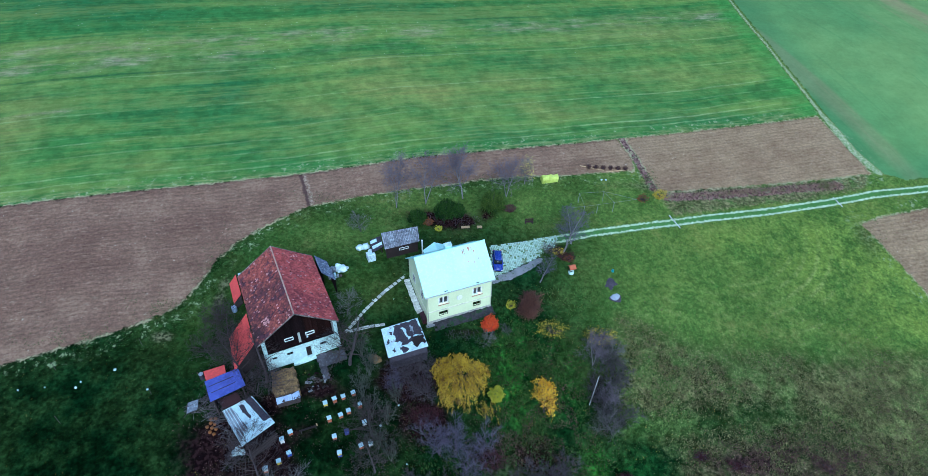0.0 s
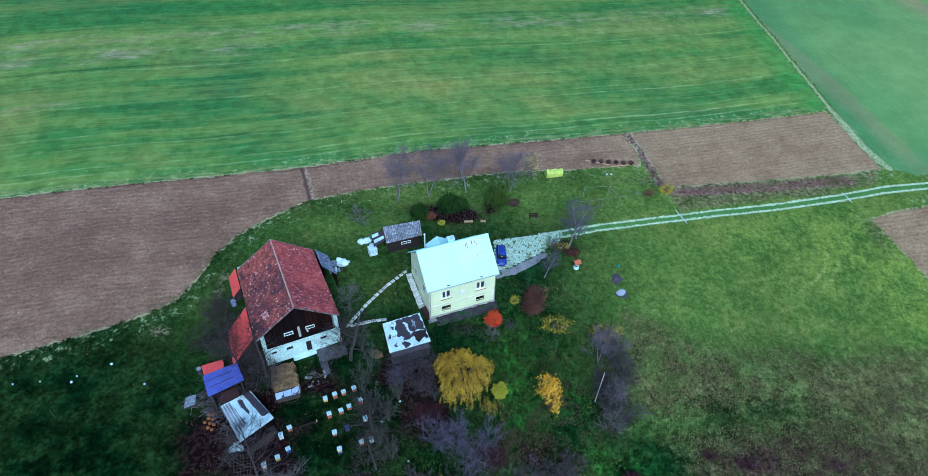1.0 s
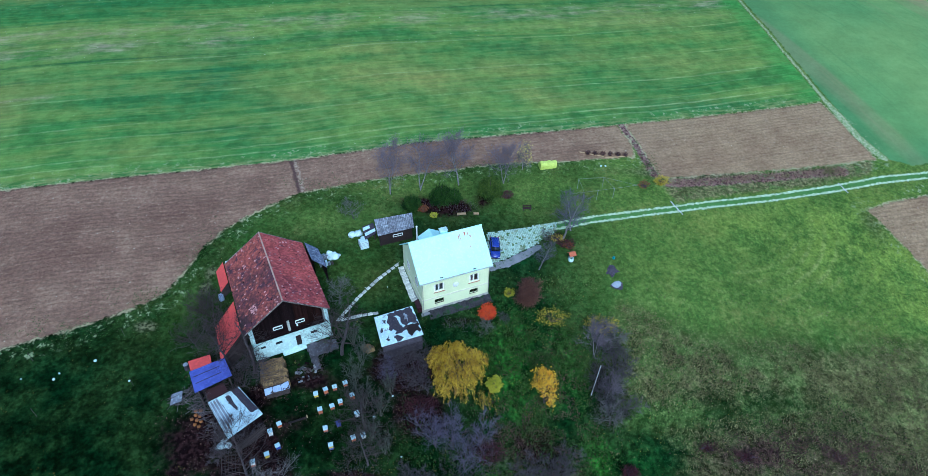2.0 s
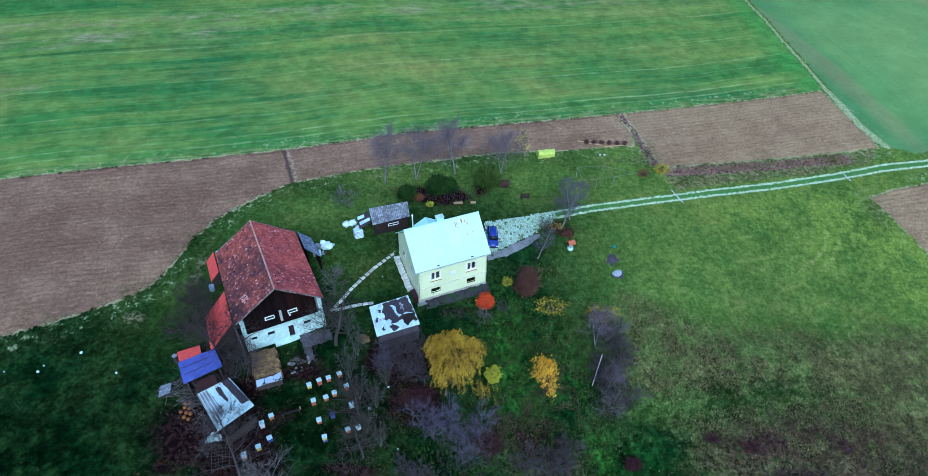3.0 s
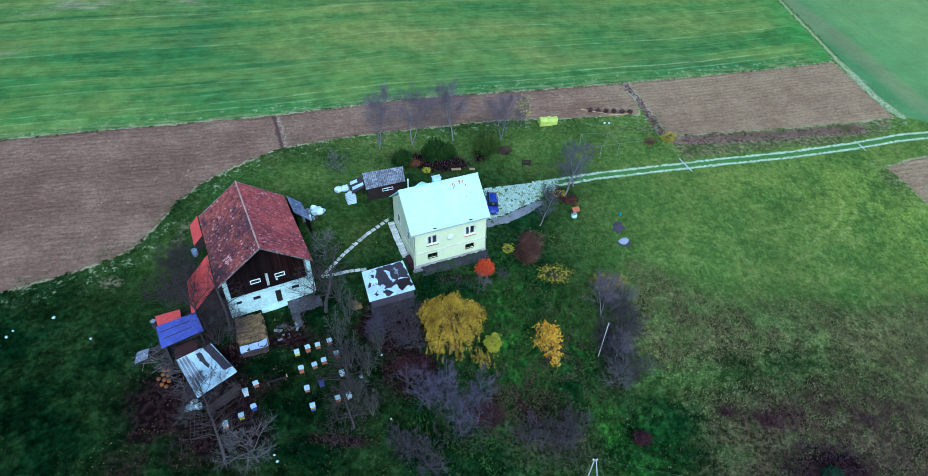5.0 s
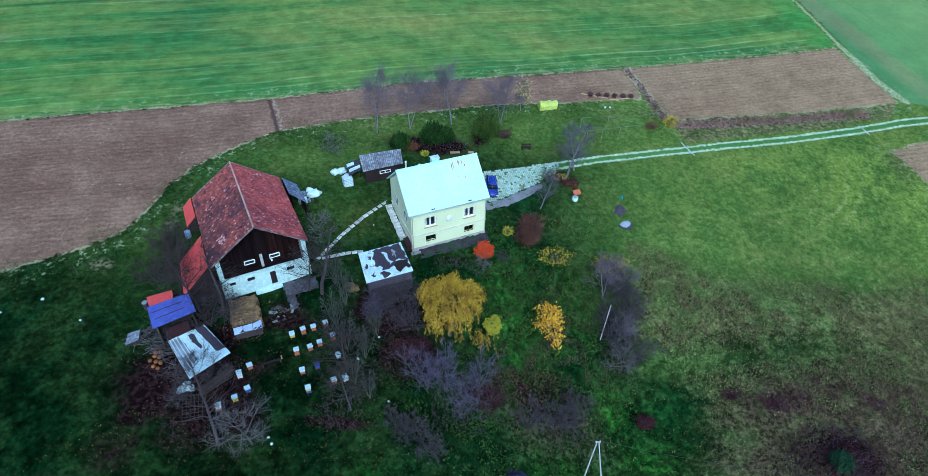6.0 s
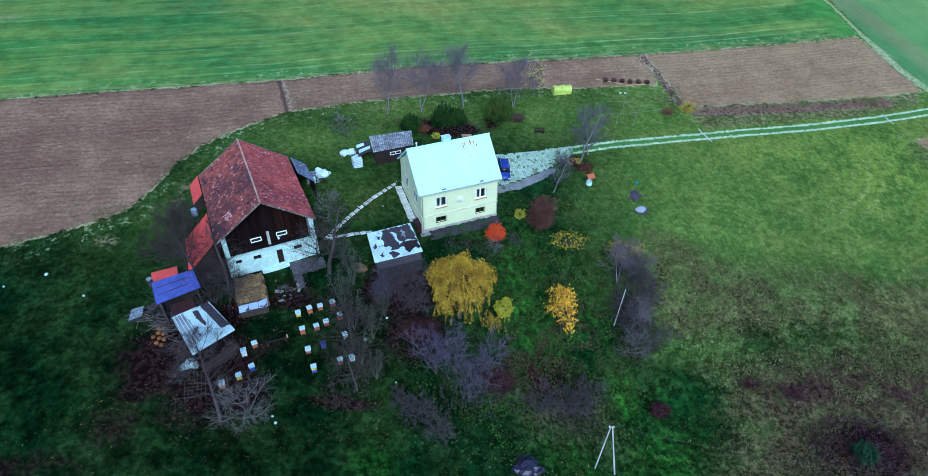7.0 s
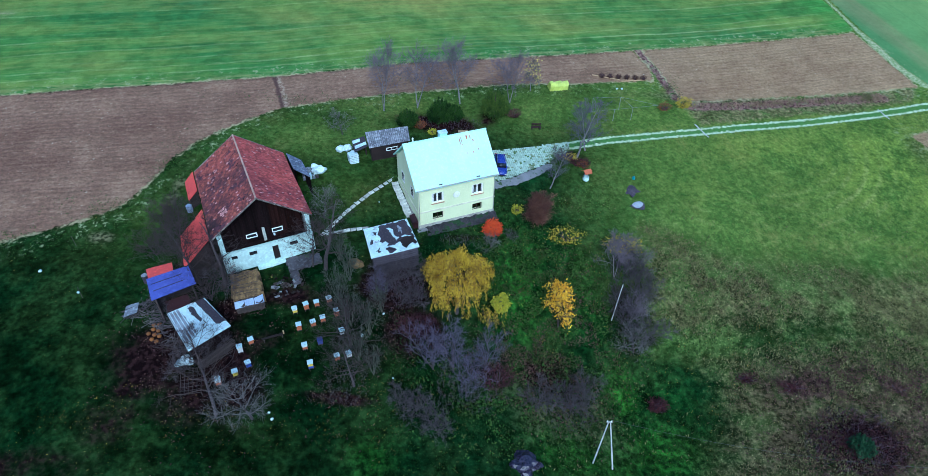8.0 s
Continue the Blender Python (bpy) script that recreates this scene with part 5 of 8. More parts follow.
torn(r, loc, [(0.62, 0.6), (0.74, 0.55), (0.98, 0.62), (0.97, 0.9), (0.86, 0.82), (0.74, 0.94), (0.66, 0.8)], 0.018, "brown_wood", "bare brown boards", 21)
torn(r, loc, [(0.30, 0.82), (0.44, 0.8), (0.5, 0.94), (0.36, 0.97)], 0.018, "felt_dark", "", 22, 0.05)
torn(r, loc, [(0.05, 0.45), (0.12, 0.42), (0.14, 0.56), (0.06, 0.6)], 0.018, "felt_dark", "", 23, 0.03)
torn(r, loc, [(0.5, 0.2), (0.58, 0.18), (0.6, 0.36), (0.66, 0.58), (0.58, 0.62), (0.54, 0.4)], 0.036, "white_sheet", "remnant of white sheet", 4)
torn(r, loc, [(0.72, 0.14), (0.76, 0.12), (0.79, 0.46), (0.75, 0.5)], 0.036, "grey_sheet", "", 5)
torn(r, loc, [(0.84, 0.1), (0.86, 0.1), (0.9, 0.5), (0.87, 0.5)], 0.036, "old_wood", "", 6)
t, r, loc = shed("hen_house", [(-27.99, 41.99, 0.75), (-25.02, 44.17, 0.8), (-21.41, 40.68, 0.55), (-24.48, 37.53, 0.5)], "white_sheet", "barn_wood",
                 "wooden shed patched with grey, white and dark roofing sheets", ribs=12)
torn(r, loc, [(0.0, 0.02), (0.30, 0.02), (0.36, 0.72), (0.2, 0.78), (0.02, 0.9)], 0.012, "grey_sheet", "grey corrugated sheet", 7, 0.012)
# dark sheet added where the roof is open, for the darkness of the hole
torn(r, loc, [(0.5, 0.06), (0.62, 0.1), (0.62, 0.5), (0.56, 0.54), (0.48, 0.3)], 0.05, "felt_dark", "dark sheet standing in for a gap in the roof", 8, 0.02)
torn(r, loc, [(0.74, 0.0), (0.97, 0.0), (1.0, 0.84), (0.8, 0.8)], 0.05, "felt_dark", "dark felt strip", 9, 0.012)

t, r, loc = shed("wood_store", [(-30.52, 44.84, 2.7), (-27.02, 46.88, 2.75), (-25.51, 44.53, 2.5), (-29.05, 42.14, 2.45)], "blue_tarp", "old_wood",
                 "wood store covered with a blue tarpaulin", inset=0.35, wall_sides=(0, 1, 3))
for g in (0.3, 0.62):
    plate_on(r, loc, 0.08, 0.8, g, g + 0.03, 0.024, "felt_dark", "dark strip across the tarpaulin")
shed("lean_to_roof", [(-31.2, 46.4, 2.6), (-28.9, 47.4, 2.65), (-28.25, 46.0, 2.72), (-30.4, 45.0, 2.68)], "red_sheet", "old_wood", "small red sheet lean-to behind the wood store", inset=0.25)
shed("lean_to_roof", [(-28.75, 43.6, 0.8), (-26.9, 44.7, 0.8), (-26.2, 43.7, 0.45), (-28.2, 42.5, 0.42)], "dark_red", "old_wood", "dark red sheet lean-to between sheds", inset=0.25)
shed("side_lean_to", [(-32.0, 60.9, 3.3), (-31.3, 62.1, 4.0), (-29.5, 58.3, 4.0), (-30.3, 57.2, 3.3)], "red_sheet", "old_wood", "bright red sheet lean-to against the barn", inset=0.2, ribs=5)
t, r, loc = shed("side_lean_to", [(-29.6, 51.8, 2.5), (-28.0, 55.1, 3.7), (-25.6, 49.9, 3.7), (-27.4, 46.6, 2.5)], "red_sheet", "old_wood", "long faded red sheet lean-to against the barn", inset=0.25, ribs=8)
t, r, loc = shed("rear_lean_to", [(-20.85, 65.8, 4.45), (-18.9, 65.1, 3.9), (-17.0, 61.35, 3.9), (-19.2, 62.3, 4.45)], "blue_grey_sheet", "barn_wood", "grey weathered sheet lean-to beside the barn", inset=0.2, ribs=6, wall_sides=(0, 1, 3))
shed("white_box", [(-31.1, 62.4, 3.9), (-30.3, 62.7, 3.9), (-30.0, 61.9, 3.8), (-30.8, 61.6, 3.8)], "white_sheet", "white_sheet", "small white sheet hatch by the barn eave", "hatch", inset=0.05)

t, r, loc = shed("tool_shed", [(-11.61, 70.89, 4.55), (-6.12, 72.53, 4.6), (-5.65, 69.66, 4.15), (-10.74, 67.72, 4.1)], "felt_dark", "brown_wood",
                 "dark brown boarded shed with a grey shingle roof")
verts, faces = [], []
rng = random.Random(2)
for i in range(22):
    for j in range(9):
        at = lambda f, g, u: tuple((loc[0].lerp(loc[1], f)).lerp(loc[3].lerp(loc[2], f), g) + Vector((0, 0, u)))
        f0, f1 = i / 22 + 0.003, (i + 1) / 22 - 0.003
        g0, g1 = j / 9, min((j + 1) / 9 + 0.03 + rng.uniform(-0.01, 0.02), 1.02)
        n0 = len(verts)
        verts += [at(f0, g0, 0.01), at(f1, g0, 0.01), at(f1, g1, 0.05), at(f0, g1, 0.05), at(f1, g1, 0.012), at(f0, g1, 0.012)]
        faces += [(n0 + 3, n0 + 2, n0 + 1, n0), (n0 + 5, n0 + 4, n0 + 2, n0 + 3)]
me = bpy.data.meshes.new("shingles")
me.from_pydata(verts, [], faces)
tagged(part("shingles", me, M["shingle_grey"], r), kind="stuff")
mid = (loc[3] + loc[2]) / 2
ins = [p + (sum(loc, Vector()) / 4 - p).normalized() * 0.3 for p in loc]
ax = (ins[2] - ins[3]).normalized()
yaw = math.degrees(math.atan2(ax.y, ax.x))
w = part("window", boxes((-0.75, 0.75, -0.05, 0.0, 0, 0.08), (-0.75, 0.75, -0.05, 0.0, 0.37, 0.45), (-0.75, -0.67, -0.051, 0, 0.08, 0.37), (0.67, 0.75, -0.051, 0, 0.08, 0.37), (-0.04, 0.04, -0.051, 0, 0.08, 0.37)),
         M["white_frame"], t, "white framed window strip")
c = (ins[3] + ins[2]) / 2
w.matrix_basis = pose(c.x + 0.25, c.y - 0.02, c.z - 0.95, 0, 0, yaw)
for i in (-1, 1):
    part("pane", boxes((0.38 * i - 0.3, 0.38 * i + 0.3, -0.03, -0.02, 0.05, 0.4)), M["car_glass"], w)
t, r, loc = shed("side_canopy", [(-13.3, 70.0, 3.9), (-11.75, 70.85, 4.0), (-11.1, 68.8, 3.75), (-12.6, 67.5, 3.6)], "felt_dark", "brown_wood", "canopy with striped white and dark sheets beside the tool shed", inset=0.2, wall_sides=(0, 1))
plate_on(r, loc, 0.02, 0.6, 0.1, 0.35, 0.024, "white_sheet")
plate_on(r, loc, 0.1, 0.98, 0.55, 0.8, 0.024, "white_sheet")
part("flue", tubes(((0, 0, 0), (0, 0, 2.9), 0.1, 0.1), ((0, 0, 2.9), (0, 0, 3.05), 0.16, 0.06)), M["white_frame"],
     thing("stove_pipe", stand(-5.25, 69.2), "pale metal flue pipe beside the tool shed", "pipe"))

# ---- bee hives ----
def hive(m, body, label, supers=1, stand_h=0.18):
    h = thing("bee_hive", m @ Matrix.Scale(0.9, 4), label, "bee hive", "bee hives on the grass")
    part("stand", boxes((-0.24, -0.18, -0.24, -0.18, -0.3, stand_h), (0.18, 0.24, -0.24, -0.18, -0.3, stand_h), (-0.24, -0.18, 0.18, 0.24, -0.3, stand_h),
                        (0.18, 0.24, 0.18, 0.24, -0.3, stand_h), (-0.28, 0.28, -0.28, 0.28, stand_h + 0.002, stand_h + 0.04)), M["old_wood"], h)
    z = stand_h + 0.042
    b = part("body", boxes((-0.26, 0.26, -0.26, 0.26, z, z + 0.34), bevel=0.012), M[body[0]], h)
    part("entrance", boxes((-0.15, 0.15, -0.30, -0.262, z + 0.02, z + 0.05)), M["felt_dark"], b, "dark entrance slot with landing ledge")
    z += 0.344
    for i in range(supers):
        part("super", boxes((-0.255, 0.255, -0.255, 0.255, z, z + 0.2), bevel=0.012), M[body[min(i + 1, len(body) - 1)]], h)
        z += 0.204
    part("lid", boxes((-0.31, 0.31, -0.31, 0.31, z, z + 0.09), bevel=0.015), M["hive_lid"], h, "pale sheet-metal lid")
    return h


O = ("hive_red",)
HIVES = [(-21.9, 36.1, ("hive_red", "hive_white"), "white"), (-20.6, 37.1, ("hive_yellow",), "yellow"), (-19.6, 38.1, ("hive_blue",), "blue"),
         (-20.7, 39.6, ("hive_white",), "white"), (-19.9, 40.6, O, "orange"),
         (-16.3, 44.5, ("hive_yellow", "hive_white"), "yellow and white"), (-15.2, 45.0, O, "orange"), (-14.2, 45.5, O, "orange"), (-13.0, 46.1, O, "orange"),
         (-15.5, 42.5, O, "orange"), (-14.2, 43.1, O, "orange"), (-13.3, 43.7, O, "orange"), (-12.0, 44.5, O, "orange"),
         (-14.6, 40.4, ("hive_red", "hive_white"), "white"), (-11.2, 42.4, ("hive_white",), "white"),
         (-13.7, 38.4, ("hive_blue", "hive_yellow"), "blue and yellow"), (-11.3, 39.5, O, "orange"), (-10.2, 39.9, ("hive_white",), "white")]
for i, (x, y, b, word) in enumerate(HIVES):
    hive(stand(x, y, 24 + (i * 37) % 15 - 7), b, word + " painted box bee hive with a pale metal lid", 1 + (i % 3 == 0))
h = hive(stand(-13.2, 41.1, 20), ("hive_navy",), "dark blue bee hive with a dark lid", 1)
h.children[-1].data = h.children[-1].data.copy()
h.children[-1].data.materials[0] = M["hive_navy"]
for c in h.children:
    if c.name.startswith("lid"):
        c.data = c.data.copy()
        c.data.materials[0] = M["hive_navy"]
b = thing("bench", stand(-17.9, 41.3, 22), "low dark plank bench among the hives", "bench")
part("plank", boxes((-1.1, 1.1, -0.13, 0.13, 0.35, 0.41), bevel=0.01), M["brown_wood"], b)
for x in (-0.9, 0.9):
    part("leg", boxes((x - 0.05, x + 0.05, -0.13, 0.13, -0.2, 0.348)), M["old_wood"], b)
part("post", boxes((1.02, 1.14, -0.1, 0.1, 0.412, 0.75)), M["fresh_wood"], b)


# ---- car ----
def build_car():
    c = thing("car", lean(6.22, 68.75, 272, 0.0) @ Matrix.Scale(0.89, 4), "dark blue estate car parked on the paved drive", "car")
    L, W = 4.25, 1.72
    prof = [(-2.12, 0.42), (-2.12, 0.78), (-1.98, 0.92), (-0.85, 1.0), (0.9, 1.0), (1.95, 0.86), (2.12, 0.68), (2.12, 0.38)]
    bm = bmesh.new()
    rings = []
    for y, ins in ((-W / 2, 0.06), (-W / 2 + 0.05, 0.0), (W / 2 - 0.05, 0.0), (W / 2, 0.06)):
        rings.append([bm.verts.new((x * (1 - ins * 0.3), y, z - (ins if z > 0.6 else -ins))) for x, z in prof])
    for a, b in zip(rings, rings[1:]):
        for i in range(len(prof)):
            bm.faces.new((a[i], b[i], b[(i + 1) % len(prof)], a[(i + 1) % len(prof)]))
    bm.faces.new(rings[0])
    bm.faces.new(rings[-1][::-1])
    bmesh.ops.recalc_face_normals(bm, faces=bm.faces[:])
    bmesh.ops.bevel(bm, geom=bm.edges[:], offset=0.09, segments=3, affect="EDGES", clamp_overlap=True)
    for v in bm.verts:
        v.co.y *= 1 - 0.17 * (abs(v.co.x) / 2.12) ** 4
    part("body", bm, M["car_blue"], c, smooth=True)

    def cabin(x0, x1, x2, x3, z0, z1, w0, w1):
        b2 = bmesh.new()
        v = [b2.verts.new(p) for p in ((x0, -w0, z0), (x3, -w0, z0), (x3, w0, z0), (x0, w0, z0), (x1, -w1, z1), (x2, -w1, z1), (x2, w1, z1), (x1, w1, z1))]
        for f in ((3, 2, 1, 0), (4, 5, 6, 7), (0, 1, 5, 4), (1, 2, 6, 5), (2, 3, 7, 6), (3, 0, 4, 7)):
            b2.faces.new([v[i] for i in f])
        bmesh.ops.bevel(b2, geom=b2.edges[:], offset=0.09, segments=3, affect="EDGES", clamp_overlap=True)
        return b2

    part("glasshouse", cabin(-1.85, -1.45, 0.45, 1.1, 0.97, 1.4, 0.78, 0.62), M["car_glass"], c, "dark tinted windows", smooth=True)
    part("roof", cabin(-1.52, -1.44, 0.42, 0.5, 1.36, 1.45, 0.66, 0.6), M["car_blue"], c, smooth=True)
    for y in (-0.56, 0.56):
        part("roof_rail", tubes(((-1.3, y, 1.49), (0.3, y, 1.49), 0.018, 0.018), ((-1.3, y, 1.4), (-1.3, y, 1.49), 0.018, 0.018), ((0.3, y, 1.4), (0.3, y, 1.49), 0.018, 0.018)), M["chrome"], c)
    for x in (-1.32, 1.32):
        for y in (-0.78, 0.78):
            w = part("wheel", tubes(((x, y - 0.1, 0.31), (x, y + 0.1, 0.31), 0.31, 0.31), k=20), M["rubber"], c)
            s = 1 if y > 0 else -1
            part("rim", tubes(((x, y + s * 0.085, 0.31), (x, y + s * 0.108, 0.31), 0.2, 0.19), k=16), M["chrome"], w)
    for y in (-0.62, 0.62):
        part("headlight", boxes((2.02, 2.11, y - 0.17, y + 0.17, 0.62, 0.76), bevel=0.02), M["chrome"], c)
        part("tail_light", boxes((-2.14, -2.06, y - 0.14, y + 0.14, 0.66, 0.88), bevel=0.02), M["red_lens"], c)
        part("mirror", boxes((0.75, 0.87, y * 1.55 - 0.08, y * 1.55 + 0.08, 0.98, 1.1), bevel=0.02), M["car_blue"], c)
    for x in (-2.13, 2.09):
        part("bumper", boxes((x, x + 0.05, -0.8, 0.8, 0.4, 0.55), bevel=0.02), M["rubber"], c)


build_car()


# ---- yard things ----
def wrapped_bale(x, y, r, seed, dz=0.0):
    t = thing("wrapped_bale", stand(x, y, seed * 40, dz), "round bale wrapped in white plastic by the tool shed", "bale", "white wrapped bales")
    bm = bmesh.new()
    blob(bm, (0, 0, r * 0.62), (r, r * 0.85, r * 0.72), seed, 0.17, 3)
    part("wrap", bm, M["plastic_white"], t, smooth=True)


for i, (x, y, r) in enumerate(((-14.75, 69.3, 0.6), (-13.85, 69.6, 0.62), (-13.1, 68.7, 0.5))):
    wrapped_bale(x, y, r, i + 1)
t = thing("wrapped_crate", stand(-12.9, 67.7, 25), "square crate wrapped in white plastic by the tool shed", "crate")
part("wrap", boxes((-0.62, 0.62, -0.55, 0.55, -0.2, 1.15), bevel=0.09), M["plastic_white"], t)
for i in range(5):
    part("band", boxes((-0.635, 0.635, -0.565, 0.565, 0.08 + 0.24 * i, 0.12 + 0.24 * i), bevel=0.01), M["grey_sheet"], t)
part("lid", boxes((-0.5, 0.5, -0.43, 0.43, 1.152, 1.2), bevel=0.02), M["white_sheet"], t)
t = thing("covered_heap", stand(-17.1, 65.2, 20), "heap of stored things under white plastic sheet", "heap")
for i, (x, y, rx, ry, rz) in enumerate(((0.1, 0, 0.95, 0.55, 0.5), (-1.1, 0.3, 0.6, 0.5, 0.4), (-0.3, 0.5, 0.5, 0.4, 0.55))):
    bm = bmesh.new()
    blob(bm, (x, y, rz * 0.6), (rx, ry, rz), 9 + i, 0.22, 3)
    part("plastic_sheet", bm, M["plastic_white" if i != 1 else "grey_sheet"], t)
for i in range(5):
    rng = random.Random(i)
    part("junk", boxes((-2.0 + 0.4 * i, -1.7 + 0.4 * i, -1.4, -1.1 + rng.random() * 0.3, 0, 0.3 + 0.4 * rng.random()), bevel=0.03), M[("grey_sheet", "old_wood", "white_sheet")[i % 3]], t)


def build_yellow_cover():
    t = thing("covered_woodpile", lean(15.9, 87.3, 14), "long stack under a yellow-green cover at the garden's edge", "woodpile")
    bm = bmesh.new()
    n = 14
    rng = random.Random(3)
    prof = ((-0.6, -0.3), (-0.58, 0.75), (-0.3, 1.12), (0.3, 1.1), (0.57, 0.72), (0.6, -0.3))
    ring = [[bm.verts.new((-1.45 + 2.9 * i / n, y + rng.uniform(-.05, .05), z + rng.uniform(-.05, .05) + 0.08 * math.sin(i))) for y, z in prof] for i in range(n + 1)]
    for a, b in zip(ring, ring[1:]):
        for j in range(5):
            bm.faces.new((a[j], a[j + 1], b[j + 1], b[j]))
    bm.faces.new(ring[0][::-1])
    bm.faces.new(ring[-1])
    bmesh.ops.recalc_face_normals(bm, faces=bm.faces[:])
    part("cover", bm, M["yellow_tarp"], t)


build_yellow_cover()


def build_well():
    w = thing("ornamental_well", stand(17.7, 68.0, 20, 0, 0.82), "small garden well with white ring and red tiled roof", "well")
    bm = bmesh.new()
    for i in range(18):
        a0, a1 = 2 * math.pi * i / 18, 2 * math.pi * (i + 1) / 18
        for r0, r1, z0, z1 in ((0.55, 0.5, -0.3, 0.62), (0.5, 0.38, 0.62, 0.62), (0.38, 0.38, 0.62, 0.1)):
            bm.faces.new([bm.verts.new((r * math.cos(a), r * math.sin(a), z)) for r, a, z in ((r0, a0, z0), (r0, a1, z0), (r1, a1, z1), (r1, a0, z1))])
    bmesh.ops.remove_doubles(bm, verts=bm.verts[:], dist=1e-4)
    part("ring", bm, M["whitewash"], w, "white painted well ring", smooth=False)
    for x in (-0.45, 0.45):
        part("post", boxes((x - 0.05, x + 0.05, -0.05, 0.05, 0.4, 1.55)), M["brown_wood"], w)
    part("windlass", tubes(((-0.5, 0, 1.1), (0.6, 0, 1.1), 0.07, 0.07)), M["brown_wood"], w)
    for s in (-1, 1):
        bm = bmesh.new()
        c = [(-0.65, 0, 1.95), (0.65, 0, 1.95), (0.65, s * 0.65, 1.45), (-0.65, s * 0.65, 1.45)]
        slab(bm, c[::-s], 0.05)
        part("roof", bm, M["well_tile"], w, "red tiled roof")


build_well()


def mound(name, x, y, rx, ry, rz, material, label, cat, seed=1, rot=0, rough=0.2):
    t = thing(name, stand(x, y, rot), label, cat)
    bm = bmesh.new()
    blob(bm, (0, 0, 0), (rx, ry, rz), seed, rough, 3)
    part("mass", bm, M[material], t)
    return t


g = mound("gravel_heap", 23.9, 64.6, 0.78, 1.18, 0.09, "gravel_pale", "oval heap of pale gravel with a dark ash rim", "heap", 3, 20, 0.12)
bm = bmesh.new()
blob(bm, (0, 0, -0.02), (1.05, 1.45, 0.055), 13, 0.12, 3)
part("rim", bm, M["soil_dark"], g, "dark ash rim")
mound("soil_heap", 23.5, 66.9, 0.95, 1.2, 0.16, "soil_dark", "dark patch of turned soil and ash", "heap", 4, 0, 0.5)
mound("bucket", 24.4, 68.9, 0.24, 0.24, 0.42, "teal_plastic", "small teal plastic bucket on the grass", "bucket", 5, 0, 0.03)
mound("plastic_heap", 7.0, 31.1, 1.45, 1.2, 0.9, "black_plastic", "heap under shiny black plastic sheet", "heap", 6, 10, 0.3)
mound("straw_heap", -10.8, 51.3, 0.9, 0.8, 0.6, "straw", "small heap of old straw", "heap", 7)
mound("manure_heap", -22.0, 46.6, 1.3, 1.5, 0.9, "straw", "brown straw and manure heap before the barn", "heap", 8, 25, 0.15)
def build_straw_cover():
    """A low heap of straw under rotten thatch, its lower end weighted with pale sheets."""
    m = pose(-21.5, 46.4, 0.0, 0, 0, 21)
    s = thing("straw_cover", m, "low straw stack under ragged brown thatch and pale blue sheets", "straw stack")
    zg = gz(-21.5, 46.4)
    part("thatch", rough_slab(-1.45, 1.45, -1.2, 2.2, zg - 0.6, 0.45, 0.20, 21, 0.14, 0.17), M["straw"], s, "ragged brown thatch")
    part("foot", rough_slab(-1.4, 1.4, -2.1, -1.21, zg - 0.9, -0.25, 0.12, 24, 0.14, 0.17), M["old_wood"], s)
    rg = random.Random(31)
    for i in range(3):
        bm = bmesh.new()
        x0 = -1.45 + 0.98 * i
        a = rg.uniform(-0.08, 0.08)
        slab(bm, [(x0, -2.2 + a, -0.42), (x0 + 0.93, -2.2 - a, -0.42 + a), (x0 + 0.93, -1.35 + rg.uniform(-0.2, 0.2), -0.16), (x0, -1.4 + rg.uniform(-0.2, 0.2), -0.16 + a)], 0.03)
        part("sheet", bm, M["pale_blue_sheet"], s, "pale blue sheet")
    for i in range(7):
        y0, z0 = -1.0 + 0.45 * i, 0.05 + 0.075 * i + 0.12
        x0 = rg.uniform(-1.5, -0.9)
        part("lath", tubes(((x0, y0 + rg.uniform(-.2, .2), z0), (x0 + rg.uniform(1.4, 2.6), y0 + rg.uniform(-.3, .3), z0 + 0.06), 0.03, 0.025), k=5), M["old_wood"], s)


build_straw_cover()

# pumpkins
rng = random.Random(12)
for i, (x, y) in enumerate(((-29.7, 41.9), (-29.2, 42.0), (-29.6, 41.4), (-29.1, 41.3), (-29.3, 40.8), (-28.8, 40.7), (-29.4, 40.3), (-28.9, 40.1), (-29.9, 40.9))):
    t = thing("pumpkin", stand(x, y, i * 50), "round orange pumpkin lying on bare soil", "pumpkin", "pumpkins in a pile")
    bm = bmesh.new()
    bmesh.ops.create_uvsphere(bm, u_segments=24, v_segments=10, radius=0.21)
    for v in bm.verts:
        a = math.atan2(v.co.y, v.co.x)
        k = 1 + 0.06 * abs(math.cos(4 * a))
        v.co = Vector((v.co.x * k, v.co.y * k, v.co.z * 0.78 + 0.18))
    p = part("flesh", bm, M["pumpkin"], t, smooth=True)
    part("stalk", tubes(((0, 0, 0.36), (0.03, 0.02, 0.47), 0.03, 0.02), k=5), M["old_wood"], t)

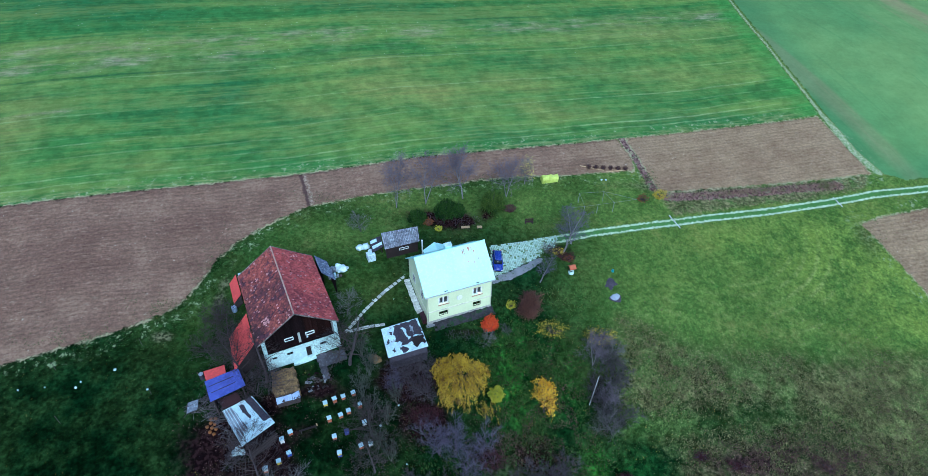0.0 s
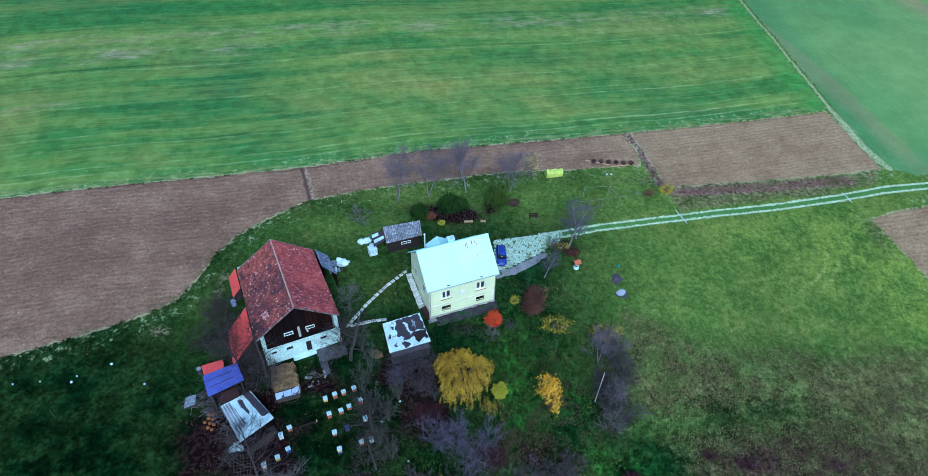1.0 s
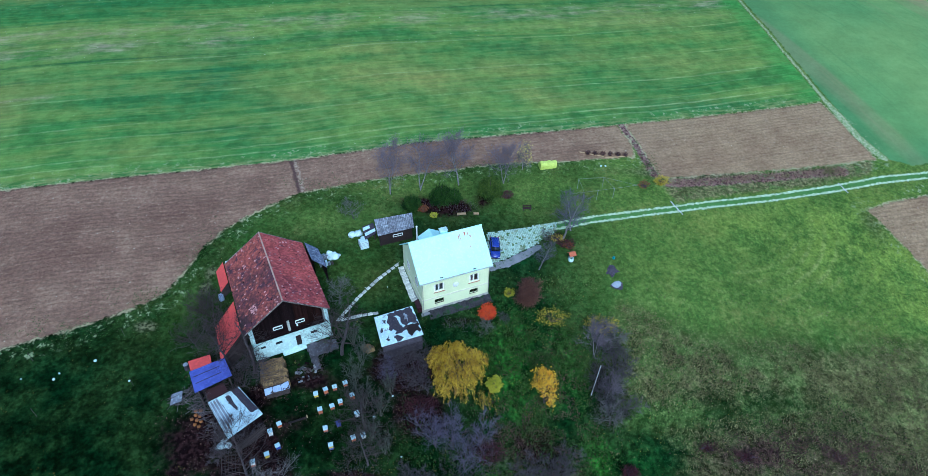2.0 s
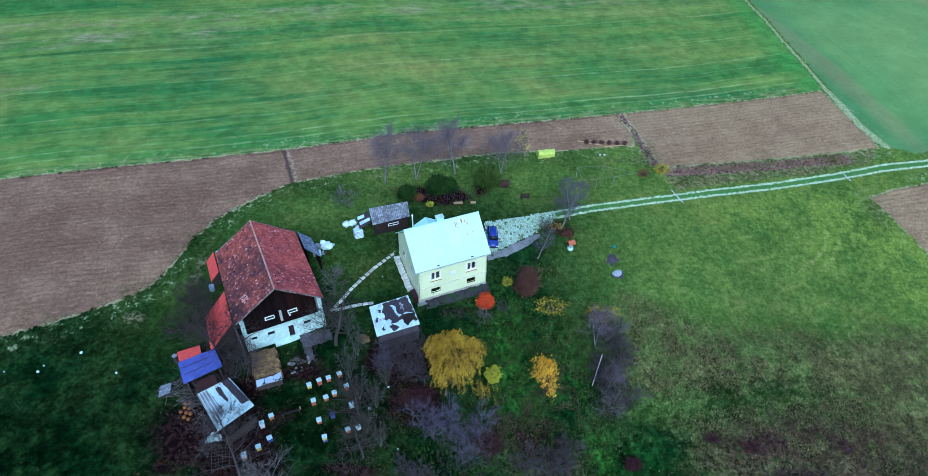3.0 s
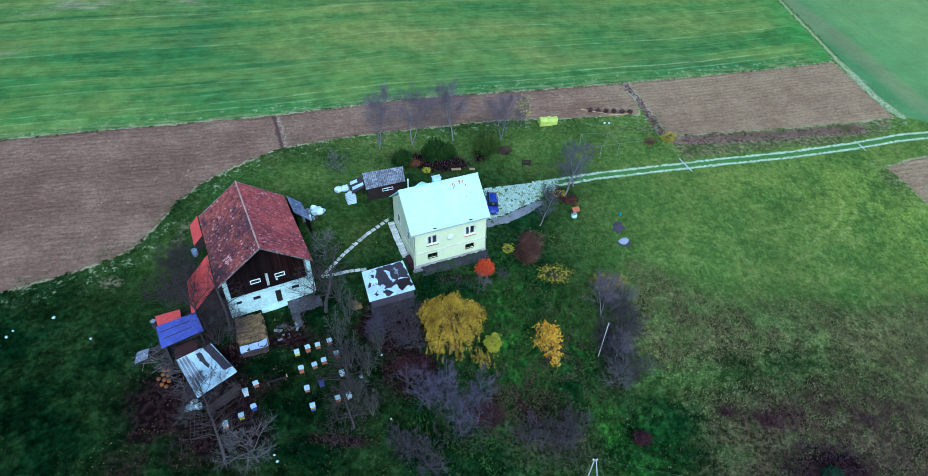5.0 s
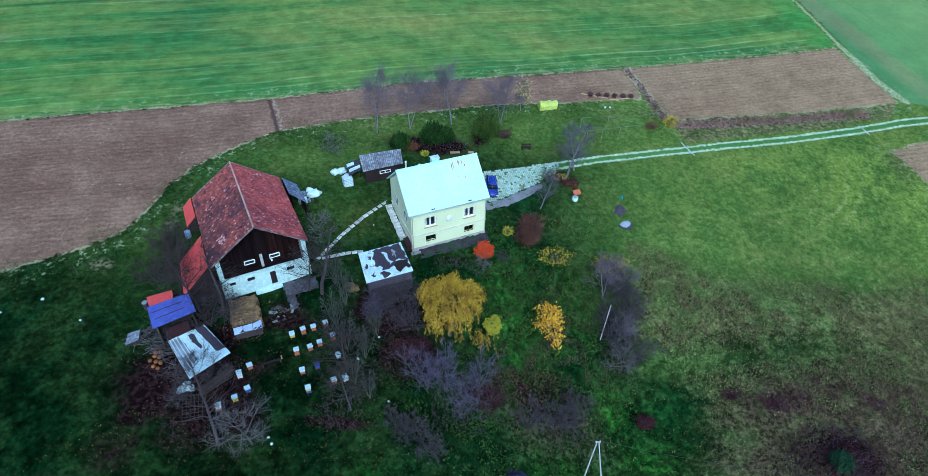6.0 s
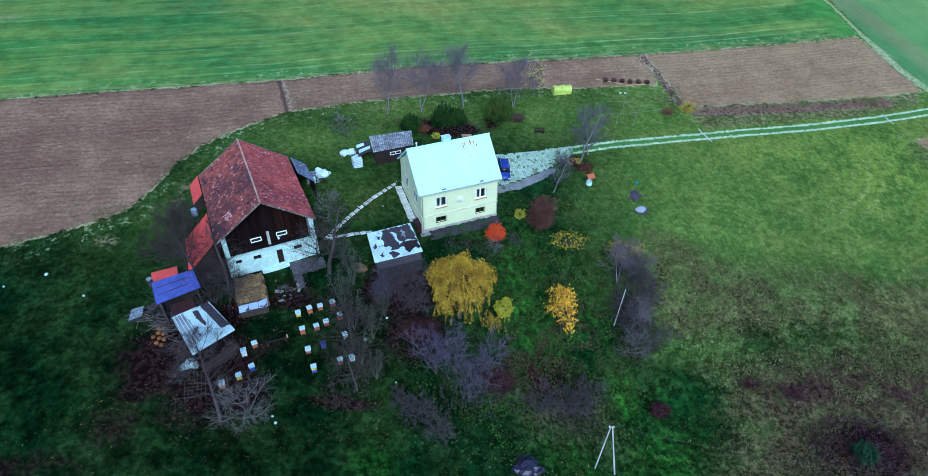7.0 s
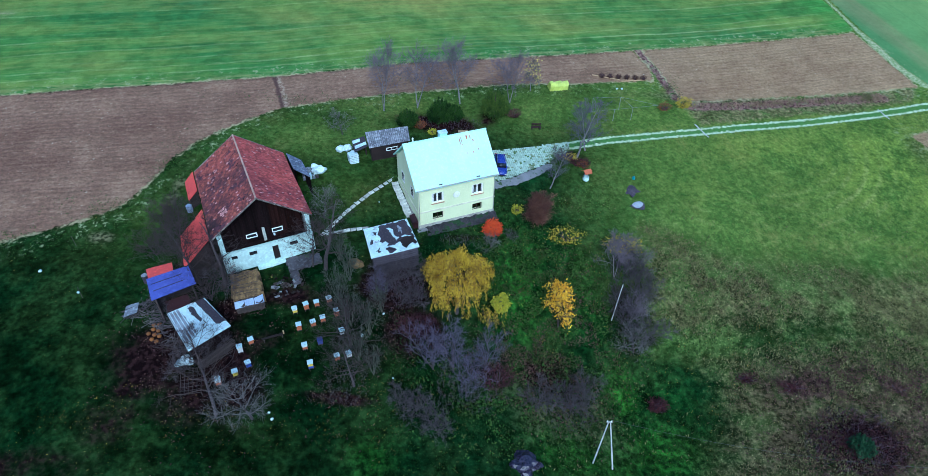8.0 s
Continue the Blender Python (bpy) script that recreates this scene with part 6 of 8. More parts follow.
# fire wood and timber beside the wood store
def branch_pile(x, y, rz, label, n, hx, hy, hz, seed):
    """Crossed thin sticks heaped on the ground."""
    pile = thing("branch_pile", stand(x, y, rz), label, "woodpile", "piles of cut branches")
    rg = random.Random(seed)
    for i in range(n):
        a, r0 = rg.gauss(0.4, 0.7), rg.uniform(0.35, 1.0)
        px_, py_ = rg.uniform(-hx, hx), rg.uniform(-hy, hy)
        top_ = hz * (1 - 0.5 * (px_ / hx) ** 2 - 0.4 * (py_ / hy) ** 2)
        z = rg.uniform(0.1, 1.0) * top_
        dx, dy = math.cos(a) * r0, math.sin(a) * r0
        part("branch", tubes(((px_ - dx, py_ - dy, z + rg.uniform(-.12, .12)), (px_ + dx, py_ + dy, z + rg.uniform(-.12, .2)), rg.uniform(.02, .042), .016), k=5), M[("bark", "twig", "twig_pale", "bark")[i % 4]], pile)
    return pile


t = branch_pile(-31.6, 43.5, 30, "pile of cut branches and a grey sheet by the wood store", 70, 1.3, 1.0, 0.9, 5)
bm = bmesh.new()
slab(bm, [(-1.5, -0.9, 0.75), (-0.2, -1.1, 1.0), (0.2, 0.2, 1.05), (-1.0, 0.5, 0.85)], 0.03)
part("sheet", bm, M["grey_sheet"], t, "bent grey metal sheet")
branch_pile(-29.0, 42.2, -40, "heap of grey brushwood beside the hen house", 70, 1.5, 0.8, 0.8, 6)
branch_pile(-26.9, 39.9, -45, "low heap of brushwood along the hen house wall", 55, 1.5, 0.6, 0.7, 7)
t = thing("plank_stack", lean(-22.75, 38.9, 45.7, 0.0), "stack of dark poles and planks below the hen house", "woodpile")
rng = random.Random(8)
for i in range(27):
    y0, z0 = -0.3 + 0.14 * (i % 3), 0.1 + 0.15 * (i // 3) + rng.uniform(0, 0.04)
    a = rng.uniform(-0.12, 0.12)
    part("pole", tubes(((-1.9 + a, y0 + a, z0), (1.7 + rng.uniform(-0.4, 0.4), y0 - a, z0 + 0.05), 0.055, 0.04), k=6), M["old_wood"], t)
t = thing("barrel", stand(-32.2, 47.2), "dark barrel with a pale lid", "barrel")
part("drum", tubes(((0, 0, -0.1), (0, 0, 0.85), 0.29, 0.29), k=16), M["felt_dark"], t)
part("lid", tubes(((0, 0, 0.852), (0, 0, 0.9), 0.30, 0.28), k=16), M["grey_sheet"], t)
t = thing("barrel", stand(-30.5, 57.2), "blue plastic barrel beside the barn", "barrel")
part("drum", tubes(((0, 0, -0.1), (0, 0, 0.9), 0.34, 0.34), k=16), M["pale_blue_sheet"], t)
t = thing("plastic_sacks", stand(-25.2, 38.1, 30), "crumpled white sacks by the hen house wall", "sack")
for i, (x, y, z, r0) in enumerate(((-0.7, 0.2, 0.3, 0.55), (0.1, -0.1, 0.3, 0.5), (0.7, 0.1, 0.2, 0.4), (-0.2, 0.5, 0.5, 0.4))):
    bm = bmesh.new()
    blob(bm, (x, y, z), (r0, r0 * 0.7, r0 * 0.6), 30 + i, 0.3, 2)
    part("sack", bm, M["plastic_white"], t)


def lattice(x, y, rz):
    t = thing("wire_crates", lean(x, y, rz, 0.35), "stack of rusty wire lattice crates leaning on the slope", "crate")
    for i in range(8):
        part("bar", tubes(((-1.3 + 0.37 * i, -0.9, 0.25), (-1.3 + 0.37 * i, 0.9, 0.4), 0.025, 0.025), k=5), M["old_wood"], t)
    for i in range(6):
        part("bar", tubes(((-1.35, -0.9 + 0.36 * i, 0.3 + 0.02 * i), (1.35, -0.9 + 0.36 * i, 0.3 + 0.02 * i), 0.025, 0.025), k=5), M["old_wood"], t)
    for x0 in (-1.3, 1.3):
        for y0 in (-0.9, 0.9):
            part("leg", tubes(((x0, y0, -0.6), (x0, y0, 0.4), 0.03, 0.03), k=5), M["old_wood"], t)


lattice(-24.3, 35.9, 105)


# ---- garden frame, benches, culverts, poles ----
def build_frame():
    f = thing("drying_frame", Matrix.Translation((0, 0, 0)), "white metal drying frame with long bars on the lawn", "frame")
    g = lambda x, y, z: (x, y, gz(x, y) + z)
    posts = [(21.0, 79.7), (23.4, 80.5), (26.2, 81.1), (20.5, 82.6), (24.8, 83.4)]
    for x, y in posts:
        part("post", tubes((g(x, y, -0.3), g(x, y, 2.0), 0.036, 0.036), k=6), M["pole_dull"], f)
    for a, b in ((posts[0], posts[2]), (posts[3], posts[4]), (posts[4], posts[2]), (posts[0], posts[3]), (posts[2], (30.2, 82.2)), (posts[4], (30.2, 82.2)), ((17.6, 78.9), posts[0])):
        part("bar", tubes((g(*a, 2.03), g(*b, 2.03), 0.018, 0.018), k=6), M["pole_dull"], f)


build_frame()


def bench(x, y, rz, material, label, ln=1.6):
    t = thing("bench", lean(x, y, rz), label, "bench", "garden benches")
    for i in range(3):
        part("slat", boxes((-ln / 2, ln / 2, -0.2 + 0.14 * i, -0.08 + 0.14 * i, 0.42, 0.46), bevel=0.006), M[material], t)
    for i in range(2):
        part("back_slat", boxes((-ln / 2, ln / 2, 0.24, 0.27, 0.6 + 0.16 * i, 0.72 + 0.16 * i), bevel=0.006), M[material], t)
    for s in (-1, 1):
        part("leg", boxes((s * ln * 0.42 - 0.04, s * ln * 0.42 + 0.04, -0.18, 0.235, -0.1, 0.418)), M["old_wood"], t)
        part("upright", boxes((s * ln * 0.42 - 0.035, s * ln * 0.42 + 0.035, 0.272, 0.31, -0.1, 0.9)), M["old_wood"], t)


for x, y, rz, ln in ((1.3, 75.1, 10, 1.4), (3.6, 75.4, 5, 0.8)):
    t = thing("low_bench", lean(x, y, rz), "low pale plank seat before the conifers", "seat", "plank seats")
    part("plank", boxes((-ln / 2, ln / 2, -0.22, 0.22, 0.24, 0.3), bevel=0.01), M["fresh_wood"], t)
    for sx in (-1, 1):
        part("block", boxes((sx * ln * 0.36 - 0.12, sx * ln * 0.36 + 0.12, -0.18, 0.18, -0.1, 0.238)), M["old_wood"], t)
bench(11.7, 77.2, 8, "dark_red", "reddish brown bench on the lawn", 1.4)
bench(15.9, 71.9, 20, "brown_wood", "small dark wooden bench beside the flower bed", 1.1)

for (x0, y0), (x1, y1) in (((36.1, 81.4), (37.5, 78.7)), ((67.6, 88.0), (68.5, 85.8))):
    t = thing("culvert_slab", Matrix.Translation(((x0 + x1) / 2, (y0 + y1) / 2, gz((x0 + x1) / 2, (y0 + y1) / 2))), "pale concrete culvert edge laid across the track", "culvert", "culverts")
    dx, dy = (x1 - x0) / 2, (y1 - y0) / 2
    dz = (gz(x1, y1) - gz(x0, y0)) / 2
    nx, ny = -dy / math.hypot(dx, dy) * 0.07, dx / math.hypot(dx, dy) * 0.07
    bm = bmesh.new()
    slab(bm, [(-dx + nx, -dy + ny, -dz + 0.03), (-dx - nx, -dy - ny, -dz + 0.03), (dx - nx, dy - ny, dz + 0.03), (dx + nx, dy + ny, dz + 0.03)], 0.3)
    part("kerb", bm, M["pole"], t)

t = thing("power_pole", Matrix.Translation((15.4, 32.7, gz(15.4, 32.7))), "pale concrete A-shaped power pole with one wire", "power pole")
top = Vector((-0.35, 0.75, 6.55))
part("leg", tubes(((-1.15, 0.05, -0.5), top - Vector((0.08, 0, 0)), 0.085, 0.06), k=8), M["pole"], t)
part("leg", tubes(((0.95, -0.25, -0.5), top + Vector((0.08, 0, 0)), 0.085, 0.06), k=8), M["pole"], t)
part("crossarm", boxes((-0.62, -0.08, 0.7, 0.82, 6.4, 6.52)), M["gutter"], t)
for x in (-0.55, -0.15):
    part("insulator", tubes(((x, 0.76, 6.522), (x, 0.76, 6.7), 0.05, 0.035), k=8), M["white_frame"], t)
bm = bmesh.new()
p = [Vector((-0.15, 0.76, 6.7)) + Vector((30 * i / 12, -3.5 * i / 12, -2.2 * i / 12 - 4 * 1.2 * (i / 12) * (1 - i / 12))) for i in range(13)]
for a, b in zip(p, p[1:]):
    tube(bm, a, b, 0.012, 0.012, k=4)
part("wire", bm, M["wire"], t)
t = thing("leaning_pole", Matrix.Translation((18.75, 48.9, gz(18.75, 48.9))), "thin pale pole leaning in the thicket", "pole")
part("shaft", tubes(((-0.2, -0.3, -0.3), (0.75, 1.4, 4.1), 0.06, 0.045), k=8), M["pole"], t)

# white scraps on the grass
rng = random.Random(9)
for x, y, r in ((-47.0, 45.1, 0.28), (-46.7, 45.9, 0.2), (-43.2, 47.7, 0.3), (-38.4, 45.3, 0.24), (-50.7, 45.0, 0.16), (-53.7, 44.5, 0.2), (-9.2, 42.4, 0.32), (-7.2, 45.2, 0.22), (-5.7, 38.0, 0.18),
                (-16.4, 33.0, 0.25), (-16.8, 33.6, 0.2), (-12.0, 60.5, 0.12), (-9.0, 60.9, 0.12), (25.4, 88.4, 0.3), (26.2, 88.5, 0.3)):
    t = thing("white_scrap", stand(x, y, rng.uniform(0, 360)), "small white crumpled sheet scrap on the grass", "scrap", "white scraps on the grass")
    bm = bmesh.new()
    r *= 0.62
    blob(bm, (0, 0, r * 0.4), (r, r * 0.8, r * 0.7), int(abs(x * 7)), 0.3, 2)
    part("crumple", bm, M["plastic_white"], t)

# rubble before the barn
t = thing("rubble_heap", stand(-17.6, 48.2, 20), "scattered bricks and boards before the barn", "heap")
for i in range(40):
    x, y = rng.uniform(-1.8, 1.4), rng.uniform(-1.6, 0.8)
    a = Matrix.Translation((x, y, rng.uniform(-0.1, 0.25) - 0.2 * y * -1)) @ Euler((rng.uniform(-.4, .4), rng.uniform(-.4, .4), rng.uniform(0, 3))).to_matrix().to_4x4()
    bm = bmesh.new()
    s = rng.uniform(0.12, 0.3)
    box(bm, -s, s, -s * 0.5, s * 0.5, -0.06, 0.06, a)
    part("brick", bm, M[("brown_wood", "concrete", "old_wood", "barn_wood", "old_wood", "wet_concrete")[i % 6]], t)


# thin stakes in the meadow, two poles and a pale rim at the garden bed
for x, y, h in ((-50.4, 47.4, 1.5), (-41.0, 51.3, 1.4), (-37.8, 44.8, 1.5), (-47.0, 40.6, 1.6)):
    t = thing("stake", stand(x, y, x * 20), "thin grey wooden stake in the meadow", "stake", "meadow stakes")
    part("post", tubes(((0, 0, -0.3), (0.03, 0.02, h), 0.035, 0.028), k=6), M["old_wood"], t)
for x0, y0, x1, y1 in ((21.9, 91.55, 26.2, 90.85), (26.5, 90.5, 30.6, 91.4)):
    t = thing("lying_pole", stand(x0, y0), "pale wooden pole lying along the garden bed", "pole", "garden bed poles")
    part("log", tubes(((0, 0, 0.06), (x1 - x0, y1 - y0, gz(x1, y1) - gz(x0, y0) + 0.06), 0.07, 0.06), k=8), M["fresh_wood"], t)

# ---- plants ----
def prisms(segs, k):
    """Vertices and faces of tapered prisms along segments (p0, p1, r0, r1)."""
    if not segs:
        return [], []
    p0 = np.array([s[0] for s in segs])
    p1 = np.array([s[1] for s in segs])
    r = np.array([(s[2], s[3]) for s in segs])
    d = p1 - p0
    d /= np.linalg.norm(d, axis=1, keepdims=True) + 1e-9
    ref = np.where(np.abs(d[:, 2:3]) > 0.9, np.array([[1.0, 0, 0]]), np.array([[0, 0, 1.0]]))
    u = np.cross(d, ref)
    u /= np.linalg.norm(u, axis=1, keepdims=True)
    v = np.cross(d, u)
    n = len(segs)
    out = np.zeros((n, 2 * k, 3))
    for i in range(k):
        a = 2 * math.pi * i / k
        o = u * math.cos(a) + v * math.sin(a)
        out[:, i] = p0 + o * r[:, :1]
        out[:, k + i] = p1 + o * r[:, 1:]
    base = (np.arange(n) * 2 * k)[:, None]
    faces = []
    for i in range(k):
        j = (i + 1) % k
        faces.append(base + np.array([[i, j, k + j, k + i]]))
    return out.reshape(-1, 3), np.concatenate(faces, 0)


def mesh_np(name, verts, faces):
    me = bpy.data.meshes.new(name)
    verts, faces = np.asarray(verts, np.float32), np.asarray(faces, np.int32)
    n, k = faces.shape
    me.vertices.add(len(verts))
    me.vertices.foreach_set("co", verts.ravel())
    me.loops.add(n * k)
    me.loops.foreach_set("vertex_index", faces.ravel())
    me.polygons.add(n)
    me.polygons.foreach_set("loop_start", np.arange(0, n * k, k, dtype=np.int32))
    me.update(calc_edges=True)
    return me


def leaf_mesh(name, centres, size, rng, droop=0.0, slim=0.55, jitter=0.3):
    """Folded leaf quads at the centres."""
    c = np.asarray(centres, float)
    n = len(c)
    a = rng.normal(size=(n, 3))
    a[:, 2] -= droop * 3
    a /= np.linalg.norm(a, axis=1, keepdims=True)
    b = np.cross(a, rng.normal(size=(n, 3)))
    b /= np.linalg.norm(b, axis=1, keepdims=True) + 1e-9
    s = size * (1 + jitter * rng.uniform(-1, 1, (n, 1)))
    v = np.stack([c - a * s, c + b * s * slim, c + a * s, c - b * s * slim], 1).reshape(-1, 3)
    f = np.arange(n * 4).reshape(n, 4)
    return mesh_np(name, v, f)


def unit(v):
    return v / (np.linalg.norm(v) + 1e-9)


def grow(rng, height, radius, limbs=16, start=0.28, rise=0.7, r0=None, subs=7, twigs=5, fork=0.0, round_=1.0):
    """Trunk, limb, branch and twig segments of a bare tree."""
    r0 = r0 or 0.018 * height + 0.04
    trunk, boughs, fine = [], [], []
    p, d = np.array([0.0, 0.0, -0.3]), np.array([0.0, 0.0, 1.0])
    line = [p]
    n = 9
    for i in range(n):
        d = unit(d + rng.normal(size=3) * 0.10 + np.array([0, 0, 0.15]))
        q = p + d * height * 0.92 / n
        trunk.append((p, q, r0 * (1 - 0.85 * i / n), r0 * (1 - 0.85 * (i + 1) / n)))
        line.append(q)
        p = q
    for i in range(limbs):
        f = start + (0.98 - start) * (i + rng.uniform(0, 0.6)) / limbs
        k = min(n - 1, int(f * n))
        base = line[k] + (line[k + 1] - line[k]) * (f * n - k)
        a = 2.4 * i + rng.normal() * 0.4
        prof = math.sqrt(max(0.05, 1 - ((f - start) / (1 - start)) ** (1.3 + round_))) * (0.75 + 0.25 * math.sin(math.pi * f))
        ln = radius * prof * rng.uniform(0.75, 1.15)
        d = unit(np.array([math.cos(a), math.sin(a), rise * (0.5 + f)]))
        r = r0 * (1 - 0.8 * f) * 0.6
        p = base
        m = 5
        pts = [p]
        for j in range(m):
            d = unit(d + rng.normal(size=3) * 0.16 + np.array([0, 0, 0.10 * rise]))
            q = p + d * ln / m
            boughs.append((p, q, max(r * (1 - 0.8 * j / m), 0.024), max(r * (1 - 0.8 * (j + 1) / m), 0.019)))
            p = q
            pts.append(p)
        for s in range(subs):
            g = rng.uniform(0.25, 1.0) * (m - 0.01)
            j = int(g)
            p = pts[j] + (pts[j + 1] - pts[j]) * (g - j)
            e = unit(unit(pts[j + 1] - pts[j]) * 0.9 + rng.normal(size=3) * 0.65 + np.array([0, 0, 0.25 * rise]))
            l2 = ln * rng.uniform(0.25, 0.5) + 0.15
            for h in range(3):
                e = unit(e + rng.normal(size=3) * 0.2)
                q = p + e * l2 / 3
                boughs.append((p, q, 0.018 - 0.004 * h, 0.014 - 0.004 * h))
                for _ in range(twigs - 2 + h):
                    w = unit(e + rng.normal(size=3) * 0.65 + np.array([0, 0, 0.2]))
                    s0 = p + (q - p) * rng.uniform()
                    s1 = s0 + w * (l2 * rng.uniform(0.25, 0.55) + 0.1)
                    fine.append((s0, s1, 0.0065, 0.005))
                    for _ in range(1):
                        w2 = unit(w + rng.normal(size=3) * 0.5 + np.array([0, 0, 0.15]))
                        s2 = s0 + (s1 - s0) * rng.uniform(0.3, 1.0)
                        fine.append((s2, s2 + w2 * (l2 * rng.uniform(0.15, 0.35) + 0.08), 0.005, 0.004))
                p = q
    return trunk, boughs, fine


def tree_proto(name, seed, height, label, category="tree", bark="bark", twig="twig", leaves=None, leaf_n=0, leaf_size=0.1, leaf_label="", stems=1, group="", splay=0.35, **kw):
    rng = np.random.default_rng(seed)
    t = thing(name, Matrix.Identity(4), label, category, group)
    low, high, tips = [], [], []
    for s in range(stems):
        tr, bo, fi = grow(rng, height * rng.uniform(0.8, 1.0) if stems > 1 else height, **kw)
        if stems > 1:
            a = 2 * math.pi * s / stems + rng.uniform(0, 1)
            tm = np.array(Matrix.Rotation(rng.uniform(0.3, 1.0) * splay, 3, (math.cos(a), math.sin(a), 0)))
            tr, bo, fi = [[(tm @ p, tm @ q, ra, rb) for p, q, ra, rb in lv] for lv in (tr, bo, fi)]
        low += tr
        high += bo + fi
        tips += [q for _, q, _, _ in fi]
    part("trunk", mesh_np("trunk", *prisms(low, 7)), M[bark], t, smooth=True)
    tagged(part("crown", mesh_np("crown", *prisms(high, 3)), M[twig], t, "bare grey boughs and twigs" if not leaves else ""), kind="stuff")
    if leaves:
        tips = np.array(tips)
        idx = rng.integers(0, len(tips), leaf_n)
        c = tips[idx] + rng.normal(size=(leaf_n, 3)) * leaf_size * 1.6
        tagged(part("foliage", leaf_mesh("foliage", c, leaf_size, rng), M[leaves], t, leaf_label), kind="stuff")
    return t


def put(t, x, y, rz=0.0, s=1.0, sx=None, axis=None):
    m = stand(x, y, rz)
    if axis:
        m = Matrix.Translation(m.translation) @ Vector((0, 0, 1)).rotation_difference(Vector(axis)).to_matrix().to_4x4() @ pose(0, 0, 0, 0, 0, rz)
    t.matrix_basis = m @ Matrix.Diagonal((s * (sx or 1), s * (sx or 1), s, 1))
    return t


def again(t, x, y, rz, s=1.0, sx=None, label=""):
    c = copy_thing(t, stand(x, y, rz) @ Matrix.Diagonal((s * (sx or 1), s * (sx or 1), s, 1)))
    # the source's own scale is already in its pose
    c.matrix_basis = stand(x, y, rz) @ Matrix.Diagonal((s * (sx or 1), s * (sx or 1), s, 1))
    if label:
        c["label"] = label
    return c


def build_willow():
    rng = np.random.default_rng(21)
    t = thing("willow_tree", stand(0.55, 46.3, 0, 0.3), "weeping willow with yellow autumn leaves hanging in strands", "tree")
    tr, bo, fi = grow(rng, 6.6, 3.0, limbs=12, start=0.35, rise=0.9, r0=0.24, subs=4, twigs=3)
    part("trunk", mesh_np("trunk", *prisms(tr, 8)), M["bark"], t, smooth=True)
    tagged(part("crown", mesh_np("crown", *prisms(bo + fi, 4)), M["bark"], t), kind="stuff")
    strands, leaves = [], []
    for i in range(820):
        # strands spring from uneven lobes of the crown, at all depths
        a = rng.uniform(0, 2 * math.pi)
        r = 2.85 * math.sqrt(rng.uniform(0.0, 1.0))
        lump = noise.noise(Vector((0.9 * r * math.cos(a), 0.9 * r * math.sin(a), 4.0)))
        if lump < -0.38 and rng.uniform() < 0.6:
            continue
        lob = 1 + 0.14 * math.sin(3 * a + 0.9) + 0.10 * math.sin(5 * a)
        inner = rng.uniform(0, 1) ** 2 * 2.2
        top = np.array([r * lob * math.cos(a), r * lob * math.sin(a), 7.9 - 0.26 * r * r + 1.5 * lump - inner + rng.normal() * 0.2])
        ln = rng.uniform(0.7, 1.9) + 0.25 * r * rng.uniform()
        p = top
        d = np.array([math.cos(a) * 0.5, math.sin(a) * 0.5, 0.35])
        n = 6
        for j in range(n):
            d = d * 0.74 + np.array([0, 0, -0.36]) + rng.normal(size=3) * 0.09
            q = p + d / np.linalg.norm(d) * ln / n
            strands.append((p, q, 0.008, 0.006))
            for _ in range(6):
                leaves.append(p + (q - p) * rng.uniform() + rng.normal(size=3) * 0.07)
            p = q
    for i in range(34):
        # a low trailing bough
        p = np.array([3.3, -2.2, 2.4]) + rng.normal(size=3) * np.array([0.7, 0.6, 0.5])
        for j in range(5):
            q = p + np.array([0.05, -0.05, -0.3]) + rng.normal(size=3) * 0.05
            strands.append((p, q, 0.006, 0.005))
            for _ in range(4):
                leaves.append(p + (q - p) * rng.uniform() + rng.normal(size=3) * 0.06)
            p = q
    tagged(part("drooping_growth", mesh_np("drooping_growth", *prisms(strands, 3)), M["twig_purple"], t, "thin hanging shoots"), kind="stuff")
    tagged(part("foliage", leaf_mesh("foliage", leaves, 0.115, rng, droop=1.6, slim=0.20), M["leaf_willow"], t, "yellow hanging leaves"), kind="stuff")


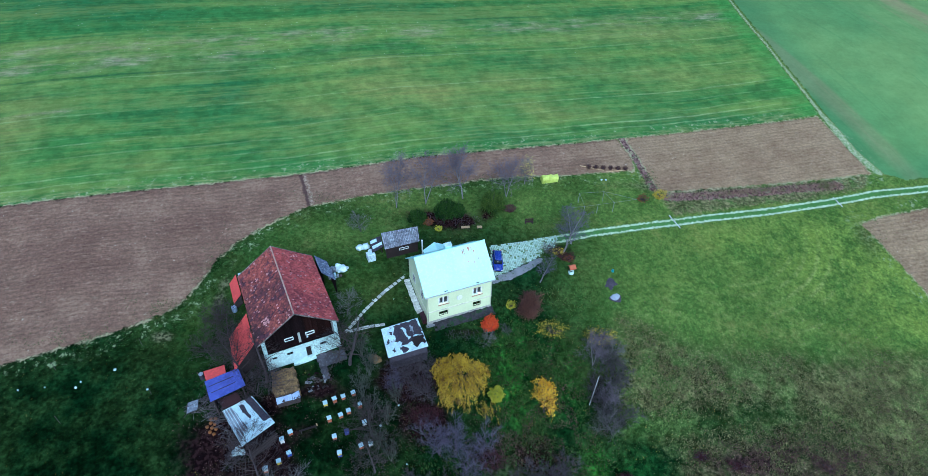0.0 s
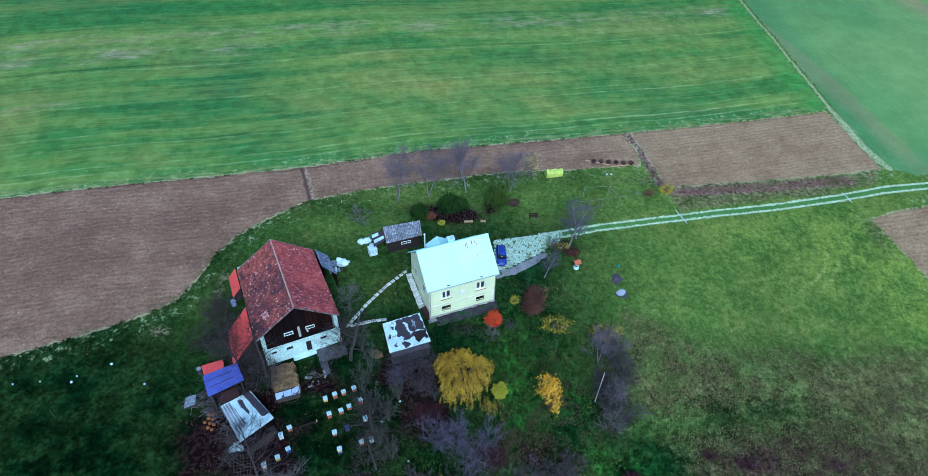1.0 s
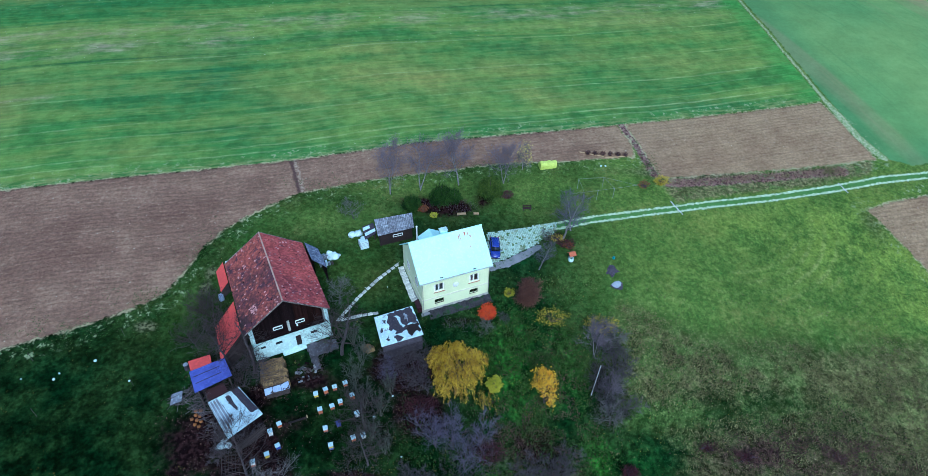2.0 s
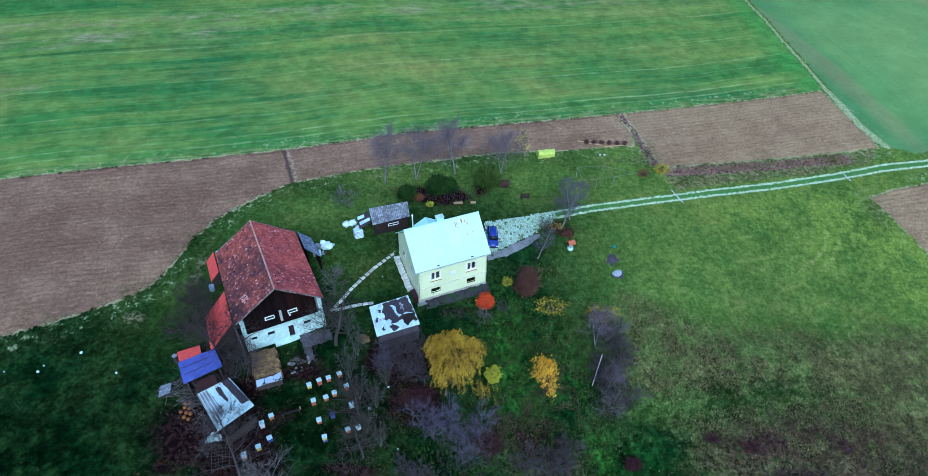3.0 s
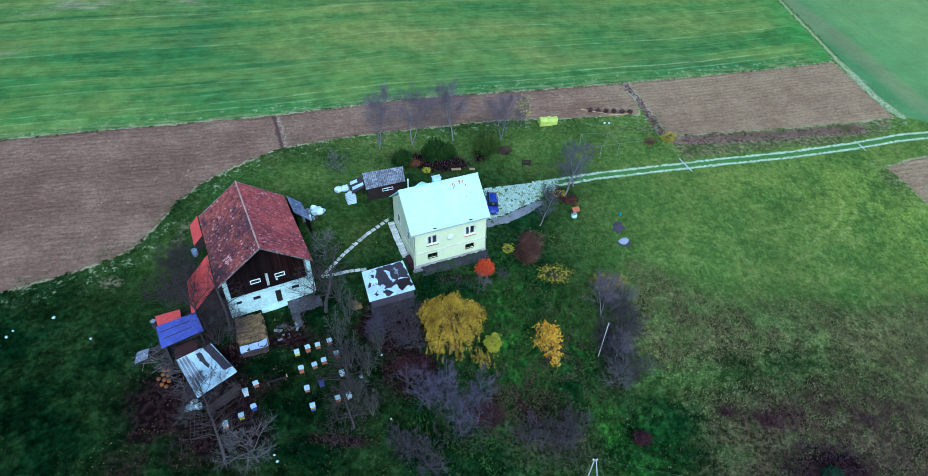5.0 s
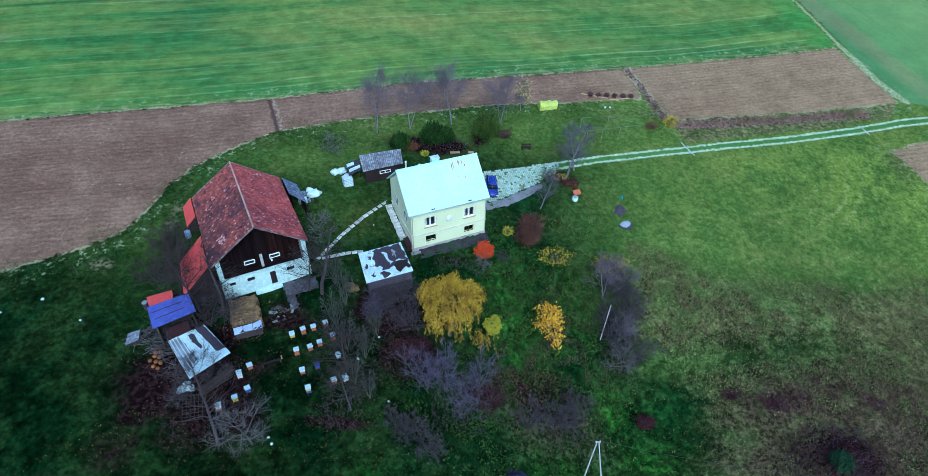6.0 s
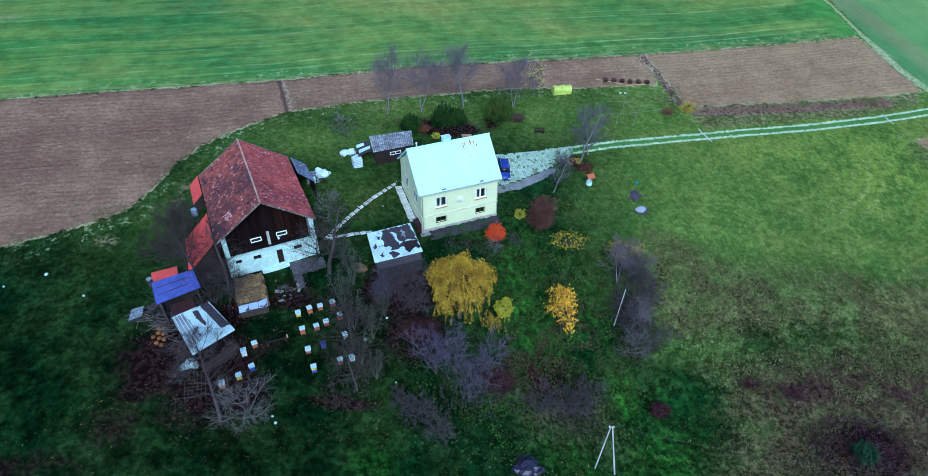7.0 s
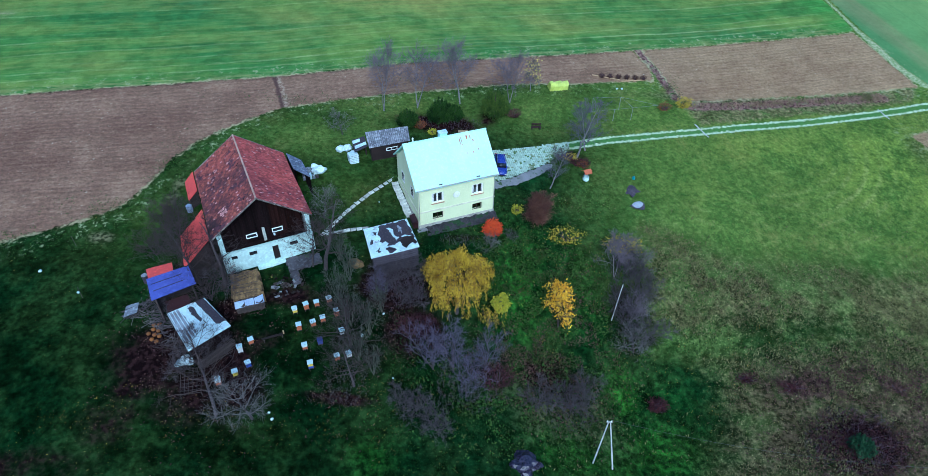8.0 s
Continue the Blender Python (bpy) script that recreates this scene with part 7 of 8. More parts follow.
def bush(name, seed, x, y, rx, ry, h, leaves, n, size, label, rz=0, stems="twig_purple", shell=0.55, cat="bush", gap=0.35, droop=0.0, slim=0.55):
    """A leafy shrub: stems and an uneven, gappy mass of leaves."""
    rng = np.random.default_rng(seed)
    t = thing(name, stand(x, y, rz), label, cat)
    segs = []
    for i in range(26):
        a, k = rng.uniform(0, 2 * math.pi), rng.uniform(0.2, 0.95)
        e = np.array([rx * k * math.cos(a), ry * k * math.sin(a), h * rng.uniform(0.5, 0.98) * math.sqrt(max(0.1, 1 - k * k * 0.8))])
        m = e * 0.5 + np.array([0, 0, h * 0.1])
        segs += [(np.array([0.1 * math.cos(a), 0.1 * math.sin(a), -0.2]), m, 0.03, 0.02), (m, e, 0.02, 0.008)]
    tagged(part("stem_mass", mesh_np("stem_mass", *prisms(segs, 4)), M[stems], t), kind="stuff")
    c = []
    while len(c) < n:
        v = rng.normal(size=3)
        v /= np.linalg.norm(v)
        k = rng.uniform(shell, 1.0)
        w = noise.noise(Vector(v * 1.9) + Vector((seed * 1.3, 0, 0))) * 0.45 + noise.noise(Vector(v * 5.0) + Vector((seed, 3, 0))) * 0.25
        if w < -gap and rng.uniform() < 0.85:
            continue
        k *= 1 + w
        z = (v[2] * 0.5 + 0.5) * h * min(1.25, 0.5 + k * 0.5)
        c.append((v[0] * rx * k, v[1] * ry * k, max(z, 0.02)))
    tagged(part("foliage", leaf_mesh("foliage", c, size, rng, droop=droop, slim=slim), M[leaves], t), kind="stuff")
    return t


def conifer(name, seed, x, y, r, h, leaves, n, label, top=0.75):
    """Upright sprays of needles of uneven height round a trunk."""
    rng = np.random.default_rng(seed)
    t = thing(name, stand(x, y, seed * 30), label, "conifer")
    part("trunk", mesh_np("trunk", *prisms([(np.array([0, 0, -0.2]), np.array([0, 0, h * 0.9]), 0.12, 0.03)], 6)), M["bark"], t)
    c = []
    sprays = 46
    for i in range(sprays):
        a, k = 2.4 * i, math.sqrt((i + 0.5) / sprays)
        f = np.array([r * 0.55 * k * math.cos(a), r * 0.55 * k * math.sin(a), 0.08 * h])
        tip = np.array([r * k * math.cos(a), r * k * math.sin(a), h * (1 - (1 - 0.45 * top) * k * k) * rng.uniform(0.8, 1.06)])
        for _ in range(n // sprays):
            g = rng.uniform() ** 0.7
            w = 0.2 * r * (1.05 - g)
            c.append(f + (tip - f) * g + rng.normal(size=3) * np.array([w, w, w * 0.6]))
    c = [(p[0], p[1], max(p[2], 0.03)) for p in c]
    tagged(part("foliage", leaf_mesh("foliage", c, 0.17, rng, slim=0.28, droop=-0.7), M[leaves], t), kind="stuff")
    return t


def thicket(name, seed, x, y, rx, ry, h, n, twig, label, kind=""):
    """A tangle of bare shoots."""
    rng = np.random.default_rng(seed)
    t = thing(name, stand(x, y), label, "shrub", kind=kind)
    segs = []
    for i in range(int(n * 0.55)):
        a, k = rng.uniform(0, 2 * math.pi), math.sqrt(rng.uniform())
        bx, by = rx * k * math.cos(a), ry * k * math.sin(a)
        p = np.array([bx, by, gz(x + bx, y + by) - gz(x, y) - 0.1])
        d = np.array([math.cos(a) * 0.4 * k, math.sin(a) * 0.4 * k, 1.0]) + rng.normal(size=3) * 0.3
        ln = h * rng.uniform(0.5, 1.1) * (1 - 0.4 * k)
        r = rng.uniform(0.010, 0.022)
        for j in range(3):
            d = d / np.linalg.norm(d) + rng.normal(size=3) * 0.22
            q = p + d / np.linalg.norm(d) * ln / 3
            segs.append((p, q, r * (1 - j * 0.28), r * (0.72 - j * 0.25)))
            for _ in range(2):
                e = d + rng.normal(size=3) * 0.7
                segs.append((q, q + e / np.linalg.norm(e) * ln * 0.22, r * 0.5, 0.004))
            p = q
    tagged(part("tangle", mesh_np("tangle", *prisms(segs, 3)), M[twig], t), kind="stuff")
    return t


build_willow()
GROUP = "bare orchard trees"
tA = put(tree_proto("bare_tree", 1, 10.0, "tall leafless tree with grey spreading boughs", radius=3.9, limbs=20, start=0.24, rise=0.5, subs=7, twigs=4, r0=0.18, twig="twig_brown", group=GROUP), -21.5, 33.2, 0, 0.95, axis=(-0.36, 0.72, 0.85))
tB = put(tree_proto("bare_tree", 2, 5.5, "leafless fruit tree with a wide grey crown", radius=3.0, limbs=15, start=0.2, rise=0.55, r0=0.13, subs=7, twigs=4, twig="twig_pale", group=GROUP), -18.2, 32.9, 40, 1.0)
tC = put(tree_proto("bare_tree", 3, 10.0, "slim leafless tree with upright grey boughs", radius=3.0, limbs=17, start=0.25, rise=0.7, subs=6, twigs=4, r0=0.15, bark="bark_pale", twig="twig_lilac", group=GROUP), 16.7, 71.6, 10, 1.08)
tD = put(tree_proto("bare_tree", 5, 7.5, "many-stemmed leafless tree with fine grey twigs", stems=4, radius=2.1, limbs=10, start=0.22, rise=0.9, r0=0.065, subs=4, twigs=3, twig="twig_lilac", group=GROUP), 0.3, 39.8, 0, 0.95)
tE = put(tree_proto("bare_tree", 6, 4.0, "low leafless grey thicket tree", stems=4, radius=1.6, limbs=8, start=0.15, rise=0.6, r0=0.05, subs=5, twigs=4, group=GROUP, splay=0.6), 21.1, 54.0, 0, 1.0)
tF = put(tree_proto("bare_tree", 7, 8.2, "leafless fruit tree with a hazy lilac-grey crown", stems=2, radius=3.2, limbs=15, start=0.36, rise=0.9, r0=0.08, subs=6, twigs=4, bark="bark_pale", twig="twig_haze", group=GROUP, splay=0.2), -9.9, 78.3, 0, 1.3, 0.7)
tG = put(tree_proto("bare_tree", 11, 4.6, "spreading leafless tree with red-brown twigs", stems=3, radius=2.4, limbs=12, start=0.2, rise=0.5, r0=0.07, subs=5, twigs=3, twig="twig_brown", group=GROUP, splay=0.5), -30.6, 53.4, 0, 1.0)
tH = put(tree_proto("bare_tree", 12, 6.2, "cluster of tall slim leafless shoots", stems=6, radius=0.9, limbs=7, start=0.3, rise=1.6, r0=0.035, subs=3, twigs=3, bark="bark_olive", twig="twig_olive", group=GROUP, splay=0.3), -9.2, 39.6, 0, 1.0)
tK = put(tree_proto("bare_tree", 13, 11.0, "thick-trunked leafless tree at the barn's corner", radius=3.6, limbs=14, start=0.30, rise=0.55, r0=0.26, subs=5, twigs=3, bark="bark", twig="twig_brown", group=GROUP), -14.0, 50.4, 0, 1.0)
for src, x, y, rz, s in ((tA, -26.6, 47.2, 70, 0.9), (tK, -24.2, 47.2, 130, 0.8), (tG, -25.6, 49.2, 300, 1.0), (tG, -27.6, 50.6, 60, 0.95), (tE, -24.0, 47.4, 0, 1.0), (tG, -25.0, 45.4, 90, 0.9), (tE, -29.2, 44.0, 200, 0.7), (tE, -23.6, 39.4, 60, 0.8), (tE, -25.4, 37.2, 140, 0.7), (tG, -32.2, 50.6, 200, 0.85), (tG, -32.0, 55.6, 100, 0.8),
                         (tA, -15.4, 50.6, 220, 0.72), (tA, -10.1, 41.0, 150, 0.85), (tA, -9.4, 36.8, 20, 0.7), (tH, -11.8, 46.0, 60, 1.1), (tH, -11.2, 49.0, 110, 1.0), (tH, -12.6, 51.6, 10, 0.9), (tB, -15.2, 57.8, 260, 0.7), (tH, -8.4, 42.6, 130, 0.9), (tH, -10.4, 43.4, 200, 1.0), (tH, -7.4, 45.4, 250, 0.8), (tH, -7.6, 38.2, 90, 0.8),
                         (tD, -7.6, 47.0, 10, 0.6), (tE, -4.2, 47.0, 200, 0.9),
                         (tC, 12.7, 65.9, 30, 0.62), (tB, -15.0, 72.8, 10, 0.6), (tE, 14.6, 71.4, 170, 0.6),
                         (tE, 22.2, 51.5, 60, 1.05), (tE, 20.2, 49.0, 160, 1.15), (tE, 22.6, 47.0, 250, 1.05), (tB, 20.8, 45.6, 30, 0.75), (tB, 21.8, 54.2, 200, 0.7),
                         (tD, -1.8, 39.6, 75, 1.05), (tD, 3.6, 40.4, 160, 0.9), (tD, 1.6, 37.2, 250, 0.8), (tE, -3.2, 35.0, 130, 0.7), (tE, 12.4, 38.4, 45, 1.0), (tE, 14.5, 40.2, 145, 0.9), (tE, 9.2, 38.0, 220, 0.9), (tE, -1.6, 33.2, 20, 0.8),
                         (tE, -7.6, 48.9, 30, 0.75), (tE, -5.6, 49.7, 110, 0.8), (tE, -3.6, 50.6, 240, 0.75), (tB, 4.6, 55.2, 90, 0.45), (tC, 18.4, 73.6, 200, 0.8), (tE, -5.0, 35.6, 10, 0.6), (tE, 7.0, 57.0, 20, 0.4)):
    again(src, x, y, rz, s)
for x, y, rz, s in ((-5.2, 79.6, 90, 1.12), (0.9, 81.4, 200, 1.2), (8.2, 82.6, 310, 1.05), (19.4, 53.4, 140, 0.8), (20.6, 48.4, 20, 0.6)):
    again(tF, x, y, rz, s)
t = put(tree_proto("orange_tree", 8, 5.6, "small tree with bright orange and yellow leaves", leaves="leaf_orange", leaf_n=1700, leaf_size=0.11, leaf_label="orange yellow leaves", radius=1.9, limbs=12, start=0.25, rise=1.1, r0=0.13), 12.1, 46.9, 0, 1.3, 0.74)
t = put(tree_proto("young_tree", 9, 4.2, "young tree holding some yellow leaves", leaves="leaf_pale", leaf_n=200, leaf_size=0.12, radius=1.4, limbs=9, r0=0.06, bark="bark_pale", twig="twig_pale"), 11.6, 86.0, 0, 1.2)
bush("red_bush", 31, 4.9, 57.5, 1.25, 1.2, 1.9, "leaf_red", 2600, 0.09, "rounded shrub with fiery red leaves", gap=0.5)
bush("yellow_bush", 32, 8.0, 61.0, 0.75, 0.75, 1.3, "leaf_lime", 500, 0.09, "small yellow-green shrub by the house", gap=0.2)
put(tree_proto("brown_bush", 33, 4.6, "tall dense leafless red-brown shrub", category="bush", stems=14, radius=1.05, limbs=13, start=0.12, rise=1.3, r0=0.03, subs=5, twigs=4, bark="leaf_twiggy", twig="leaf_twiggy", splay=0.34), 10.4, 59.6, 0, 1.02, 1.35)
bush("yellow_bush", 34, 13.8, 57.6, 2.3, 1.6, 1.7, "leaf_yellow", 560, 0.10, "loose shrub with scattered yellow leaves", gap=0.05)
bush("yellow_bush", 35, 20.8, 57.2, 2.4, 1.6, 1.7, "leaf_yellow", 760, 0.10, "loose shrub with fading yellow leaves", gap=0.05)
bush("yellow_bush", 36, 5.5, 47.5, 1.0, 1.0, 2.6, "leaf_lime", 1500, 0.12, "yellow-green shrub beside the willow", gap=0.15)
bush("brown_bush", 37, 5.0, 39.5, 1.9, 1.6, 1.6, "leaf_maroon", 1600, 0.08, "dark purple-brown shrub under bare trees", gap=0.5)
bush("brown_bush", 38, -3.6, 43.8, 2.4, 1.8, 1.5, "leaf_maroon", 2400, 0.08, "low dark red-brown shrub", gap=0.4)
bush("rust_bush", 39, -4.6, 75.3, 0.9, 0.8, 1.2, "leaf_rust", 600, 0.09, "rust coloured shrub between conifers")
bush("yellow_bush", 40, -2.9, 74.2, 0.6, 0.55, 0.9, "leaf_lime", 500, 0.08, "small clipped yellow-green shrub")
bush("brown_bush", 41, 8.6, 79.5, 1.2, 0.9, 1.3, "leaf_dry", 1000, 0.08, "leafless brown shrub on the lawn")
bush("yellow_bush", 42, 35.2, 85.2, 1.3, 1.0, 1.7, "leaf_yellow", 500, 0.11, "yellow-leaved shrub at the field corner", gap=0.2)
bush("rust_bush", 43, 32.0, 84.2, 1.1, 1.0, 1.2, "leaf_rust", 260, 0.1, "thin rust-leaved shrub near the track", gap=0.1)
bush("flower_bed", 64, 17.2, 70.8, 1.6, 1.0, 0.7, "leaf_maroon", 900, 0.09, "flower bed with dark withered plants beside the well", cat="flower bed")
bush("flower_bed", 44, 16.0, 71.6, 1.3, 0.8, 0.9, "leaf_yellow", 260, 0.1, "flower bed with yellowing plants under the tree", cat="flower bed", gap=0.1)
bush("flower_bed", 45, 17.6, 70.3, 0.9, 0.9, 0.9, "leaf_rust", 350, 0.09, "flower bed with rust plants beside the well", cat="flower bed")
bush("brown_bush", 46, 37.6, 41.2, 2.2, 1.4, 0.9, "leaf_maroon", 1100, 0.08, "low red-brown shrub in dry grass", gap=0.05, shell=0.1)
bush("brown_bush", 47, 33.0, 42.6, 1.4, 0.9, 0.8, "leaf_maroon", 600, 0.09, "small red-brown shrub in dry grass", gap=0.02, shell=0.1)
bush("brown_bush", 48, 49.0, 40.8, 1.3, 0.9, 0.7, "leaf_dry", 330, 0.09, "small red-brown shrub in dry grass", gap=0.02, shell=0.1)
bush("brown_bush", 49, 22.8, 40.0, 1.2, 1.0, 1.3, "leaf_maroon", 1500, 0.08, "dark purple-brown shrub in the hollow")
conifer("spruce", 51, 42.0, 34.3, 1.4, 2.3, "leaf_blue", 3400, "young blue-green spruce in dark scrub", top=0.9)
conifer("conifer", 52, -6.3, 75.6, 1.7, 2.6, "leaf_dark", 3200, "dark green conifer behind the tool shed")
conifer("conifer", 53, -1.8, 77.4, 2.1, 3.4, "leaf_dark", 4600, "broad green conifer on the lawn")
conifer("conifer", 54, 5.9, 79.4, 2.2, 4.4, "leaf_conif", 5200, "tall green conifer on the lawn")
conifer("conifer", 55, 0.2, 77.8, 1.3, 2.6, "leaf_dark", 2000, "green conifer on the lawn")
for i in range(6):
    bush("garden_shrub", 60 + i, 23.4 + 1.35 * i, 91.2 + 0.05 * i, 0.5, 0.5, 0.7, "leaf_dry", 260, 0.08, "small dark shrub in the garden bed")
bush("brown_bush", 65, 42.2, 35.0, 5.8, 4.0, 1.3, "leaf_maroon", 4200, 0.09, "dark leafless scrub round the young spruce", gap=0.05, shell=0.15)
thicket("scrub", 71, 42.2, 35.0, 5.2, 3.6, 1.5, 700, "twig_purple", "dark thorny scrub round the young spruce")
thicket("scrub", 72, 21.2, 50.5, 2.8, 6.0, 2.4, 620, "twig_purple", "grey leafless thicket in the hollow")
thicket("scrub", 81, 21.6, 56.0, 2.0, 2.6, 2.0, 320, "twig_purple", "purple-brown bare scrub above the hollow")
thicket("scrub", 73, -6.2, 48.2, 3.0, 2.2, 2.0, 460, "twig_purple", "bare brown scrub below the garden shed")
thicket("scrub", 74, 12.0, 38.4, 3.4, 2.6, 1.3, 380, "twig_purple", "brown bramble scrub in the hollow")
thicket("scrub", 75, 2.0, 38.0, 3.4, 2.6, 1.8, 420, "twig_purple", "purple-brown scrub below the willow")
thicket("scrub", 76, -31.0, 50.6, 1.8, 3.0, 1.8, 200, "twig", "bare scrub beside the red lean-to")
thicket("scrub", 77, -10.2, 38.4, 1.8, 4.2, 1.8, 300, "twig", "bare scrub beside the bee hives")
thicket("scrub", 78, -2.6, 34.6, 2.6, 1.8, 1.4, 240, "twig", "grey scrub on the slope")
thicket("scrub", 79, -1.0, 76.8, 5.0, 1.4, 1.2, 260, "twig_purple", "bare shrubs among the conifers")
thicket("scrub", 82, -11.6, 35.2, 4.6, 0.45, 0.5, 220, "twig_brown", "low brown clippings along the orchard edge")
thicket("scrub", 80, 1.8, 55.8, 3.6, 0.8, 0.9, 200, "twig_purple", "low bare shrubs along the house wall")


# strip of dead weeds along the right field
def weeds():
    rng = np.random.default_rng(90)
    line = WEED_LINE
    c = []
    for i in range(2800):
        f = rng.uniform(0, len(line) - 1.001)
        (ax, ay), (bx, by) = line[int(f)], line[int(f) + 1]
        k = f - int(f)
        x, y = ax + (bx - ax) * k + rng.normal() * 0.3, ay + (by - ay) * k + rng.normal() * 0.55
        c.append((x, y, gz(x, y) + rng.uniform(0.03, 0.4)))
    me = leaf_mesh("dead_weeds", c, 0.2, rng, slim=0.22, droop=-0.8)
    tagged(part("dead_weeds", me, M["leaf_weedstrip"]), "strip of dead brown weeds along the ploughed field", "weeds", kind="stuff")


weeds()


def tufts(name, seed, n, area, size, material, label, keep):
    """Grass tufts: three blades each, over a stretch of the plan."""
    rng = np.random.default_rng(seed)
    x0, x1, y0, y1 = area
    x, y = rng.uniform(x0, x1, n), rng.uniform(y0, y1, n)
    ok = keep(x, y, rng)
    x, y = x[ok], y[ok]
    z = lie(x, y)
    n = len(x)
    v = []
    for b in range(3):
        a = rng.uniform(0, 2 * math.pi, n)
        s = size * rng.uniform(0.5, 1.3, n)
        w = s * 0.28
        tip = np.stack([x + np.cos(a) * s * 0.8, y + np.sin(a) * s * 0.8, z + s * rng.uniform(0.5, 1.1, n)], 1)
        v += [np.stack([x - np.sin(a) * w, y + np.cos(a) * w, z - 0.05], 1), np.stack([x + np.sin(a) * w, y - np.cos(a) * w, z - 0.05], 1), tip]
    v = np.stack(v, 1).reshape(-1, 3)
    f = np.arange(len(v)).reshape(-1, 3)
    tagged(part(name, mesh_np(name, v, f), M[material]), label, "grass", kind="stuff")


def rough_ground(x, y, rng):
    d = np.maximum.reduce([signed(x, y, p) for p in (POLY_TOP, POLY_PL, POLY_PM, POLY_PR, POLY_BR, POLY_FAR)])
    tr = np.minimum(edge_distance(x, y, RUT_A, False), edge_distance(x, y, RUT_B, False))
    house = (np.abs(x - 1) < 7) & (np.abs(y - 62) < 7)
    barn = (np.abs(x + 22) < 7) & (np.abs(y - 57) < 8)
    drive = (x > 3) & (x < 17) & (y > 65) & (y < 75)
    weedy = edge_distance(x, y, WEED_LINE, False) < 1.1
    return (d < -0.3) & (tr > 0.6) & ~weedy & ~house & ~barn & ~drive


tufts("grass", 91, 60000, (-6, 60, 20, 75), 0.15, "grass_blade", "uneven dark green yard grass", lambda x, y, rng: rough_ground(x, y, rng) & (np.clip((x - 8) / 14, 0, 1) * np.clip((y - 47) / 14, 0, 1) < rng.uniform(0, 0.7, len(x))))
tufts("meadow_grass", 93, 50000, (8, 90, 46, 92), 0.12, "grass_meadow", "uneven green meadow grass", lambda x, y, rng: rough_ground(x, y, rng) & (np.clip((x - 8) / 14, 0, 1) * np.clip((y - 47) / 14, 0, 1) > rng.uniform(0, 0.7, len(x))))
tufts("dry_grass", 92, 150000, (8, 84, 22, 64), 0.20, "grass_dry", "tall dry grass in the lower meadow",
      lambda x, y, rng: rough_ground(x, y, rng) & (rng.uniform(size=len(x)) < np.clip(0.2 + 0.25 * np.minimum(signed(x, y, DRY), -signed(x, y, GREEN_STRIP)), 0.02, 0.75) * np.clip(0.65 + 0.6 * np.sin(x * 0.9 + 2.1 * np.sin(y * 0.7)) * np.sin(y * 1.3 + 1.7 * np.sin(x * 0.5)), 0.1, 1.0)))


def undergrowth(name, seed, n, spots, high, size, material, label):
    """Low herbs and fallen leaves in drifts round the spots (x, y, rx, ry)."""
    rng = np.random.default_rng(seed)
    c = []
    while len(c) < n:
        x0, y0, rx, ry = spots[rng.integers(0, len(spots))]
        x, y = x0 + rng.normal() * rx, y0 + rng.normal() * ry
        if noise.noise(Vector((x * 0.55, y * 0.55, seed))) < -0.08:
            continue
        c.append((x, y, gz(x, y) + rng.uniform(0.0, high)))
    tagged(part(name, leaf_mesh(name, c, size, rng, slim=0.6), M[material]), label, "undergrowth", kind="stuff")


undergrowth("herbs", 101, 9000, [(8, 49, 3, 4), (14, 43, 4, 4), (10, 54, 4, 3), (16, 52, 3, 4), (4, 36, 5, 3)], 0.5, 0.14, "leaf_weed", "green weeds and nettles in the hollow")
undergrowth("brambles", 102, 6000, [(14, 49, 2.5, 4), (11, 39.5, 4, 3), (9, 44, 2.5, 3), (16, 46, 2.5, 3), (5, 41, 2.5, 2)], 0.6, 0.09, "leaf_dry", "brown dying brambles in the hollow")
undergrowth("dead_bracken", 106, 6500, [(40, 41.5, 4, 1.6), (42, 34, 5, 3), (52, 38, 6, 3), (50, 42, 5, 1.6)], 0.35, 0.10, "leaf_dry", "brown dead bracken in the dry meadow")
undergrowth("fallen_leaves", 103, 5200, [(1.4, 45, 4, 4), (12, 45.5, 4, 4), (10, 52, 4, 5), (20, 52, 4, 6), (-5, 34, 8, 3), (30, 44, 9, 6), (-30, 34, 9, 3)], 0.06, 0.06, "leaf_fallen", "fallen yellow leaves on the grass")
undergrowth("leaf_litter", 104, 2600, [(-28, 39, 3.5, 4), (-23, 36, 4, 4), (-6, 47, 3, 3), (-22, 44, 3, 2.5), (-4, 43, 3, 3), (-11, 37, 3, 3)], 0.12, 0.09, "leaf_dry", "brown leaf litter under bare trees")
undergrowth("weeds", 105, 4500, [(-35, 62, 1.2, 4), (-39, 56.5, 3, 1.2), (-48, 51.5, 5, 1.2), (70, 78, 2, 4), (34, 88, 1, 3), (-17, 79, 6, 1.0), (5, 86, 8, 0.7)], 0.25, 0.08, "leaf_weed", "weedy margin along the ploughed strip")

# ---- stepping path and drive ----
def slab_path(line, step, w, label):
    t = thing("garden_path", Matrix.Identity(4), label, "path", kind="structure")
    rng = random.Random(14)
    for (ax, ay), (bx, by) in zip(line, line[1:]):
        ln = math.hypot(bx - ax, by - ay)
        n = max(1, round(ln / step))
        yaw = math.degrees(math.atan2(by - ay, bx - ax))
        for i in range(n):
            f = (i + 0.5) / n
            x, y = ax + (bx - ax) * f, ay + (by - ay) * f
            a, b = step * rng.uniform(0.36, 0.47), w * rng.uniform(0.42, 0.52)
            s = part("slab", boxes((-a, a, -b, b, -0.15, 0.05), bevel=0.015), M["stone_slab"], t)
            s.matrix_basis = lean(x, y, yaw + rng.uniform(-5, 5))


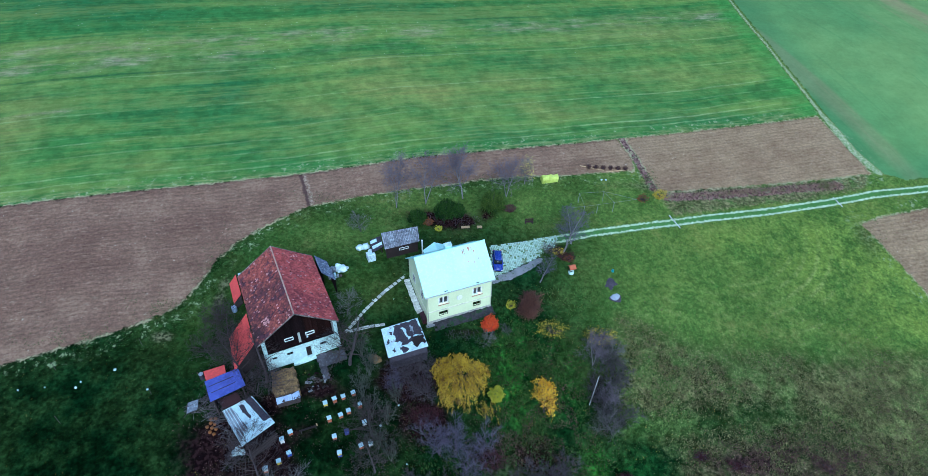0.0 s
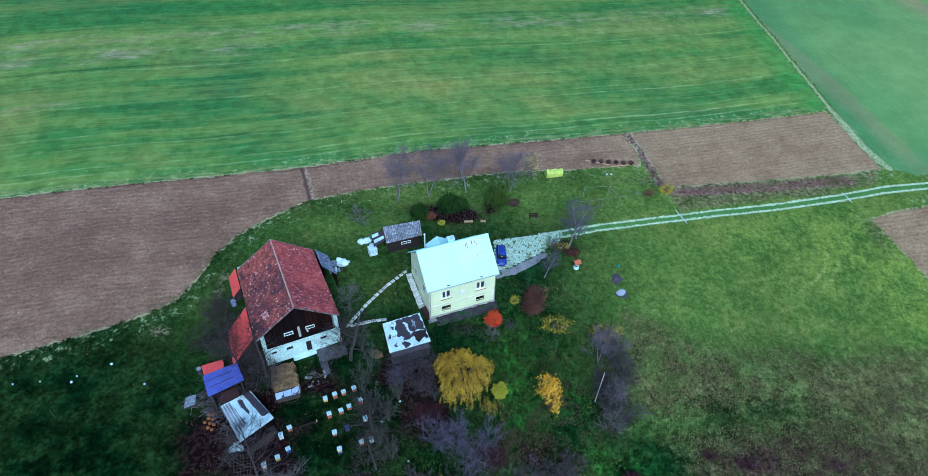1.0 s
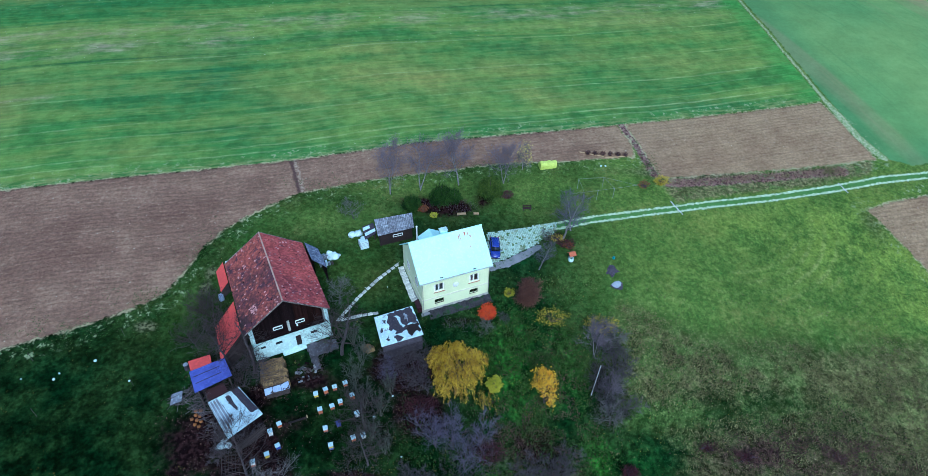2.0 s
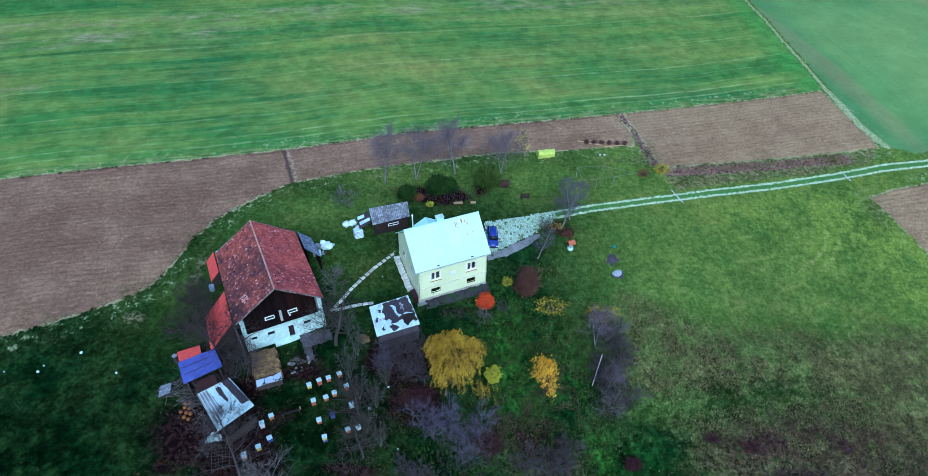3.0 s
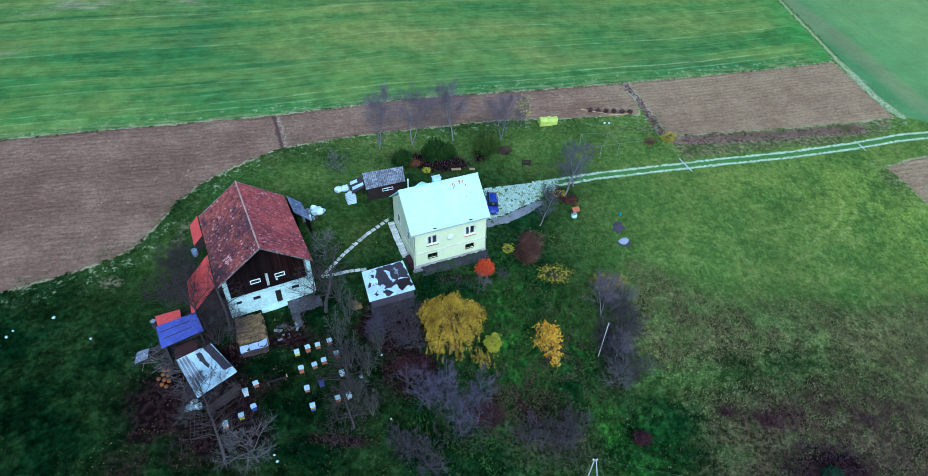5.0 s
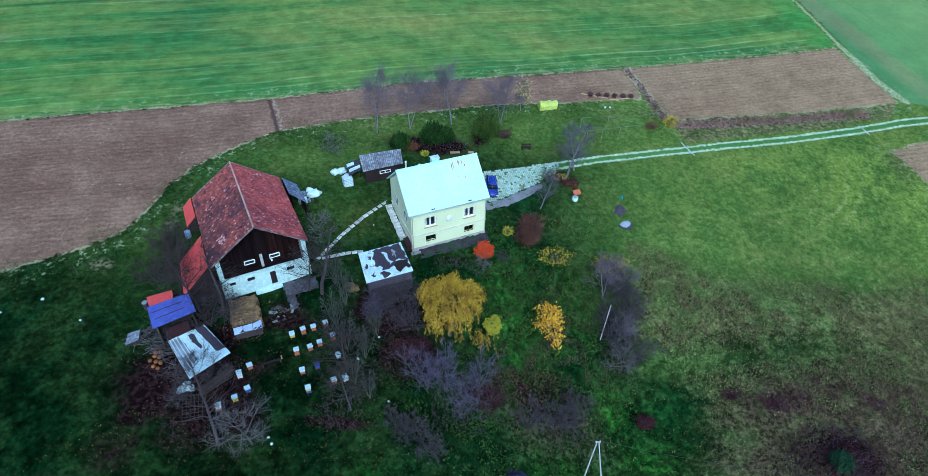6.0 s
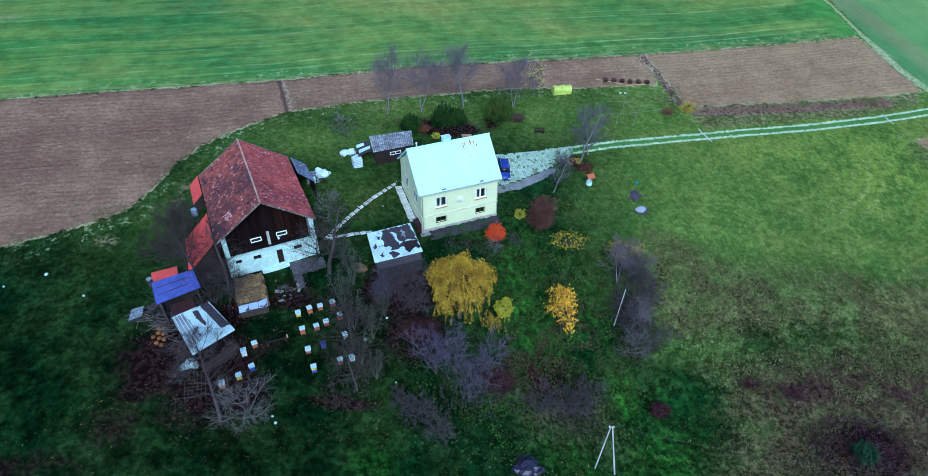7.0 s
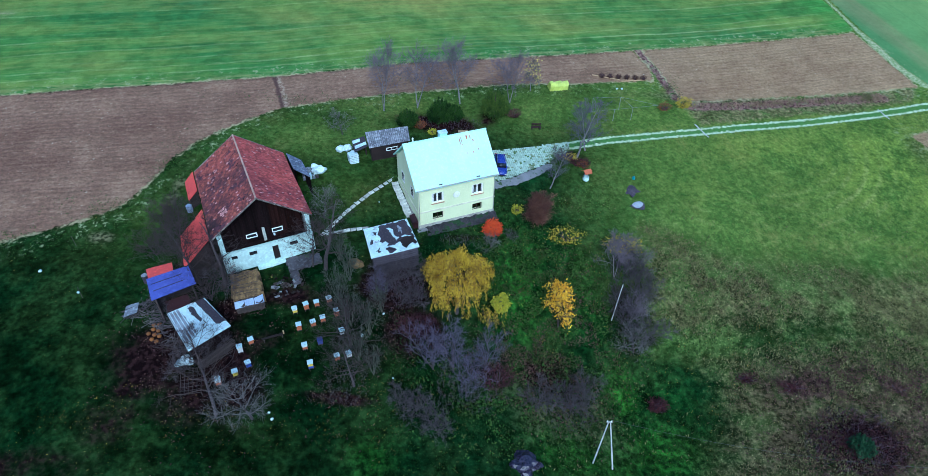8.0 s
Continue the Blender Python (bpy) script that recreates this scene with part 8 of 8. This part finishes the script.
slab_path([(-15.2, 54.9), (-12.8, 58.9), (-10.4, 62.1), (-7.1, 65.6)], 0.75, 0.46, "path of worn grey stone slabs across the lawn")
slab_path([(-14.7, 55.2), (-12.0, 56.2), (-9.9, 56.7)], 0.8, 0.46, "short path of grey stone slabs to the shed")
slab_path([(-15.6, 54.6), (-14.6, 52.6), (-14.2, 51.4)], 1.0, 1.4, "broken concrete slabs beside the barn")


def build_drive():
    poly = DRIVE
    rng = np.random.default_rng(6)
    verts, faces = [], []
    c, s = math.cos(0.25), math.sin(0.25)
    g = 0.28
    for i in range(-12, 50):
        for j in range(-28, 36):
            u, v = i * g, j * g
            x, y = 5 + u * c - v * s, 68 + u * s + v * c
            px, py = np.array([x]), np.array([y])
            if signed(px, py, poly)[0] < 0.05 or rng.uniform() < 0.05 + 0.3 * max(0.0, (x - 11) / 6) + (0.5 if noise.noise(Vector((x * 0.9, y * 1.6, 2.0))) > 0.2 else 0.0):
                continue
            a = g * 0.5 - rng.uniform(0.018, 0.045)
            z = gz(x, y) + rng.uniform(0.035, 0.06)
            gx, gy = (gz(x + .5, y) - gz(x - .5, y)), (gz(x, y + .5) - gz(x, y - .5))
            n0 = len(verts)
            for dz in (0, -0.12):
                for du, dv in ((-a, -a), (a, -a), (a, a), (-a, a)):
                    dx, dy = du * c - dv * s, du * s + dv * c
                    verts.append((x + dx, y + dy, z + dz + gx * dx + gy * dy))
            faces += [(n0, n0 + 1, n0 + 2, n0 + 3), (n0, n0 + 4, n0 + 5, n0 + 1), (n0 + 1, n0 + 5, n0 + 6, n0 + 2), (n0 + 2, n0 + 6, n0 + 7, n0 + 3), (n0 + 3, n0 + 7, n0 + 4, n0)]
    d = thing("drive", Matrix.Identity(4), "paved drive of pale blocks with grassy joints", "drive", kind="structure")
    me = bpy.data.meshes.new("pavers")
    me.from_pydata(verts, [], faces)
    tagged(part("pavers", me, M["paver"], d), kind="stuff")
    bm = bmesh.new()
    pts = [(5.4, 64.6), (8.2, 65.8), (11.6, 68.1), (13.9, 70.3), (12.9, 70.4), (11.0, 69.2), (8.0, 67.2), (5.9, 66.1), (5.2, 66.2)]
    ring = []
    for (ax, ay), (bx, by) in zip(pts, pts[1:] + pts[:1]):
        k = max(2, int(math.hypot(bx - ax, by - ay) / 0.3))
        for i in range(k):
            ring.append((ax + (bx - ax) * i / k + rng.uniform(-0.16, 0.16), ay + (by - ay) * i / k + rng.uniform(-0.16, 0.16)))
    top = [bm.verts.new((x, y, gz(x, y) + 0.035)) for x, y in ring]
    low = [bm.verts.new((x, y, gz(x, y) - 0.12)) for x, y in ring]
    face = bm.faces.new(top)
    for i in range(len(top)):
        bm.faces.new((top[i], low[i], low[(i + 1) % len(top)], top[(i + 1) % len(top)]))
    bmesh.ops.triangulate(bm, faces=[face])
    bmesh.ops.recalc_face_normals(bm, faces=bm.faces[:])
    part("concrete_edge", bm, M["concrete"], d, "grey concrete edge")


build_drive()


# stepped slabs down the gable side, and the soil bank under the front wall
t = thing("gable_steps", Matrix.Identity(4), "row of worn pale slabs stepping down the house wall", "steps", kind="structure")
rng = random.Random(77)
for i in range(12):
    q = HOUSE @ Vector((-0.5 + rng.uniform(-0.06, 0.06), 2.2 + 0.5 * i, 0))
    s = part("slab", boxes((-0.42, 0.42, -0.23, 0.23, -0.25, 0.09), bevel=0.02), M["stone_slab"], t)
    s.matrix_basis = lean(q.x, q.y, math.degrees(0.38) + rng.uniform(-5, 5), 0.05)
t = thing("soil_bank", HOUSE, "dark bare soil bank below the front wall of the house", "bank", kind="structure")
part("soil", rough_slab(0.7, 9.9, -1.25, -0.09, -3.2, -0.42, 0.16, 41, 0.2, 0.4), M["bank_soil"], t)
